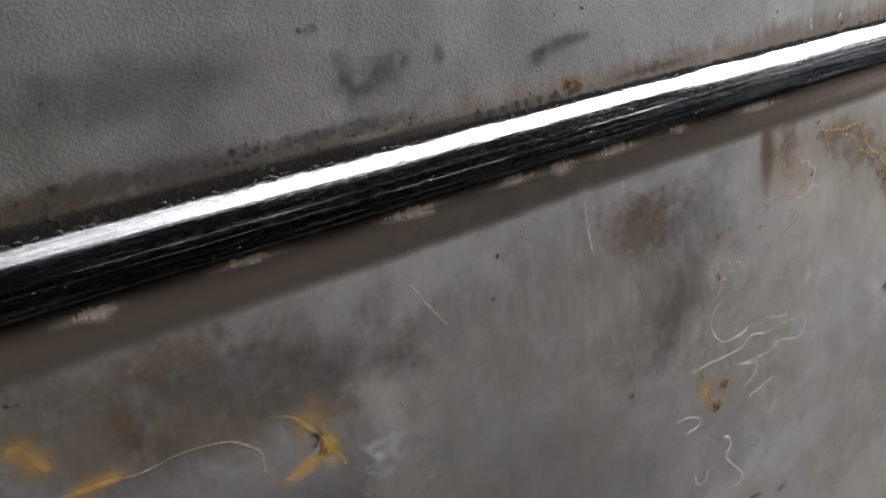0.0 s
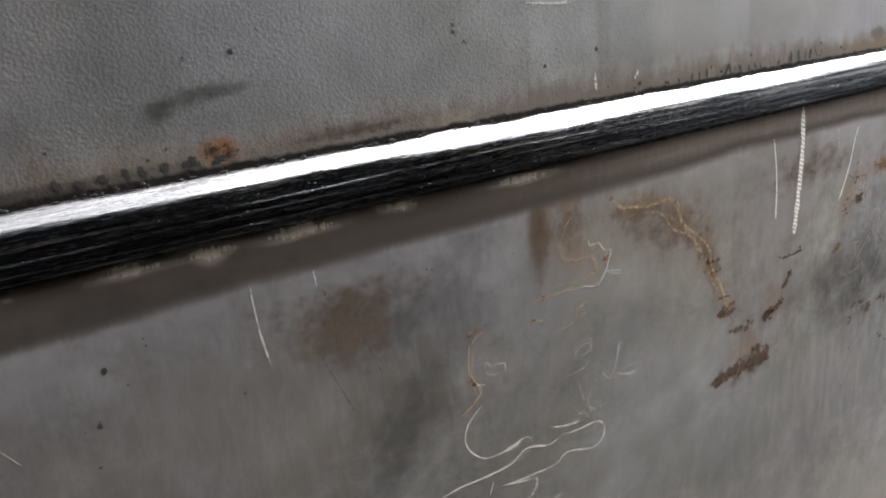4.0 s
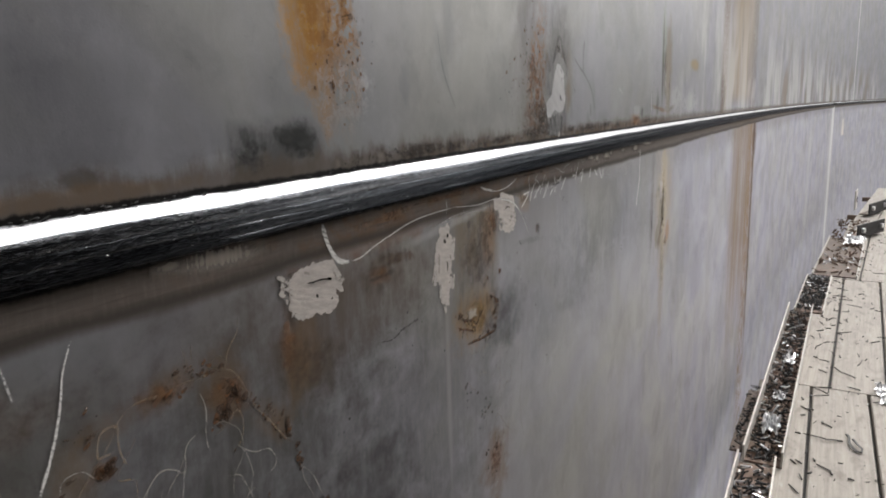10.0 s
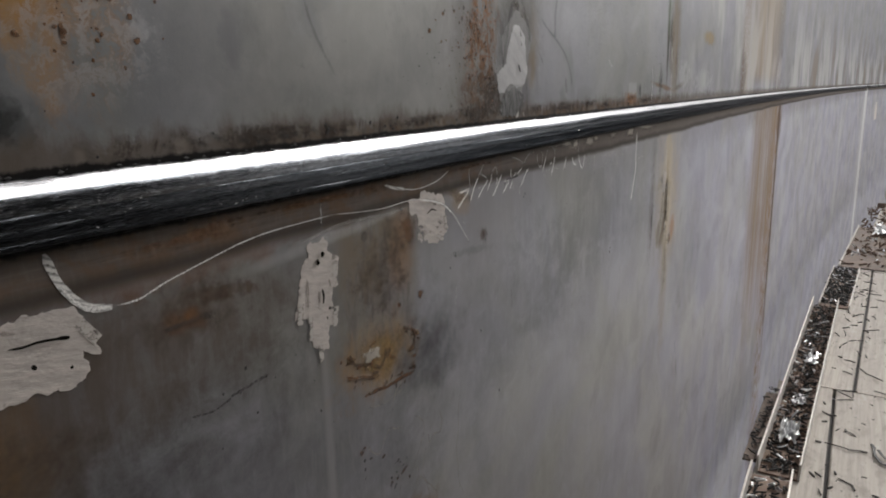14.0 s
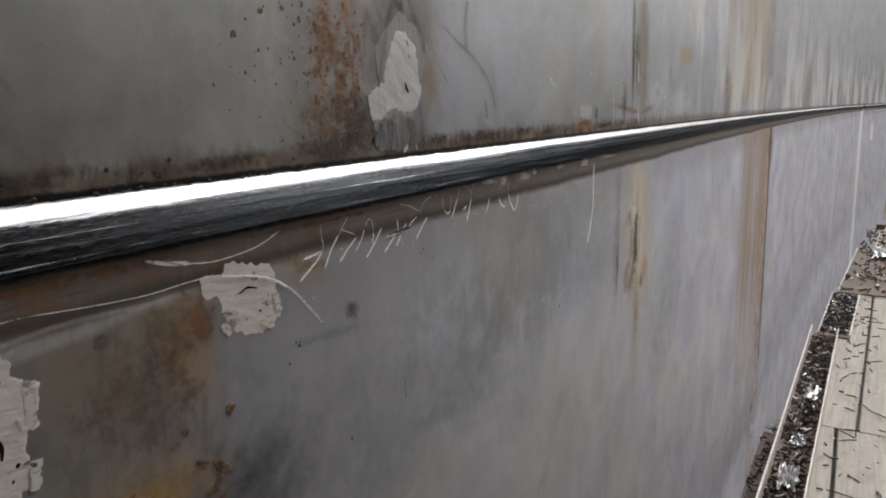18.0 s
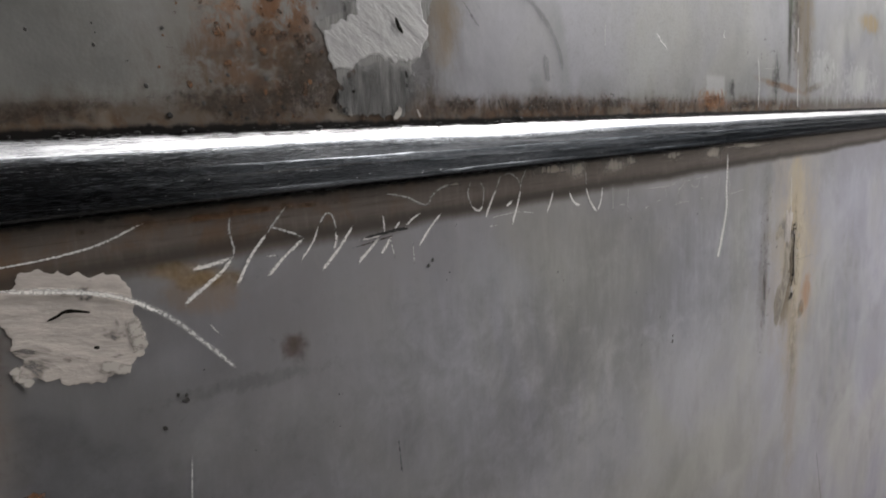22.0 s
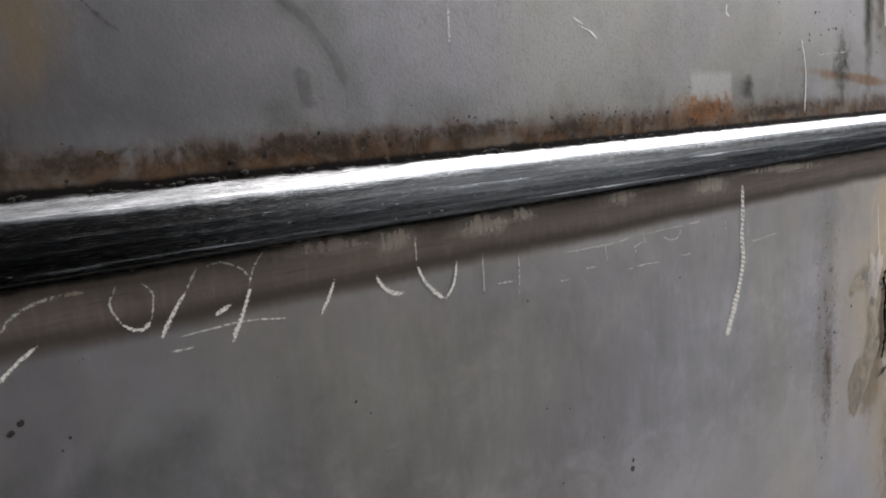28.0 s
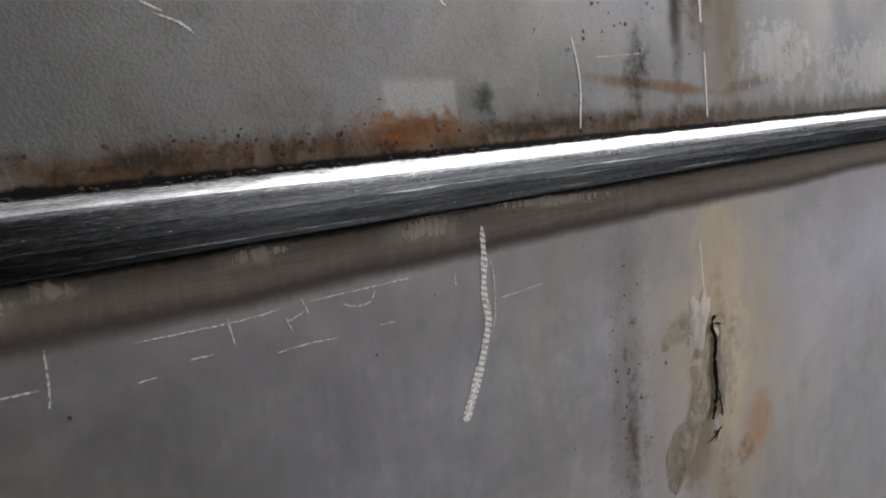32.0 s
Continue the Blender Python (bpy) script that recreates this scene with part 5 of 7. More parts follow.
for pts in (((1.2215, -0.0186), (1.2202, -0.0236), (1.2214, -0.0311), (1.2211, -0.0345)), ((1.2476, -0.0176), (1.242, -0.023), (1.2366, -0.0282)), ((1.237, -0.025), (1.2451, -0.0278), (1.2548, -0.0322)),
            ((1.2344, -0.0367), (1.2415, -0.0379)), ((1.2634, -0.0277), (1.2666, -0.0239), (1.2694, -0.0233), (1.2719, -0.0265), (1.2725, -0.0338)), ((1.3199, -0.0439), (1.3199, -0.0549)),
            ((1.3047, -0.0389), (1.3076, -0.0499)), ((1.3035, -0.018), (1.3168, -0.0208), (1.3307, -0.0264), (1.3348, -0.0228), (1.3409, -0.0193), (1.351, -0.0174))):
    stroke("chalk_stroke", pts, 0.0016, FAINT, 0.1, 0.0004)
for pts in (((1.367, -0.0166), (1.3637, -0.0237), (1.3664, -0.0308)), ((1.3755, -0.0315), (1.3772, -0.0255), (1.3772, -0.0215), (1.374, -0.0177)), ((1.3931, -0.016), (1.3884, -0.0233)),
            ((1.3957, -0.0164), (1.4011, -0.0156), (1.4089, -0.0195), (1.4107, -0.0233)), ((1.418, -0.0136), (1.413, -0.0201), (1.4105, -0.027)), ((1.4844, -0.0184), (1.4841, -0.0306)),
            ((1.3839, -0.0391), (1.3985, -0.0386), (1.4095, -0.0388), (1.4238, -0.0409)), ((1.3795, -0.0436), (1.3885, -0.0438)), ((1.2077, -0.0584), (1.2117, -0.0646))):
    stroke("chalk_stroke", pts, 0.0013, FAINT, 0.1, 0.0004)
for pts in (((1.52, -0.0309), (1.5199, -0.0405), (1.5195, -0.0513)), ((1.5419, -0.0348), (1.5414, -0.0473), (1.5404, -0.056)), ((1.5257, -0.0473), (1.5389, -0.0476)),
            ((1.5685, -0.0397), (1.5858, -0.0401), (1.6081, -0.0406), (1.624, -0.0396)), ((1.6019, -0.0373), (1.604, -0.0512)), ((1.625, -0.0426), (1.6279, -0.0513)), ((1.6255, -0.0456), (1.6341, -0.0427)),
            ((1.6325, -0.0366), (1.6359, -0.046)), ((1.6492, -0.0422), (1.6556, -0.0457), (1.6648, -0.0453), (1.6677, -0.039))):
    stroke("chalk_stroke", pts, 0.0013, FAINT, 0.1, 0.0003)
for pts in (((1.6184, -0.0566), (1.6308, -0.0563), (1.648, -0.0571)), ((1.6663, -0.0565), (1.6782, -0.057)), ((1.5848, -0.0503), (1.5957, -0.0507)), ((1.5756, -0.0536), (1.5671, -0.0535)),
            ((1.735, -0.0595), (1.772, -0.0582)), ((1.712, -0.04), (1.712, -0.05)), ((1.635, -0.0395), (1.66, -0.0393), (1.689, -0.0394))):
    stroke("chalk_stroke", pts, 0.0012, FAINT, 0.1, 0.0003)
stroke("scuff", ((1.2875, -0.0372), (1.2945, -0.0368), (1.3016, -0.0366), (1.31, -0.0362), (1.3165, -0.0362)), 0.0018, SOOTY, 0.2, 0.0012, lift=0.0006)
stroke("chalk_line", ((1.731, -0.0225), (1.7307, -0.0384), (1.729, -0.0551), (1.7305, -0.068), (1.7275, -0.0789), (1.7227, -0.0917)), 0.0046, HATCH, 0.3, label="broad stuttering chalk tick")
stroke("chalk_line", ((1.7235, -0.089), (1.718, -0.1005), (1.7103, -0.1152)), 0.005, HATCH, -0.2)
stroke("chalk_line", ((1.7215, -0.094), (1.7165, -0.104), (1.7103, -0.1152)), 0.0034, CHALK, 0.4)
stroke("chalk_line", ((1.7346, -0.0389), (1.7362, -0.0494), (1.7351, -0.0664), (1.732, -0.076)), 0.0016, FAINT)
# bare dabs left by the grinder along the lower toe
for a, b, z, w in ((-0.008, 0.01, -0.0188, 0.005), (0.048, 0.073, -0.0166, 0.0035), (0.126, 0.154, -0.0176, 0.0045), (0.188, 0.213, -0.0168, 0.005), (0.222, 0.24, -0.0173, 0.0055), (0.2525, 0.2864, -0.0172, 0.0045),
                   (0.309, 0.328, -0.0168, 0.0045), (0.3735, 0.4066, -0.0177, 0.005), (0.75, 0.77, -0.0168, 0.004), (0.765, 0.827, -0.0187, 0.0075), (1.35, 1.358, -0.0178, 0.0016), (1.428, 1.466, -0.0166, 0.0055),
                   (1.466, 1.484, -0.0182, 0.008), (1.504, 1.539, -0.0187, 0.0075), (1.539, 1.5545, -0.017, 0.005), (1.6045, 1.6303, -0.0168, 0.006), (1.679, 1.716, -0.0188, 0.008), (1.7357, 1.829, -0.0158, 0.0045)):
    film((a + b) / 2, z, (b - a) * 0.85, w * 1.05, DAB, -2, int(a * 500) + 7, name="bare_dab")
stroke("chalk_line", ((1.917, -0.0566), (1.9195, -0.0909)), 0.0018, CHALK)
stroke("chalk_line", ((1.866, -0.16), (1.898, -0.1587)), 0.0017, FAINT)
stroke("chalk_line", ((1.947, -0.157), (2.006, -0.1591)), 0.0017, FAINT)
stroke("chalk_line", ((1.804, 0.0692), (1.809, 0.045), (1.807, 0.019)), 0.0022, CHALK, 0.5)
stroke("chalk_line", ((1.93, 0.0616), (1.931, 0.019)), 0.0026, CHALK, 0.2)
stroke("chalk_line", ((1.926, 0.105), (1.927, 0.078)), 0.004, CHALK, 0.1)
stroke("chalk_line", ((1.82, 0.057), (1.864, 0.0595)), 0.0011, FAINT)
stroke("chalk_line", ((1.587, 0.075), (1.595, 0.0715)), 0.0012, CHALK)
stroke("chalk_line", ((1.591, 0.0711), (1.6, 0.068), (1.605, 0.0642)), 0.0014, CHALK)
stroke("chalk_line", ((1.719, 0.087), (1.7175, 0.082), (1.7215, 0.0788)), 0.0015, CHALK)
stroke("chalk_line", ((1.512, 0.0796), (1.511, 0.0608)), 0.0022, FAINT)
stroke("chalk_line", ((0.398, 0.0675), (0.423, 0.066), (0.437, 0.069), (0.45, 0.076)), 0.002, FAINT)
stroke("chalk_line", ((0.443, 0.03), (0.4435, 0.02)), 0.003, FAINT)
stroke("chalk_line", ((0.472, 0.0225), (0.476, 0.0275)), 0.003, FAINT)
stroke("chalk_line", ((1.195, -0.1088), (1.193, -0.1266)), 0.0012, FAINT)
for k in range(3):
    stroke("chalk_line", ((2.15 + 0.022 * k, -0.13), (2.152 + 0.022 * k, -0.19 - 0.015 * k)), 0.0035, FAINT, 0.3)

# tide lines left by dried water
for pts, w in ((((0.355, -0.1351), (0.344, -0.1447), (0.342, -0.1563), (0.352, -0.1685), (0.366, -0.17), (0.378, -0.1673), (0.384, -0.1682), (0.388, -0.1741)), 0.0018),
               (((0.366, -0.1705), (0.379, -0.168)), 0.0042), (((0.32, -0.1816), (0.335, -0.1792), (0.354, -0.1812), (0.37, -0.1802), (0.382, -0.1747), (0.399, -0.1796), (0.407, -0.1768)), 0.0026),
               (((0.407, -0.1768), (0.425, -0.1787), (0.44, -0.1806), (0.443, -0.1902), (0.434, -0.1962), (0.412, -0.1906), (0.403, -0.1949), (0.386, -0.1942), (0.362, -0.1917)), 0.0022),
               (((0.358, -0.1842), (0.354, -0.1943)), 0.0016)):
    stroke("tide_line", pts, w * 0.8, TIDE, 0.1, 0.001)
for pts, w in ((((0.364, -0.191), (0.378, -0.1953), (0.388, -0.1981), (0.384, -0.207), (0.371, -0.2124)), 0.0024),
               (((0.407, -0.2169), (0.39, -0.2206), (0.377, -0.2228)), 0.0022), (((0.41, -0.2195), (0.407, -0.2395), (0.401, -0.2479)), 0.0018),
               (((0.304, -0.2111), (0.315, -0.2112), (0.328, -0.218), (0.324, -0.2228), (0.311, -0.2226)), 0.0022),
               (((0.346, -0.2413), (0.356, -0.2452), (0.358, -0.2535), (0.352, -0.26), (0.36, -0.2706), (0.37, -0.2842), (0.366, -0.2903), (0.355, -0.2881)), 0.0026),
               (((0.334, -0.2588), (0.331, -0.2688), (0.323, -0.2694), (0.32, -0.2581)), 0.0024)):
    stroke("tide_line", pts, w * 0.8, TIDE, 0.1, 0.001)
stroke("rust_bar", ((0.424, -0.3198), (0.41, -0.323)), 0.008, DARKLINE)
stroke("rust_bar", ((0.394, -0.3142), (0.376, -0.3097)), 0.006, DARKLINE)
# yellow veins at the start
stroke("seep_line", ((-0.03, -0.086), (-0.018, -0.0865), (0.0, -0.0896), (0.016, -0.0883), (0.033, -0.091), (0.041, -0.0972), (0.046, -0.1038), (0.045, -0.1114), (0.047, -0.1181)), 0.0015, RUSTLINE, 0.1, 0.0012)
stroke("seep_line", ((0.047, -0.1181), (0.053, -0.1215), (0.0656, -0.1208), (0.0749, -0.1177), (0.0801, -0.1203), (0.0826, -0.1296)), 0.0034, YELLOW, 0.2)
stroke("seep_line", ((0.071, -0.1181), (0.075, -0.1109), (0.067, -0.0989), (0.063, -0.093), (0.052, -0.0877)), 0.0022, YELLOW, -0.4)
stroke("seep_line", ((-0.042, -0.0583), (-0.037, -0.0603), (-0.034, -0.0669), (-0.031, -0.0744)), 0.0036, YELLOW, 0.1)
stroke("seep_line", ((-0.034, -0.086), (-0.022, -0.0866), (-0.008, -0.0885)), 0.005, YELLOW, 0.0)
for pts, w in ((((0.4471, -0.0359), (0.4546, -0.0447), (0.4593, -0.0488), (0.4768, -0.0499), (0.4988, -0.0534), (0.5063, -0.0582), (0.5117, -0.0691), (0.5216, -0.0765), (0.5341, -0.0814), (0.5403, -0.0967), (0.5445, -0.1067)), 0.0022),
               (((0.4836, -0.056), (0.5021, -0.0636), (0.5175, -0.0755), (0.5253, -0.0892), (0.5335, -0.1018), (0.5466, -0.1127), (0.5532, -0.1293), (0.5602, -0.139), (0.5698, -0.1576)), 0.002),
               (((0.4284, -0.0471), (0.4185, -0.0531), (0.4145, -0.0619), (0.4181, -0.0701), (0.4305, -0.0722), (0.4408, -0.0677), (0.438, -0.0625)), 0.0014),
               (((0.4409, -0.0663), (0.4485, -0.0744), (0.4477, -0.0833), (0.4419, -0.0908), (0.432, -0.0892), (0.4131, -0.0862), (0.3978, -0.0871), (0.3889, -0.0885)), 0.0016)):
    stroke("tide_line", pts, w * 0.55, RUSTLINE, 0.2, 0.002)
for pts, w in ((((0.353, -0.0927), (0.35, -0.103), (0.35, -0.12), (0.355, -0.1255), (0.349, -0.1316), (0.342, -0.1405)), 0.0014), (((0.4337, -0.0731), (0.438, -0.0789), (0.4326, -0.0833)), 0.0012),
               (((0.694, -0.1091), (0.719, -0.085), (0.7239, -0.0777), (0.7347, -0.0723), (0.7474, -0.0734), (0.7658, -0.0745), (0.7908, -0.0773), (0.8049, -0.1017), (0.8207, -0.1227), (0.838, -0.14)), 0.002),
               (((0.7613, -0.0715), (0.7625, -0.062), (0.7609, -0.055)), 0.0012), (((0.7667, -0.0665), (0.767, -0.0551)), 0.0012), (((0.7762, -0.0694), (0.7839, -0.0683), (0.7886, -0.0731), (0.7807, -0.0742)), 0.0014)):
    stroke("tide_line", pts, w * 0.55, RUSTLINE, 0.2, 0.002)
for pts in (((0.6972, -0.1551), (0.7171, -0.1565), (0.7267, -0.1504), (0.7291, -0.14)), ((0.7303, -0.1854), (0.736, -0.206), (0.7306, -0.2233), (0.7069, -0.2313), (0.7152, -0.2466), (0.7097, -0.2641)), ((0.7915, -0.1998), (0.7983, -0.2476)),
            ((0.4133, -0.1407), (0.4268, -0.1397), (0.4306, -0.1363)), ((0.4458, -0.1424), (0.4413, -0.1524), (0.4501, -0.1561)), ((0.4172, -0.1659), (0.4307, -0.1703), (0.438, -0.1683)),
            ((0.7891, -0.1177), (0.8021, -0.1285), (0.8137, -0.1314), (0.8188, -0.1413), (0.8121, -0.1462)), ((0.79, -0.1606), (0.7939, -0.1512), (0.8029, -0.1478)), ((0.8384, -0.1537), (0.848, -0.163), (0.857, -0.183))):
    stroke("tide_line", pts, 0.0014, THIN, 0.2, 0.0015)
# tan veins that curl down from the seam
for pts, w in ((((0.4486, -0.0365), (0.4534, -0.0414), (0.4579, -0.0489), (0.4694, -0.0503), (0.4854, -0.0507), (0.5003, -0.0533), (0.5069, -0.059), (0.5146, -0.0694), (0.5259, -0.0781), (0.535, -0.091), (0.5425, -0.1054),
                 (0.5502, -0.1205), (0.5583, -0.1345), (0.5667, -0.1491)), 0.0026),
               (((0.4754, -0.0544), (0.4915, -0.0595), (0.5047, -0.0684), (0.5185, -0.0783), (0.5274, -0.0889), (0.5347, -0.1001), (0.5423, -0.1117), (0.5481, -0.1247), (0.5562, -0.1355)), 0.0018)):
    stroke("rust_vein", pts, w, VEIN, 0.1, 0.005)
    stroke("rust_vein", pts, w * 0.6, VEIN, 0.1, 0.009)
for pts, w in ((((0.4237, -0.0408), (0.4229, -0.0481), (0.4151, -0.0573), (0.4141, -0.0658), (0.4176, -0.0707), (0.4286, -0.0726), (0.4372, -0.0724), (0.4409, -0.0802), (0.4346, -0.0837), (0.4243, -0.0858), (0.4104, -0.0854),
                 (0.4008, -0.0862), (0.3914, -0.0883)), 0.0015),
               (((0.3542, -0.0915), (0.3583, -0.0955), (0.3516, -0.1005), (0.3472, -0.114), (0.3475, -0.1192), (0.3509, -0.1273), (0.3464, -0.1332), (0.3409, -0.1386)), 0.0018),
               (((0.4198, -0.1006), (0.4314, -0.1009), (0.4251, -0.1051), (0.4174, -0.1093), (0.4115, -0.1113)), 0.0013), (((0.3885, -0.1003), (0.394, -0.0983), (0.4004, -0.1005)), 0.0018)):
    stroke("rust_vein", pts, w, VEIN, 0.1, 0.005)
    stroke("rust_vein", pts, w * 0.6, VEIN, 0.1, 0.009)
for pts in (((0.4343, -0.0586), (0.4351, -0.0652), (0.4424, -0.0646), (0.4463, -0.0697), (0.4522, -0.0713), (0.4485, -0.0784), (0.4449, -0.0854), (0.4384, -0.0903), (0.427, -0.0867)),
            ((0.4466, -0.0832), (0.4511, -0.084), (0.4619, -0.0855)), ((0.4193, -0.1312), (0.4259, -0.1251), (0.432, -0.1245), (0.433, -0.1293), (0.4238, -0.1315)),
            ((0.4457, -0.1446), (0.4437, -0.1483), (0.4486, -0.1549), (0.4534, -0.1492), (0.4562, -0.1351), (0.4598, -0.1305)), ((0.3517, -0.1224), (0.3572, -0.126)),
            ((0.3585, -0.1096), (0.361, -0.1171), (0.3695, -0.118), (0.3687, -0.123)), ((0.4547, -0.1528), (0.468, -0.1551), (0.475, -0.1548)), ((0.4005, -0.1684), (0.412, -0.1708), (0.424, -0.1728))):
    stroke("tide_line", pts, 0.0013, TIDE, 0.1, 0.004)
    stroke("tide_line", pts, 0.0007, TIDE, 0.1, 0.008)
for x, z, r in ((0.4534, -0.0414, 0.0012), (0.4585, -0.049, 0.0015), (0.47, -0.051, 0.0014), (0.472, -0.0525, 0.001), (0.478, -0.051, 0.001), (0.5, -0.053, 0.0012), (0.516, -0.07, 0.0016), (0.53, -0.082, 0.0018), (0.448, -0.076, 0.0018),
                (0.4, -0.0865, 0.0013), (0.3545, -0.092, 0.0016), (0.348, -0.119, 0.0014), (0.392, -0.0985, 0.0014), (0.439, -0.081, 0.001)):
    daub("rust_spot", x, z, r * 1.5, r, RUSTSPOT, 0.9, 20, int(x * 3000), 0.0001, steps=16)
# thick dark rust bars and clumps left across the tide lines
def clump(pts, w):
    """Grains of rust crowded along a short line."""
    MARKS[0] += 1
    g = random.Random(MARKS[0])
    line = spline(pts, 0.0008)
    for _ in range(int(4 + 400 * (Vector(pts[-1]) - Vector(pts[0])).length + 900 * w)):
        c = g.choice(line)
        r = w * g.choice((0.12, 0.18, 0.25, 0.36))
        daub("rust_grain", c.x + g.gauss(0, w * 0.26), c.y + g.gauss(0, w * 0.26), r * g.uniform(0.8, 1.8), r, g.choice((DARKLINE, DARKLINE, DARKLINE, RUSTSPOT)), 0.8, g.uniform(-40, 40), g.randint(0, 999), 0.0001, 0.1, steps=14)


for pts, w in ((((0.5357, -0.1024), (0.5491, -0.1027)), 0.0042), (((0.5421, -0.1113), (0.5512, -0.1112)), 0.003), (((0.5508, -0.1315), (0.5626, -0.1323)), 0.0036), (((0.553, -0.1422), (0.5698, -0.1441)), 0.0085),
               (((0.5648, -0.1605), (0.575, -0.161), (0.5901, -0.1607)), 0.0055), (((0.6006, -0.1602), (0.6167, -0.1575), (0.6221, -0.1532)), 0.009), (((0.6245, -0.1418), (0.6326, -0.1321)), 0.0055),
               (((0.6184, -0.1203), (0.633, -0.1204), (0.6462, -0.12)), 0.0034), (((0.5498, -0.1936), (0.5799, -0.1935), (0.6066, -0.1933)), 0.0115), (((0.59, -0.183), (0.602, -0.1828)), 0.005)):
    stroke("rust_bar", pts, w * 0.8, DARKLINE, 0.3, 0.003)
    clump(pts, w)
for pts, w in ((((0.7494, -0.0757), (0.7606, -0.0778)), 0.004), (((0.7661, -0.0713), (0.7858, -0.075)), 0.0035), (((0.7901, -0.0841), (0.7942, -0.0962)), 0.0075), (((0.7752, -0.0999), (0.786, -0.0968)), 0.0085),
               (((0.8049, -0.1017), (0.813, -0.112), (0.8207, -0.1227)), 0.0038), (((0.8264, -0.1288), (0.8328, -0.1293)), 0.005), (((0.8385, -0.1395), (0.8384, -0.1537)), 0.0055), (((0.8546, -0.1906), (0.8621, -0.1899)), 0.006),
               (((0.7119, -0.0957), (0.7178, -0.0952)), 0.0065), (((0.698, -0.1044), (0.7015, -0.1046)), 0.003)):
    clump(pts, w)
for pts, w in ((((0.9214, -0.0612), (0.935, -0.0605), (0.9528, -0.0614)), 0.006), (((0.9302, -0.107), (0.945, -0.108), (0.9593, -0.1076)), 0.0028), (((1.0725, -0.0502), (1.0749, -0.0459), (1.0778, -0.0447)), 0.0016)):
    stroke("scuff", pts, w, SCUFF, 0.3, 0.003)
for pts in (((0.729, -0.14), (0.732, -0.1676), (0.724, -0.1927), (0.721, -0.2394), (0.713, -0.2605)), ((0.795, -0.12), (0.8, -0.14), (0.792, -0.155), (0.805, -0.165)),
            ((0.84, -0.15), (0.845, -0.17), (0.85, -0.19)), ((0.76, -0.1), (0.745, -0.125), (0.76, -0.14), (0.745, -0.16)), ((0.47, -0.16), (0.485, -0.155), (0.478, -0.17)),
            ((0.8, -0.17), (0.79, -0.19), (0.805, -0.2)), ((1.125, -0.19), (1.14, -0.21), (1.12, -0.235)), ((1.2, -0.2), (1.19, -0.25), (1.2, -0.3)),
            ((0.525, -0.18), (0.54, -0.2), (0.53, -0.22)), ((0.42, -0.15), (0.44, -0.14), (0.43, -0.165), (0.45, -0.17))):
    stroke("tide_line", pts, 0.0011, THIN, 0.3, 0.004)
def web(s, z, rs, rz, count, width, seed, material, wander=0.006):
    """Looping lines where thin water dried."""
    g = random.Random(seed)
    for _ in range(count):
        x, y, a = s + g.uniform(-rs, rs), z + g.uniform(-rz, rz), g.uniform(0, 6.28)
        pts = [(x, y)]
        for _ in range(g.randint(3, 6)):
            a += g.gauss(0, 1.0)
            x, y = x + 0.009 * math.cos(a), y + 0.011 * math.sin(a)
            pts.append((x, y))
        stroke("tide_line", pts, width * g.uniform(0.6, 1.3), material, 0.2, wander)


web(0.5, -0.2, 0.08, 0.05, 6, 0.0009, 43, THIN)
web(0.75, -0.12, 0.04, 0.04, 8, 0.001, 44, THIN)
web(0.75, -0.1, 0.05, 0.025, 4, 0.0018, 45, RUSTLINE)
web(0.78, -0.21, 0.06, 0.06, 8, 0.001, 46, THIN)
web(1.12, -0.22, 0.03, 0.05, 7, 0.0015, 49, THIN)


# dark rusty scabs along the tide lines
def scabs(pts, count, spread, size, seed, lean=15):
    g = random.Random(seed)
    line = spline(pts)
    for _ in range(count):
        c = g.choice(line)
        r = size * g.choice((0.25, 0.4, 0.55, 0.9))
        daub("rust_scab", c.x + g.gauss(0, spread), c.y + g.gauss(0, spread), r * g.uniform(0.8, 2.2), r * g.uniform(0.5, 1.0),
             g.choice((DARKLINE, DARKLINE, DARKLINE, RUSTSPOT)), 0.8, g.gauss(lean, 25), g.randint(0, 999), 0.0004, 0.2, steps=18)


scabs(((0.745, -0.073), (0.76, -0.067), (0.777, -0.0728), (0.794, -0.0904)), 30, 0.0025, 0.0018, 6)
scabs(((0.794, -0.0904), (0.815, -0.11), (0.833, -0.1274), (0.84, -0.15)), 16, 0.0015, 0.003, 8, 40)
scabs(((0.694, -0.1091), (0.71, -0.077), (0.739, -0.0708)), 12, 0.004, 0.002, 10)
scabs(((0.715, -0.197), (0.75, -0.195), (0.79, -0.19)), 18, 0.003, 0.003, 11, 25)
scabs(((0.85, -0.3), (0.88, -0.29)), 10, 0.004, 0.006, 12, 50)
scabs(((0.75, -0.16), (0.8, -0.2), (0.83, -0.26)), 22, 0.03, 0.0022, 13, 40)
scabs(((1.06, -0.2), (1.1, -0.23), (1.12, -0.3)), 20, 0.012, 0.003, 14, 40)
stroke("rust_bar", ((0.805, -0.2926), (0.835, -0.2661), (0.87, -0.258), (0.897, -0.2659)), 0.012, DARKLINE)
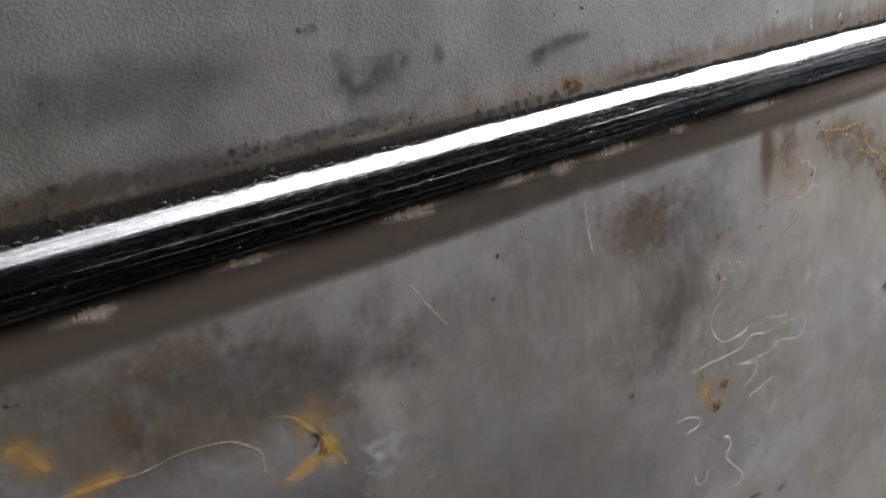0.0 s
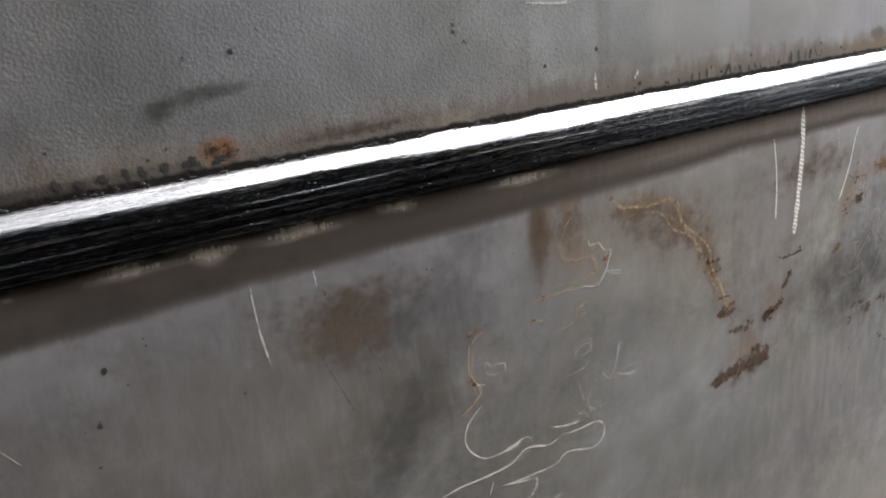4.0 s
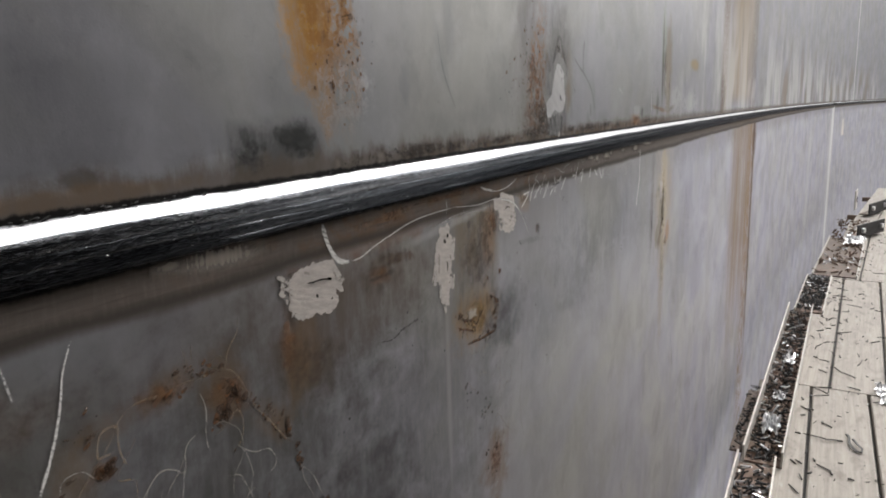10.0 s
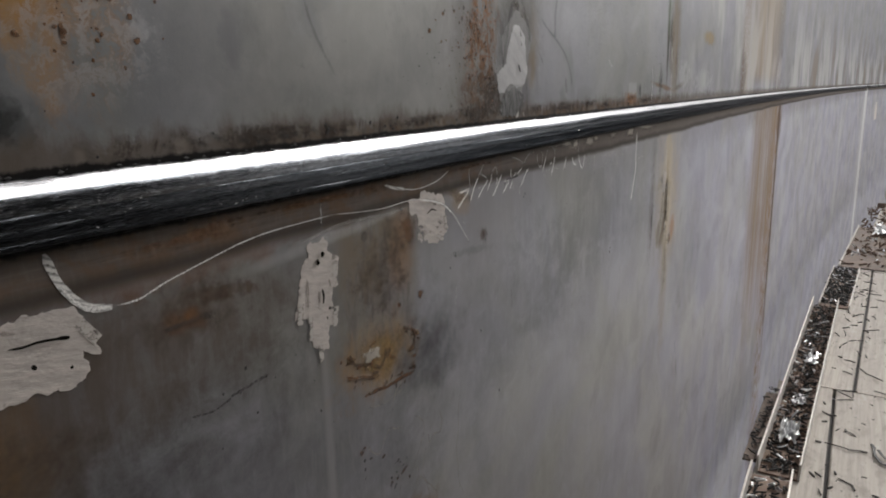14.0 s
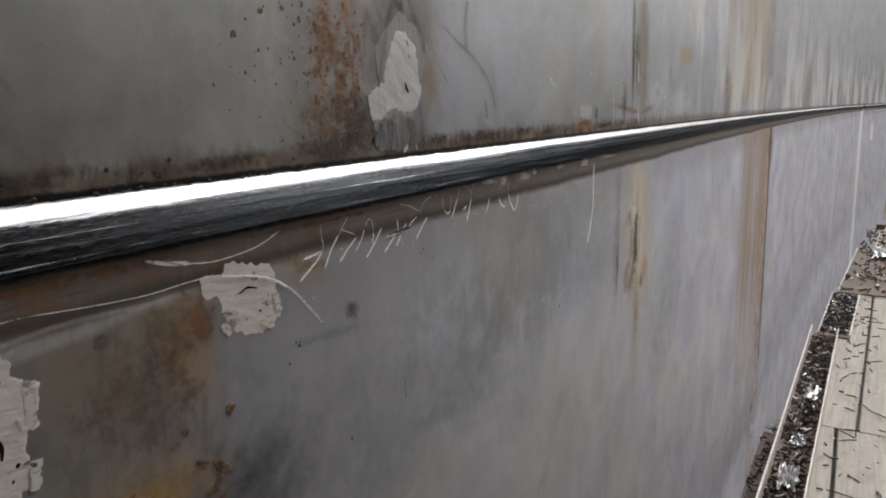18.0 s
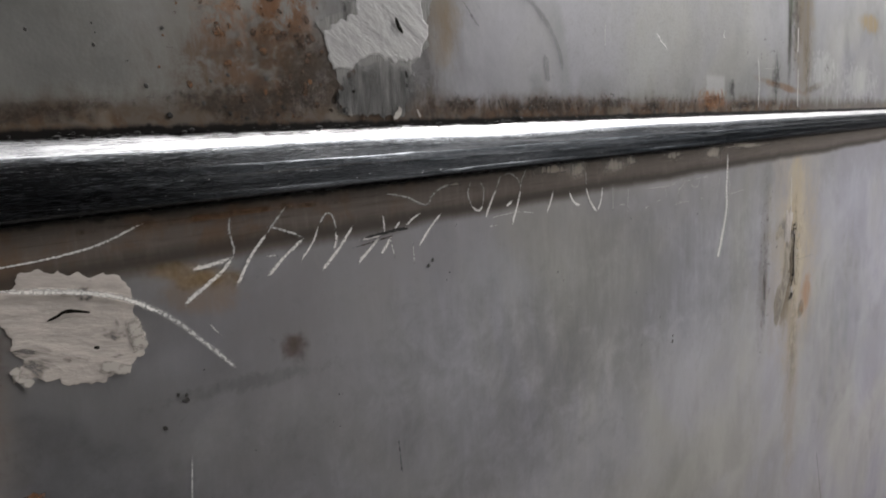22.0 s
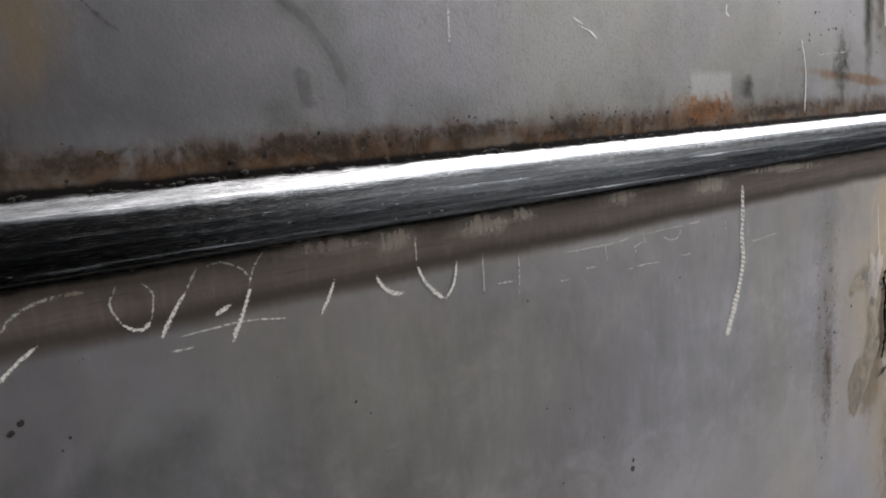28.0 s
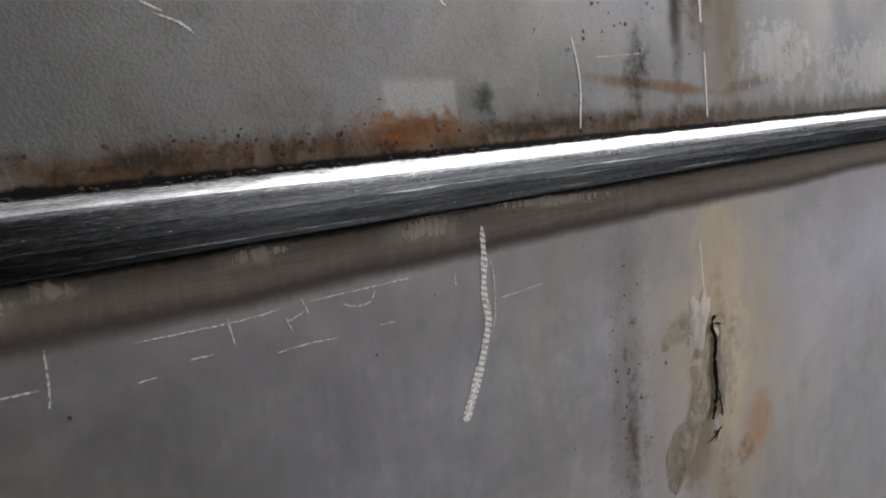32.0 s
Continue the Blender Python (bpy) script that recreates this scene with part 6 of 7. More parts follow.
for s, z, rs, rz in ((0.353, -0.201, 0.006, 0.005), (0.268, -0.173, 0.003, 0.0025), (0.35, -0.0927, 0.003, 0.002), (0.35, -0.121, 0.003, 0.0025),
                     (1.141, -0.1025, 0.0045, 0.0042), (1.113, -0.1024, 0.003, 0.003), (0.345, -0.215, 0.008, 0.006), (0.69, -0.13, 0.008, 0.004)):
    daub("rust_spot", s, z, rs * 0.75, rz * 0.75, RUSTSPOT, 1.0, 30, int(s * 777), 0.0002, steps=24)
    daub("rust_pit", s + rs * 0.1, z - rz * 0.1, rs * 0.35, rz * 0.35, DARKLINE, 1.0, 30, int(s * 377), 0.0003, steps=16)
# flaking rust blister beside the tall patch
for pts, w, m in ((((1.054, -0.118), (1.06, -0.127), (1.07, -0.131), (1.079, -0.1335)), 0.0055, DARKLINE), (((1.079, -0.1335), (1.087, -0.139), (1.093, -0.134), (1.094, -0.126)), 0.006, DARKLINE),
                  (((1.05, -0.132), (1.058, -0.138), (1.071, -0.1402), (1.087, -0.1445)), 0.004, RUSTSPOT), (((1.06, -0.1385), (1.071, -0.1412), (1.085, -0.146)), 0.002, DARKLINE),
                  (((1.066, -0.1525), (1.085, -0.155), (1.104, -0.1557), (1.131, -0.1572)), 0.006, RUSTSPOT), (((1.075, -0.1545), (1.104, -0.1567), (1.128, -0.158)), 0.003, DARKLINE),
                  (((1.127, -0.125), (1.1325, -0.132)), 0.004, DARKLINE), (((1.123, -0.1375), (1.131, -0.1395)), 0.006, RUSTSPOT), (((1.126, -0.145), (1.132, -0.1485)), 0.006, RUSTSPOT),
                  (((1.096, -0.133), (1.106, -0.139)), 0.006, RUSTSPOT), (((1.074, -0.121), (1.084, -0.117)), 0.004, RUSTSPOT), (((1.07, -0.162), (1.09, -0.166), (1.115, -0.166)), 0.0014, THIN)):
    stroke("rust_flake", pts, w * 0.8, m, 0.2, 0.004)

daub("bare_flake", 1.079, -0.127, 0.011, 0.0045, THIN, 0.9, -10, 5, 0.0004, 0.2, "", 40)
for k, pts in enumerate((((1.05, -0.12), (1.062, -0.128), (1.08, -0.137), (1.098, -0.133), (1.106, -0.124)), ((1.12, -0.124), (1.131, -0.13), (1.127, -0.14)),
                         ((1.05, -0.136), (1.07, -0.146), (1.095, -0.152), (1.118, -0.157), (1.135, -0.151)))):
    g = random.Random(900 + k)
    line = spline(pts)
    for i in range(16):
        c = g.choice(line)
        daub("rust_flake", c.x + g.gauss(0, 0.003), c.y + g.gauss(0, 0.0018), g.uniform(0.001, 0.005), g.uniform(0.0006, 0.0022), g.choice((RUSTSPOT, RUSTSPOT, DARKLINE, DARKLINE, YELLOW)),
             0.9, g.gauss(-10, 30), g.randint(0, 999), 0.0002, 0.1, steps=16)

# pale ground-back patches where lugs were taken off
def sheet(name, outline, material, jag=0.0011, seed=1, label="", d=0.0003):
    """A thin ground-off patch: a closed outline with a frayed rim, feathered down to the plate."""
    pts = [Vector(p) for p in outline]
    line = []
    for i, a in enumerate(pts):
        b = pts[(i + 1) % len(pts)]
        n = max(2, int((b - a).length / 0.0009))
        side = Vector((a.y - b.y, b.x - a.x)).normalized()
        for k in range(n):
            c = a.lerp(b, k / n)
            line.append(c + side * jag * 1.5 * (noise.noise((c.x * 260, c.y * 260, seed)) + 0.7 * noise.noise((c.x * 700, c.y * 700, seed + 5)) * math.sin(math.pi * k / n)))
    n = len(line)
    mid = sum(line, Vector((0, 0))) / n
    rim = [p + (p - mid).normalized() * 0.0016 for p in line]
    verts = [at(p.x, p.y, d) for p in line] + [at(p.x, p.y, 0.0002) for p in rim]
    uv = [(p.x, p.y) for p in line + rim]
    area = sum(line[i].x * line[(i + 1) % n].y - line[(i + 1) % n].x * line[i].y for i in range(n))
    top = tuple(range(n)) if area > 0 else tuple(reversed(range(n)))
    faces = [top] + [(top[i], top[i - 1], n + top[i - 1], n + top[i]) for i in range(n)]
    return mesh_ob(name, verts, faces, material, wall_upper_1 if mid.y > 0 else wall_lower_1, False, uv, label, [1.0] * n + [0.0] * n)


sheet("ground_patch", ((0.8486, -0.0391), (0.8627, -0.0379), (0.8817, -0.0387), (0.8856, -0.0466), (0.8898, -0.0534), (0.8904, -0.0607), (0.883, -0.0565), (0.885, -0.0661), (0.8784, -0.0705), (0.8642, -0.0667), (0.8563, -0.0679),
                       (0.849, -0.0669), (0.8404, -0.0592), (0.8406, -0.0505), (0.842, -0.0422)), PRIMED, 0.0011, 3, "pale beige ground-back patch with ragged edges")
sheet("ground_patch", ((1.1305, -0.0324), (1.1329, -0.0437), (1.1408, -0.042), (1.1444, -0.0571), (1.1413, -0.0611), (1.1493, -0.0626), (1.1629, -0.0688), (1.1737, -0.0666), (1.1826, -0.0632), (1.1801, -0.0495), (1.1795, -0.0392),
                       (1.1753, -0.0346), (1.1475, -0.0286), (1.1443, -0.0334)), PRIMED, 0.0012, 8, "pale beige ground-back patch with ragged edges")
sheet("ground_patch", ((1.0215, -0.0428), (1.0314, -0.0432), (1.036, -0.041), (1.0395, -0.0445), (1.039, -0.0497), (1.0486, -0.0554), (1.0463, -0.0715), (1.0412, -0.0725), (1.0401, -0.0805), (1.0431, -0.0946), (1.0367, -0.0933), (1.0346, -0.1078),
                       (1.0214, -0.1016), (1.022, -0.087), (1.0112, -0.0812), (1.0082, -0.0825), (1.0129, -0.07), (1.0167, -0.0533), (1.0229, -0.0501)), PRIMED, 0.0013, 17, "tall pale beige ground-back patch with torn rim")
sheet("dull_patch", ((1.3138, 0.1084), (1.3337, 0.1006), (1.3496, 0.0883), (1.3377, 0.0637), (1.3385, 0.0517), (1.3262, 0.0431), (1.3194, 0.0186), (1.2818, 0.0198), (1.2786, 0.0484), (1.2713, 0.0576), (1.2883, 0.0641),
                     (1.2843, 0.0825), (1.2966, 0.0958)), WEATHERED, 0.0012, 24, "dull grey ground patch", 0.0002)
sheet("bare_patch", ((1.275, 0.0543), (1.2832, 0.0585), (1.2925, 0.0627), (1.2981, 0.0787), (1.3083, 0.096), (1.3205, 0.0954), (1.3326, 0.0855), (1.3345, 0.068), (1.3383, 0.0575), (1.3314, 0.0464), (1.3159, 0.0431),
                     (1.302, 0.0475), (1.2949, 0.0447), (1.2895, 0.0408), (1.2782, 0.0392), (1.276, 0.0485)), BARE, 0.0014, 21, "shiny scraped bare steel patch", 0.00045)
for pts, w, m in ((((1.0195, -0.06), (1.019, -0.069), (1.0185, -0.079)), 0.0055, UMBER), (((1.042, -0.0525), (1.0465, -0.0545)), 0.004, UMBER), (((1.028, -0.0515), (1.0295, -0.0555)), 0.0055, UMBER), (((1.0385, -0.065), (1.04, -0.0715)), 0.003, UMBER),
                  (((1.033, -0.038), (1.04, -0.0365)), 0.005, RUBBED), (((1.036, -0.042), (1.043, -0.0385)), 0.004, RUBBED), (((0.838, -0.0395), (0.846, -0.0385)), 0.005, UMBER), (((0.853, -0.04), (0.86, -0.0425)), 0.003, UMBER), (((1.155, -0.058), (1.158, -0.06)), 0.0025, UMBER)):
    stroke("smear", pts, w, m, 0.1, 0.001, lift=0.0004)
g = random.Random(31)
for s, z, h, tip in ((0.836, -0.041, 0.006, -35), (0.838, -0.047, 0.006, -40), (0.836, -0.05, 0.005, -45), (0.887, -0.05, 0.006, -55), (0.846, -0.065, 0.006, -30), (1.143, -0.061, 0.004, -60), (1.172, -0.066, 0.005, -20), (1.18, -0.056, 0.006, -80),
                     (1.02, -0.091, 0.007, 90), (1.012, -0.08, 0.006, 80), (1.043, -0.09, 0.006, 85), (1.028, -0.108, 0.006, 90), (1.045, -0.06, 0.007, 85)):
    c, e = h * math.cos(radians(tip)), h * math.sin(radians(tip))
    stroke("grinder_pass", ((s - c, z - e), (s + c, z + e)), g.uniform(0.003, 0.006), DRAG, 0.0, 0.001, "", True, 0.0002)
for pts, w in ((((1.316, 0.0228), (1.3155, 0.0195), (1.3112, 0.0172)), 0.0032), (((1.3276, 0.0209), (1.33, 0.0175)), 0.0018), (((1.285, 0.0205), (1.2862, 0.0178)), 0.0016)):
    stroke("bare_bit", pts, w, DRAG, 0.2, 0.001, lift=0.0008)
daub("brushed_patch", 1.305, 0.031, 0.0255, 0.0135, grainy("dark_brushed_steel", (0.035, 0.034, 0.033), 0.3, 0.68, 1.0, 0.75, (260.0, 40.0, 1.0), 0.5), 0.5, 0, 25, 0.0005, 0.6, "dark brushed steel below the bare patch", 70)
for pts, w in ((((0.8553, -0.0469), (0.8605, -0.0477), (0.8657, -0.0474), (0.872, -0.0482), (0.8783, -0.0493)), 0.0012), (((0.8735, -0.0484), (0.8785, -0.0498)), 0.0018),
               (((0.8625, -0.0558), (0.8645, -0.0572)), 0.002), (((0.877, -0.0615), (0.8783, -0.062)), 0.0014), (((1.152, -0.0447), (1.1553, -0.0437), (1.1584, -0.0424), (1.1654, -0.0445)), 0.0011),
               (((1.157, -0.0427), (1.1605, -0.043)), 0.0015), (((1.165, -0.0568), (1.1668, -0.0574)), 0.0012), (((1.0325, -0.0478), (1.0342, -0.0508)), 0.0036), (((1.0283, -0.0515), (1.0295, -0.0548)), 0.003),
               (((1.0308, -0.0695), (1.0322, -0.074), (1.0317, -0.0787)), 0.0018), (((1.036, -0.0822), (1.0372, -0.0834)), 0.0022), (((1.0338, -0.0878), (1.0346, -0.0884)), 0.0018)):
    stroke("gouge", pts, w, PIT, 0.2, 0.0008, lift=0.0012)
for pts, w in ((((1.316, 0.0632), (1.3175, 0.0595), (1.3203, 0.0565)), 0.0026), (((1.3205, 0.0392), (1.3218, 0.0358)), 0.0018), (((1.321, 0.033), (1.3206, 0.0312)), 0.0016),
               (((1.3196, 0.0915), (1.321, 0.086)), 0.0012), (((1.3217, 0.0822), (1.3226, 0.0789)), 0.0012), (((1.2862, 0.029), (1.288, 0.0285)), 0.0016)):
    stroke("gouge", pts, w, PIT, 0.2, 0.0008, lift=0.0012)

# row of burnt smudges over the seam
g = random.Random(17)
for k in range(9):
    x, h = 0.185 + 0.0066 * k + g.gauss(0, 0.0012), g.uniform(0.001, 0.0038)
    stroke("soot_mark", ((x + g.gauss(0, 0.0015), 0.018 + h), (x + 0.002, 0.0172)), g.uniform(0.0025, 0.0045), SOOTY, g.uniform(-0.5, 0.2), 0.001)
for k in range(24):
    x, h = 0.5 + 0.0066 * k + g.gauss(0, 0.002), g.uniform(0.0015, 0.0075) * (0.6 + 0.6 * k / 24)
    stroke("soot_mark", ((x + g.gauss(0, 0.002), 0.017 + h), (x + 0.001, 0.0165)), g.uniform(0.0012, 0.003), g.choice((SOOTY, SOOTY, SCUFF)), g.uniform(-0.4, 0.6), 0.002)
for s in (1.384, 1.392, 1.399, 1.459, 1.463):
    stroke("soot_mark", ((s, 0.027), (s + 0.004, 0.019)), 0.0026, SCUFF, 0.1, 0.0015)
for k in range(10):
    stroke("soot_mark", ((0.93 + 0.014 * k, 0.021 + 0.002 * (k % 3)), (0.945 + 0.014 * k, 0.018)), 0.005, SMUDGE, 0.2)
stroke("scuff", ((1.029, 0.11), (1.033, 0.09), (1.041, 0.072), (1.057, 0.05)), 0.006, SMUDGE, 0.5)
stroke("scuff", ((1.3669, 0.1079), (1.391, 0.0965), (1.4194, 0.0852), (1.4413, 0.0723), (1.455, 0.0562), (1.4593, 0.0415)), 0.008, SMUDGE, 0.3)
stroke("scuff", ((1.4131, 0.1282), (1.4079, 0.109), (1.409, 0.0903)), 0.012, SMUDGE, 0.2)
stroke("scuff", ((1.44, 0.053), (1.442, 0.0355)), 0.012, SMUDGE, 0.1)
stroke("scuff", ((1.365, 0.0769), (1.38, 0.0627)), 0.0014, SCUFF, 0.4)
stroke("scuff", ((1.284, 0.052), (1.3, 0.1), (1.318, 0.125), (1.335, 0.105), (1.348, 0.08)), 0.012, SMUDGE, 0.3)
stroke("scuff", ((2.056, -0.436), (2.088, -0.5256)), 0.005, SCUFF)
stroke("scuff", ((1.302, -0.14), (1.303, -0.16)), 0.0025, SCUFF)
stroke("scuff", ((1.28, -0.041), (1.308, -0.0385)), 0.0014, DARKLINE)
stroke("scuff", ((0.955, -0.107), (0.985, -0.105)), 0.004, SCUFF)
stroke("scuff", ((1.37, 0.0713), (1.378, 0.0638)), 0.001, SCUFF)
for s, z in ((0.007, 0.059), (0.019, 0.049), (0.253, 0.0585), (0.06, 0.0595), (0.103, 0.0694), (0.356, 0.0602), (0.356, 0.0571), (0.362, 0.0521), (0.445, 0.0412), (0.409, 0.0359), (0.235, 0.058)):
    specks(s, z, 0.0004, 0.0004, 2, 0.0014, int(s * 1000), SPECK)
for s, z, n, size in ((0.015, 0.0535, 9, 0.0009), (0.175, -0.0749, 3, 0.0024), (0.188, -0.0561, 2, 0.0022), (0.198, -0.0478, 2, 0.0014), (-0.032, -0.0446, 3, 0.002),
                      (0.276, -0.0489, 4, 0.0018), (0.332, -0.0528, 3, 0.001), (1.354, -0.0402, 2, 0.0008), (1.344, -0.065, 2, 0.0018), (1.329, -0.055, 2, 0.0018),
                      (1.511, -0.0655, 1, 0.0012), (1.619, -0.173, 2, 0.0035), (1.196, -0.084, 4, 0.002), (1.264, -0.119, 2, 0.0015), (2.083, -0.0617, 2, 0.004),
                      (2.076, -0.2224, 2, 0.003), (1.775, 0.0671, 3, 0.0016), (1.827, 0.0667, 3, 0.0016), (1.8, 0.06, 6, 0.0012), (0.881, -0.151, 3, 0.002),
                      (0.856, -0.19, 4, 0.003), (1.096, -0.222, 5, 0.003), (1.107, -0.288, 5, 0.003), (1.545, -0.058, 3, 0.0013)):
    specks(s, z, size * 1.6, size * 1.2, n, size * 0.65, int((s + 9) * 1000))
specks(0.25, -0.1, 0.18, 0.05, 40, 0.0007, 71)
specks(0.3, 0.06, 0.2, 0.03, 30, 0.0006, 72)
specks(0.243, 0.0215, 0.0022, 0.0013, 12, 0.003, 86, DARKLINE)
specks(1.2, 0.05, 0.03, 0.022, 40, 0.0012, 73)
specks(1.232, 0.075, 0.024, 0.026, 120, 0.0022, 81, RUSTSPOT)
specks(1.265, 0.045, 0.016, 0.015, 40, 0.0028, 82, DARKLINE)
specks(1.6, 0.024, 0.14, 0.0035, 110, 0.0018, 83, DARKLINE)
specks(0.905, 0.07, 0.014, 0.016, 40, 0.0018, 84, RUSTSPOT)
specks(0.05, 0.024, 0.09, 0.0035, 70, 0.0018, 85, SOOTY)
specks(1.84, -0.13, 0.012, 0.05, 60, 0.0013, 74)
specks(1.65, 0.03, 0.12, 0.006, 50, 0.0008, 75)
specks(1.6, -0.1, 0.15, 0.05, 30, 0.0008, 76)
specks(1.0, -0.15, 0.14, 0.07, 40, 0.0014, 77)
specks(1.85, 0.075, 0.03, 0.012, 24, 0.0014, 78)


g = random.Random(61)
for k in range(60):
    x = g.choice((g.uniform(0.45, 0.68), g.uniform(0.9, 1.12), g.uniform(1.2, 1.34), g.uniform(1.34, 1.95)))
    z = 0.0175 + abs(g.gauss(0, 0.004))
    h = g.uniform(0.0004, 0.0011)
    daub("soot_spot", x, z, h * g.uniform(0.7, 1.6), h, SOOTY, 0.8, g.uniform(0, 90), g.randint(0, 99), 0.0003, 0.1, steps=14)


# torn scar of a broken-off lug
def scar():
    thing = tagged(new("torn_scar"), "torn grey lug scar with a black slit in the plate", "scar")
    def skin(name, s, z, rs, rz, lean, seed, h, mat, jag=0.5):
        n, rings = 40, 7
        verts, uv = [], []
        ca, sa = math.cos(radians(lean)), math.sin(radians(lean))
        for r in range(rings + 1):
            f = r / rings
            for i in range(n):
                a = 2 * math.pi * i / n
                j = 1 + jag * noise.noise((math.cos(a) * 1.5, math.sin(a) * 1.5, seed)) + 0.2 * noise.noise((math.cos(a) * 7, math.sin(a) * 7, seed))
                x, y = math.cos(a) * f * j * rs, math.sin(a) * f * j * rz
                x, y = x * ca - y * sa, x * sa + y * ca
                bump = h * (1 - f ** 3) * (0.7 + 0.6 * noise.noise((x * 130, y * 130, seed)))
                verts.append(at(s + x, z + y, max(0.0002, bump) if r < rings else 0.0002))
                uv.append((s + x, z + y))
        faces = [(r * n + i, (r + 1) * n + i, (r + 1) * n + (i + 1) % n, r * n + (i + 1) % n) for r in range(rings) for i in range(n)]
        return mesh_ob(name, verts, faces, mat, thing, True, uv)
    skin("torn_lip", 1.893, -0.19, 0.0155, 0.034, -39, 1.0, 0.0013, TORN, 0.7)
    skin("torn_lip", 1.912, -0.142, 0.0105, 0.027, 0, 2.0, 0.0009, TORN, 0.7)
    skin("torn_lip", 1.913, -0.11, 0.0125, 0.02, -14, 3.0, 0.0016, CHIPPED, 0.8)
    skin("torn_lip", 1.904, -0.121, 0.008, 0.005, 0, 3.5, 0.0013, GREYED, 0.9)
    skin("torn_lip", 1.881, -0.116, 0.013, 0.007, 0, 3.8, 0.0004, TORN, 0.9)
    skin("torn_lip", 1.936, -0.152, 0.0045, 0.034, 0, 4.0, 0.001, TORN, 0.9)
    skin("torn_lip", 1.928, -0.124, 0.0085, 0.0038, -8, 5.0, 0.0016, CHIPPED, 0.9)
    skin("torn_lip", 1.93, -0.192, 0.004, 0.006, 10, 6.0, 0.0014, GREYED, 0.9)
    skin("weld_spot", 1.951, -0.127, 0.006, 0.0022, 0, 6.5, 0.0004, TORN, 0.4)
    skin("weld_spot", 1.946, -0.146, 0.006, 0.003, 0, 6.8, 0.0004, TORN, 0.4)

    def slit(pts, width, seed):
        line = spline(pts, 0.0016)
        verts, uv = [], []
        for i, c in enumerate(line):
            w = width * (0.55 + 0.8 * noise.noise((i * 0.5, seed, 0)) + 0.25 * math.sin(math.pi * i / len(line)))
            off = 0.0009 * noise.noise((i * 0.35, seed, 5))
            for e in (-0.5, 0.5):
                verts.append(at(c.x + off + e * max(0.0008, w), c.y, 0.0018))
                uv.append((c.x, c.y))
        mesh_ob("slit", verts, [(2 * i, 2 * i + 1, 2 * i + 3, 2 * i + 2) for i in range(len(line) - 1)], PIT, thing, uv=uv, label="ragged black slit")

    slit(((1.9285, -0.111), (1.9245, -0.118), (1.929, -0.1275), (1.9268, -0.1431), (1.9283, -0.164), (1.9225, -0.1828)), 0.0062, 1)
    slit(((1.931, -0.164), (1.933, -0.175), (1.935, -0.184)), 0.003, 2)
    slit(((1.922, -0.1165), (1.929, -0.1165), (1.935, -0.119)), 0.006, 3)
    slit(((1.914, -0.1975), (1.924, -0.1955), (1.932, -0.191)), 0.006, 4)


scar()


def crumb(bm, m):
    """A small eight-sided lump."""
    v = [bm.verts.new(m @ Vector(c)) for c in ((0, 0, 1), (0.9, 0.3, 0.25), (-0.2, 0.9, 0.3), (-0.95, -0.2, 0.2), (0.25, -0.9, 0.3), (0.1, 0.1, -1))]
    for a in range(4):
        b = 1 + (a + 1) % 4
        bm.faces.new((v[0], v[1 + a], v[b]))
        bm.faces.new((v[5], v[b], v[1 + a]))


# tiny bright lumps added between the passes to make the bead glint
def spatter(count, seed):
    g = random.Random(seed)
    bm = bmesh.new()
    for _ in range(count):
        s, u = g.uniform(-0.05, 2.2), g.choice((0.17, 0.36, 0.52, 0.62, 0.03)) + g.gauss(0, 0.02)
        r = g.uniform(0.0001, 0.00026)
        m = Matrix.Translation(at(s, -0.0135 + 0.027 * u, bead_depth(max(0.0, u), 0.76) + 0.0003)) @ Matrix.Diagonal((r * g.uniform(1.0, 4.0), r, r * 0.8, 1))
        crumb(bm, m)
    return tagged(part("weld_spatter", bm, SHINY), "tiny bright lumps added as glints between the weld passes", "spatter", kind="stuff")


spatter(300, 9)


# slag crumbs stuck along both toes of the bead
def crumbs(name, z, spread, count, seed, size, label):
    rng = random.Random(seed)
    bm = bmesh.new()
    for _ in range(count):
        s = rng.uniform(-0.1, 2.7)
        r = size * rng.uniform(0.4, 1.5)
        m = Matrix.Translation(at(s, z + rng.gauss(0, spread), 0.0008)) @ Matrix.Diagonal((r * rng.uniform(0.8, 2.4), r * 0.8, r * rng.uniform(0.6, 1.2), 1))
        crumb(bm, m)
    return tagged(part(name, bm, SLAG), label, "slag", kind="stuff")


crumbs("slag_crumbs", 0.0132, 0.0003, 90, 7, 0.0008, "black slag nubs on the upper rim of the weld")
crumbs("slag_crumbs", 0.0138, 0.0005, 800, 5, 0.0007, "black slag crumbs along the upper toe of the weld")
crumbs("slag_crumbs", -0.0134, 0.0005, 260, 6, 0.0005, "black slag crumbs along the lower toe of the weld")

# white painted mark past the joint
def painted_mark():
    pts = ((9.27, -0.17), (9.36, -0.16), (9.42, -0.235), (9.46, -0.34), (9.22, -0.34), (9.24, -0.25))
    verts = [at(s, z, 0.0008) for s, z in pts]
    me = bpy.data.meshes.new("painted_mark")
    me.from_pydata([tuple(v) for v in verts], [], [tuple(reversed(range(len(pts))))])
    me.materials.append(CHIPPED)
    ob = new("painted_mark", me)
    ob.parent = wall_lower_2
    ob["label"] = "small white painted mark"


painted_mark()


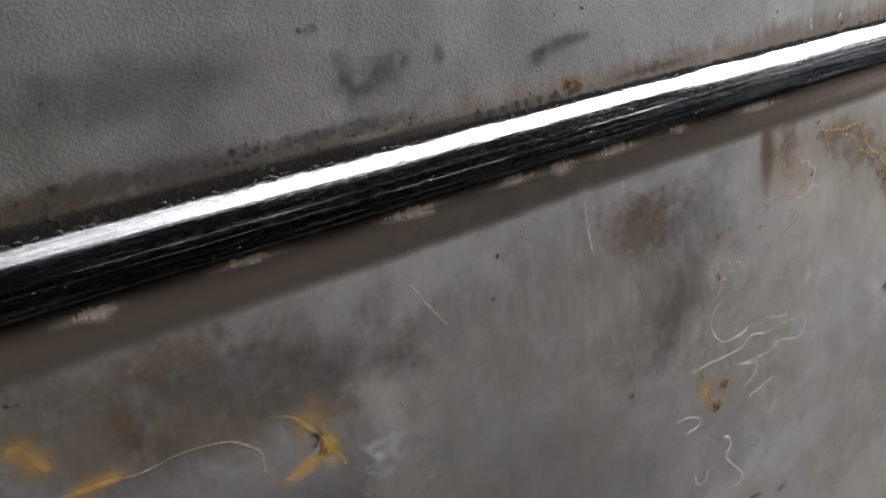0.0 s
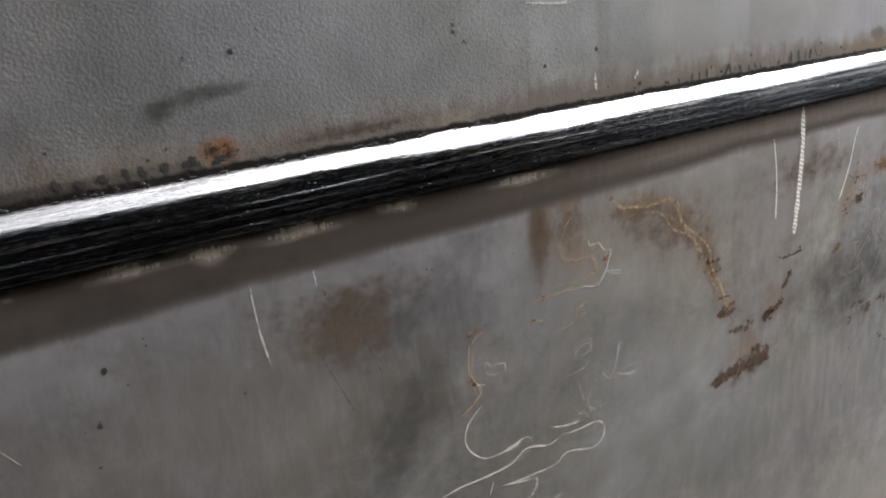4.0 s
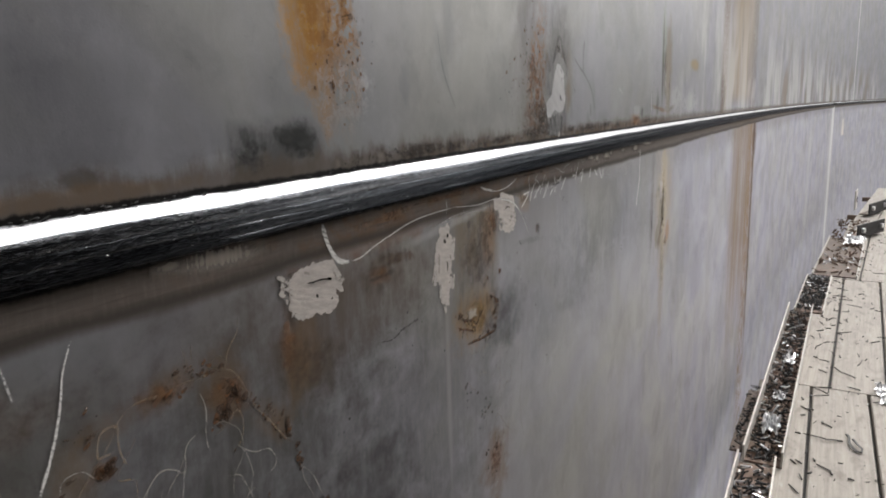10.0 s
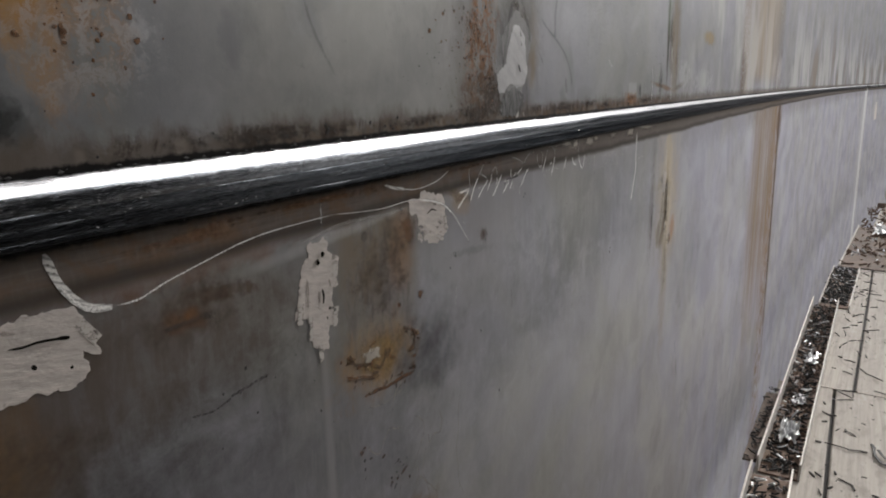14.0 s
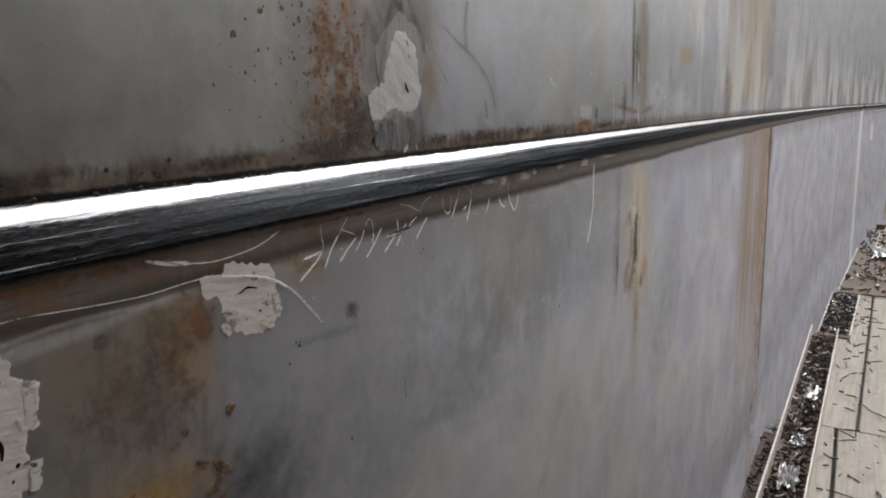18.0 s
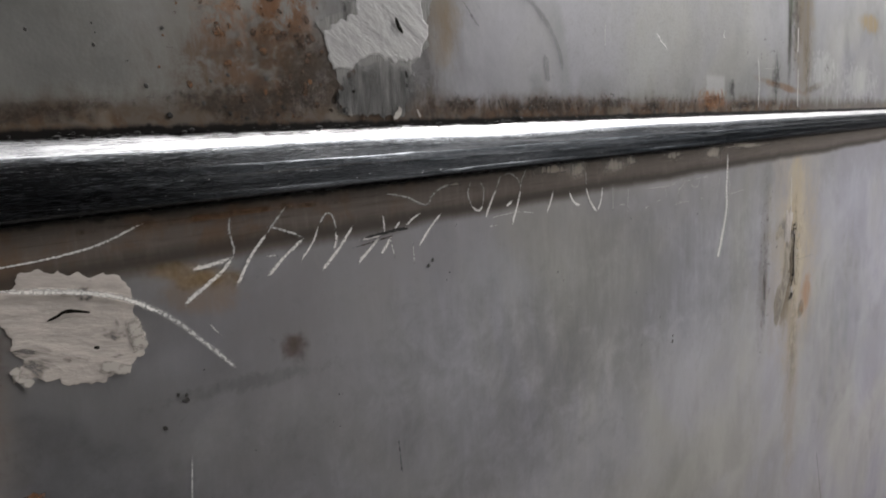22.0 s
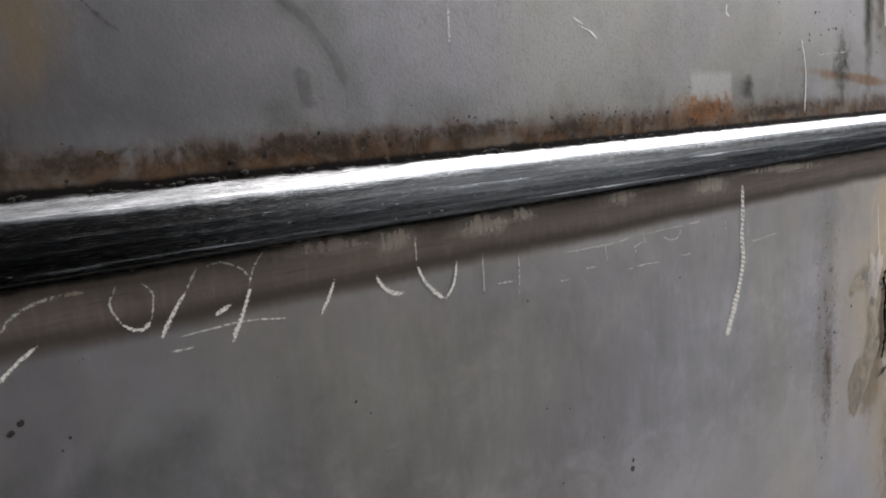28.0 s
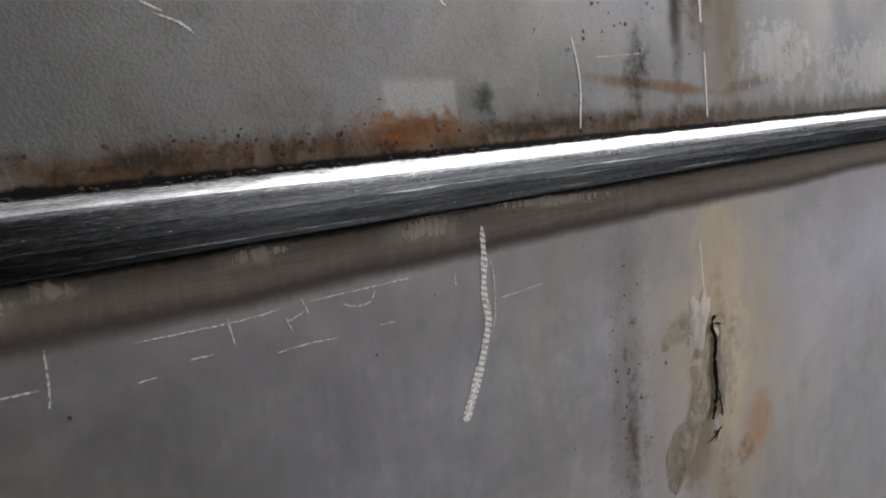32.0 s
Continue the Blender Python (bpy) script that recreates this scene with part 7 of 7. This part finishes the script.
# ---- the walkway: boards, steel channels, litter ----
def board(s0, s1, d0, d1, seed):
    """One scaffold board with worn, slightly bowed edges."""
    a, b = at(s0, 0, (d0 + d1) / 2), at(s1, 0, (d0 + d1) / 2)
    mid, length = (a + b) / 2, (b - a).length
    ang = math.atan2(b.y - a.y, b.x - a.x)
    n = 24
    w = d1 - d0 - 0.011
    ring = ((-w / 2, -0.038), (-w / 2, -0.004), (-w / 2 + 0.004, 0), (0, 0.0004), (w / 2 - 0.004, 0), (w / 2, -0.004), (w / 2, -0.038))
    verts, faces = [], []
    for i in range(n):
        x = (i / (n - 1) - 0.5) * length
        for j, (y, z) in enumerate(ring):
            wob = noise.noise((x * 2.5, j * 0.4, seed)) * 0.0015
            verts.append((x, y + wob, z + noise.noise((x * 1.5, y * 4, seed + 9)) * 0.0018))
    m = len(ring)
    for i in range(n - 1):
        for j in range(m):
            k = (j + 1) % m
            faces.append((i * m + j, i * m + k, (i + 1) * m + k, (i + 1) * m + j))
    faces += [tuple(reversed(range(m))), tuple((n - 1) * m + j for j in range(m))]
    ob = mesh_ob("scaffold_board", verts, [f[::-1] for f in faces], WOOD)
    ob.matrix_world = Matrix.Translation((mid.x, mid.y, BOARD_Z)) @ Matrix.Rotation(ang, 4, "Z")
    return tagged(ob, "pale dusty wooden scaffold board with dark joints", "scaffold board", "walkway boards")


for row, (s0, s1, d0) in enumerate(((-2.6, 0.55, 0.27), (0.56, 3.62, 0.265), (3.63, 5.66, 0.328), (5.67, 8.3, 0.415), (8.31, 11.2, 0.44))):
    for k in range(-1, 4):
        board(s0, s1, d0 + k * 0.2, d0 + (k + 1) * 0.2, row * 7 + k)


def batten(s0, s1, d):
    """Dark strip added under the joint of two boards, in place of the shade below."""
    a, b = at(s0, 0, d), at(s1, 0, d)
    mid = (a + b) / 2
    ob = part("joint_batten", box_bm((b - a).length, 0.06, 0.0135, None, 0.001), STUB)
    ob.matrix_world = Matrix.Translation((mid.x, mid.y, BOARD_Z - 0.0455)) @ Matrix.Rotation(math.atan2(b.y - a.y, b.x - a.x), 4, "Z")
    return tagged(ob, "dark strip added under a joint of the walkway boards as its shade", "batten", "joint battens")


for s0, s1, d0 in ((-2.6, 0.55, 0.27), (0.56, 3.62, 0.265), (3.63, 5.66, 0.328), (5.67, 8.3, 0.415), (8.31, 11.2, 0.44)):
    for k in range(0, 4):
        batten(s0, s1, d0 + k * 0.2)


def ledger(s):
    """Bracket tube that carries the boards, fixed to the plate."""
    thing = tagged(new("walkway_trestle"), "rusty steel trestle under the walkway boards", "trestle", "walkway trestles")
    thing.matrix_world = place(s, BOARD_Z - 0.038, 0)
    part("arm", box_bm(0.04, 0.98, 0.05, Matrix.Translation((0, -0.63, -0.0405)), 0.003), RUSTY, thing)
    part("post", box_bm(0.05, 0.05, FLOOR_Z * -1 + BOARD_Z - 0.103, Matrix.Translation((0, -1.08, (FLOOR_Z - BOARD_Z + 0.038 - 0.065) / 2)), 0.003), RUSTY, thing)


for s in (-2.2, 0.2, 1.9, 3.4, 5.3, 7.2, 9.0, 10.6):
    ledger(s)


def channel(s0, s1, d0, d1, h, z, label):
    """A steel channel lying open side up; its flanges have worn, paler tops."""
    a, b = at(s0, 0, (d0 + d1) / 2), at(s1, 0, (d0 + d1) / 2)
    mid, length, w = (a + b) / 2, (b - a).length, d1 - d0
    thing = tagged(new("steel_channel"), label, "channel", "channels along the wall")
    thing.matrix_world = Matrix.Translation((mid.x, mid.y, z)) @ Matrix.Rotation(math.atan2(b.y - a.y, b.x - a.x), 4, "Z")
    part("web", box_bm(length, w - 0.012, 0.006, Matrix.Translation((0, 0, 0.003)), 0.001), RUSTY, thing)
    for e in (-1, 1):
        part("flange", box_bm(length, 0.006, h, Matrix.Translation((0, e * (w / 2 - 0.003), h / 2)) @ Matrix.Rotation(radians(-e * 2), 4, "X"), 0.001), WORN, thing, "worn pale flange")
    return thing


channel(2.84, 4.72, 0.093, 0.212, 0.056, BOARD_Z + 0.002, "rusty steel channel filled with electrode stubs")
channel(1.3, 2.82, 0.08, 0.195, 0.05, BOARD_Z + 0.002, "rusty steel channel holding slag and stubs")
channel(4.74, 5.64, 0.118, 0.262, 0.022, BOARD_Z + 0.002, "shallow rusty channel heaped with stubs")
channel(5.7, 7.2, 0.14, 0.4, 0.02, BOARD_Z + 0.002, "wide shallow rusty channel under litter")


def flat_strip(s0, s1, d, w, z, label):
    a, b = at(s0, 0, d), at(s1, 0, d)
    mid = (a + b) / 2
    ob = part("steel_strip", box_bm((b - a).length, w, 0.006, None, 0.001), RUSTY)
    ob.matrix_world = Matrix.Translation((mid.x, mid.y, z)) @ Matrix.Rotation(math.atan2(b.y - a.y, b.x - a.x), 4, "Z")
    return tagged(ob, label, "steel strip")


flat_strip(2.9, 3.46, 0.066, 0.04, BOARD_Z + 0.004, "rusty flat steel strip against the wall")


def stub_mesh(name, length, r, material, bend):
    bm = bmesh.new()
    n = 7
    rings = []
    for i, x in enumerate((-0.5, -0.2, 0.15, 0.5)):
        rr = r * (0.75 if i == 3 else 1.0)
        rings.append([bm.verts.new((x * length, rr * math.cos(2 * math.pi * k / n) + bend * x * x, rr * math.sin(2 * math.pi * k / n))) for k in range(n)])
    for a, b in zip(rings, rings[1:]):
        for k in range(n):
            bm.faces.new((a[k], b[k], b[(k + 1) % n], a[(k + 1) % n]))
    bm.faces.new(rings[0])
    bm.faces.new(rings[-1][::-1])
    me = bpy.data.meshes.new(name)
    bm.to_mesh(me)
    bm.free()
    me.materials.append(material)
    return me


STUBS = [stub_mesh("electrode_stub", l, r, STUB, b) for l, r, b in ((0.05, 0.0022, 0.0), (0.036, 0.0021, 0.006), (0.075, 0.0018, 0.01), (0.028, 0.0024, 0.0), (0.018, 0.003, 0.0))]
WIRES = [stub_mesh("wire_end", l, r, SHINY, b) for l, r, b in ((0.05, 0.0014, 0.02), (0.035, 0.0015, 0.0))]
rng = random.Random(11)


def stub(s, d, z, flat=True, pool=None):
    me = rng.choice(pool or STUBS)
    ob = new(me.name, me)
    tilt = rng.gauss(0, 3) if flat else rng.gauss(0, 22)
    r = max(abs(v.co.z) for v in me.vertices)
    ob.matrix_world = Matrix.Translation(at(s, z + r + (abs(math.sin(radians(tilt))) * 0.02), d)) @ turn_at(s) @ Euler((0, radians(tilt), radians(rng.choice((0, 90, 0, 20, 150, 60)) + rng.gauss(0, 25)))).to_matrix().to_4x4()
    bright = me.name.startswith("wire")
    return tagged(ob, "short bright end of bare welding wire" if bright else "short burnt dark electrode stub on the walkway", "wire end" if bright else "electrode stub",
                  "loose wire ends" if bright else "electrode stubs")


for _ in range(120):
    stub(rng.uniform(2.3, 6.8), 0.235 + abs(rng.gauss(0, 0.11)), BOARD_Z + 0.001)
for _ in range(60):
    stub(rng.uniform(2.4, 8.4), rng.uniform(0.28, 0.85), BOARD_Z + 0.001)
for _ in range(70):
    stub(rng.uniform(2.86, 4.68), rng.uniform(0.115, 0.19), BOARD_Z + 0.012 + rng.uniform(0, 0.012), False)
for _ in range(30):
    stub(rng.uniform(4.76, 5.62), rng.uniform(0.135, 0.245), BOARD_Z + 0.012 + rng.uniform(0, 0.01), False)
for _ in range(12):
    stub(rng.uniform(2.88, 4.6), rng.uniform(0.115, 0.19), BOARD_Z + 0.022, False, WIRES)


def heap(name, s0, s1, d0, d1, z, count, seed, material, label, size=0.0062):
    """Crumbs, flakes and broken stubs too many to count."""
    g = random.Random(seed)
    verts, faces = [], []
    for _ in range(count):
        s, d = g.uniform(s0, s1), g.uniform(d0, d1)
        c = at(s, z + abs(g.gauss(0, 0.006)), d)
        rot = Euler((g.gauss(0, 0.5), g.gauss(0, 0.5), g.uniform(0, 6.28))).to_matrix()
        lx, ly, lz = size * g.uniform(0.5, 3.2), size * g.uniform(0.2, 0.6), size * g.uniform(0.15, 0.5)
        n = len(verts)
        for x, y, w in ((-1, -1, -1), (1, -0.8, -1), (0.9, 1, -1), (-1, 0.8, -1), (-0.7, -0.8, 1), (0.8, -0.6, 1), (0.9, 0.7, 1), (-0.9, 0.6, 1)):
            verts.append(c + rot @ Vector((x * lx, y * ly, w * lz)))
        for f in ((0, 3, 2, 1), (4, 5, 6, 7), (0, 1, 5, 4), (1, 2, 6, 5), (2, 3, 7, 6), (3, 0, 4, 7)):
            faces.append(tuple(n + k for k in f))
    return tagged(mesh_ob(name, verts, faces, material), label, "litter", kind="stuff")


heap("rusty_litter", 2.86, 4.7, 0.105, 0.2, BOARD_Z + 0.01, 300, 31, RUSTY, "rusty flakes under the stubs in the channel", 0.007)
heap("stub_litter", 2.86, 4.7, 0.105, 0.2, BOARD_Z + 0.009, 900, 21, STUB, "heaped burnt stubs and slag in the channel")
heap("bright_litter", 2.9, 4.4, 0.105, 0.2, BOARD_Z + 0.02, 34, 22, SHINY, "bright wire ends and foil scraps in the channel", 0.007)
heap("stub_litter", 2.0, 2.8, 0.09, 0.185, BOARD_Z + 0.011, 260, 23, SLAG, "black slag heaped in the channel")
heap("bright_litter", 2.2, 2.8, 0.09, 0.185, BOARD_Z + 0.016, 50, 24, SHINY, "bright scraps among the slag", 0.006)
heap("stub_litter", 4.76, 5.62, 0.125, 0.25, BOARD_Z + 0.011, 600, 25, STUB, "heaped burnt stubs at the end of the boards")
heap("bright_litter", 4.8, 5.6, 0.13, 0.25, BOARD_Z + 0.018, 36, 26, SHINY, "bright wire ends among the stubs", 0.006)
heap("stub_litter", 5.75, 8.2, 0.15, 0.4, BOARD_Z + 0.011, 170, 27, RUSTY, "rusty crumbs and scraps along the wall", 0.012)
heap("bright_litter", 5.8, 8.2, 0.16, 0.38, BOARD_Z + 0.016, 26, 28, SHINY, "pale scraps along the wall", 0.01)
heap("stub_litter", 2.9, 3.5, 0.05, 0.083, BOARD_Z + 0.009, 90, 29, STUB, "burnt stubs on the strip by the wall", 0.005)
heap("board_crumbs", 2.2, 8.0, 0.22, 1.0, BOARD_Z + 0.002, 420, 30, SLAG, "fine slag crumbs on the boards", 0.003)


def crumpled(name, s, d, z, size, seed, material, label, category, lift=0.5):
    """A crumpled sheet of thin metal."""
    n = 15
    verts = []
    for i in range(n):
        for j in range(n):
            x, y = i / (n - 1) - 0.5, j / (n - 1) - 0.5
            k = noise.noise((x * 5.3, y * 5.3, seed)) + 0.9 * noise.noise((x * 12, y * 12, seed + 3))
            verts.append((x * size[0] * (1 + 0.6 * noise.noise((y * 5, seed, 1))), y * size[1] * (1 + 0.6 * noise.noise((x * 5, seed, 2))), max(0.0, (0.35 + 0.65 * k) * size[2] * (1.1 - 2 * max(abs(x), abs(y)) * lift))))
    ob = mesh_ob(name, verts, grid_faces(n, n), material)
    ob.matrix_world = place(s, z, d)
    mod = ob.modifiers.new("thickness", "SOLIDIFY")
    mod.thickness = 0.0006
    return tagged(ob, label, category)


crumpled("foil_scrap", 3.12, 0.155, BOARD_Z + 0.018, (0.15, 0.055, 0.05), 4.0, FOIL, "crumpled bright foil lying on the stubs", "foil")
crumpled("foil_scrap", 3.42, 0.16, BOARD_Z + 0.016, (0.09, 0.04, 0.02), 6.0, SHINY, "torn shiny foil among the stubs", "foil")
crumpled("foil_scrap", 3.86, 0.165, BOARD_Z + 0.02, (0.1, 0.045, 0.02), 8.0, FOIL, "small crumpled bright foil in the channel", "foil")
crumpled("metal_scrap", 3.69, 0.525, BOARD_Z + 0.002, (0.12, 0.07, 0.022), 12.0, SHINY, "curled shiny metal scrap on a board joint", "scrap")
crumpled("metal_scrap", 3.58, 0.535, BOARD_Z + 0.002, (0.1, 0.06, 0.02), 14.0, SHINY, "curled shiny metal scrap on the board", "scrap")


def twisted_scrap(s, d, label):
    """A looped offcut of dark banding, bent back on itself."""
    pts = [Vector((x, y, z)) for x, y, z in ((0.075, 0.004, 0.003), (0.045, 0.002, 0.006), (0.02, 0.008, 0.004), (-0.02, 0.012, 0.007), (-0.055, 0.003, 0.004), (-0.065, -0.01, 0.006), (-0.045, -0.016, 0.01), (-0.005, -0.008, 0.008), (0.02, -0.003, 0.012))]
    verts = []
    for i, c in enumerate(pts):
        way = (pts[min(i + 1, len(pts) - 1)] - pts[max(i - 1, 0)]).normalized()
        side = way.cross(Vector((0, 0, 1))).normalized()
        for a, b in ((-1, -1), (1, -1), (1, 1), (-1, 1)):
            verts.append(c + side * a * 0.0035 + Vector((0, 0, b * 0.0018)))
    faces = [(4 * i + k, 4 * i + (k + 1) % 4, 4 * i + 4 + (k + 1) % 4, 4 * i + 4 + k) for i in range(len(pts) - 1) for k in range(4)]
    faces += [(3, 2, 1, 0), tuple(4 * len(pts) - 4 + k for k in range(4))]
    ob = mesh_ob("metal_scrap", verts, faces, STUB)
    ob.matrix_world = place(s, BOARD_Z + 0.0015, d) @ pose(0, 0, 0, 0, 0, 12)
    return tagged(ob, label, "scrap")


twisted_scrap(3.12, 0.41, "dark twisted strip of metal on the board")
twisted_scrap(2.62, 0.52, "dark twisted strip of metal on the board")


def clamp(s, d, turn, label):
    """A welding clamp plate: an angle with two bolts and a lug."""
    thing = tagged(new("clamp_plate"), label, "clamp", "clamps on the walkway")
    thing.matrix_world = place(s, BOARD_Z + 0.022, d) @ pose(0, 0, 0, 0, 0, turn)
    part("side_plate", box_bm(0.5, 0.012, 0.11, Matrix.Translation((0, 0, 0.055)), 0.002), SLAG, thing)
    part("foot_plate", box_bm(0.5, 0.08, 0.01, Matrix.Translation((0, 0.046, 0.005)), 0.002), RUSTY, thing)
    for x in (-0.17, 0.17):
        bm = bmesh.new()
        bmesh.ops.create_cone(bm, cap_ends=True, segments=16, radius1=0.022, radius2=0.02, depth=0.02, matrix=Matrix.Translation((x, -0.015, 0.06)) @ Matrix.Rotation(radians(90), 4, "X"))
        part("bolt", bm, SHINY, thing, "bright bolt head")


clamp(7.35, 0.43, -20, "dark steel clamp plate with two bright bolts")
clamp(8.75, 0.42, -14, "dark steel clamp plate lying by the wall")
crumpled("foil_scrap", 7.0, 0.33, BOARD_Z + 0.024, (0.35, 0.13, 0.06), 18.0, SHINY, "heap of bright scrap beside a clamp", "scrap")


def lug_plate():
    thing = tagged(new("lug_plate"), "upright pale steel lug with a hole by the wall", "lug")
    thing.matrix_world = place(9.1, BOARD_Z + 0.0, 0.2)
    bm = box_bm(0.2, 0.012, 0.2, Matrix.Translation((0, 0, 0.1)), 0.003)
    part("plate", bm, WORN, thing)
    bm = bmesh.new()
    bmesh.ops.create_cone(bm, cap_ends=True, segments=14, radius1=0.03, radius2=0.03, depth=0.004, matrix=Matrix.Translation((0.02, -0.0085, 0.1)) @ Matrix.Rotation(radians(90), 4, "X"))
    part("hole", bm, PIT, thing, "dark bolt hole")


lug_plate()


# ---- unseen sheet added behind the camera to darken the wall and its reflections ----
def windbreak(s0, s1, d):
    n = 40
    verts, faces = [], []
    for i in range(n):
        s = s0 + (s1 - s0) * i / (n - 1)
        for dd in (0.0, 0.004):
            for z in (BOARD_Z - 0.1, BLOCK_TOP):
                verts.append(at(s, z, d + dd + 0.01 * noise.noise((s * 2, z, 0))))
    for i in range(n - 1):
        a = i * 4
        faces += [(a, a + 4, a + 5, a + 1), (a + 2, a + 3, a + 7, a + 6), (a + 1, a + 5, a + 7, a + 3)]
    return tagged(mesh_ob("wall_windbreak", verts, faces, LIGHT_BLOCK), "unseen dark sheet added behind the camera to block light", "windbreak", kind="structure")


BLOCK_TOP = 0.8
windbreak(-3.0, 1.95, 0.88)
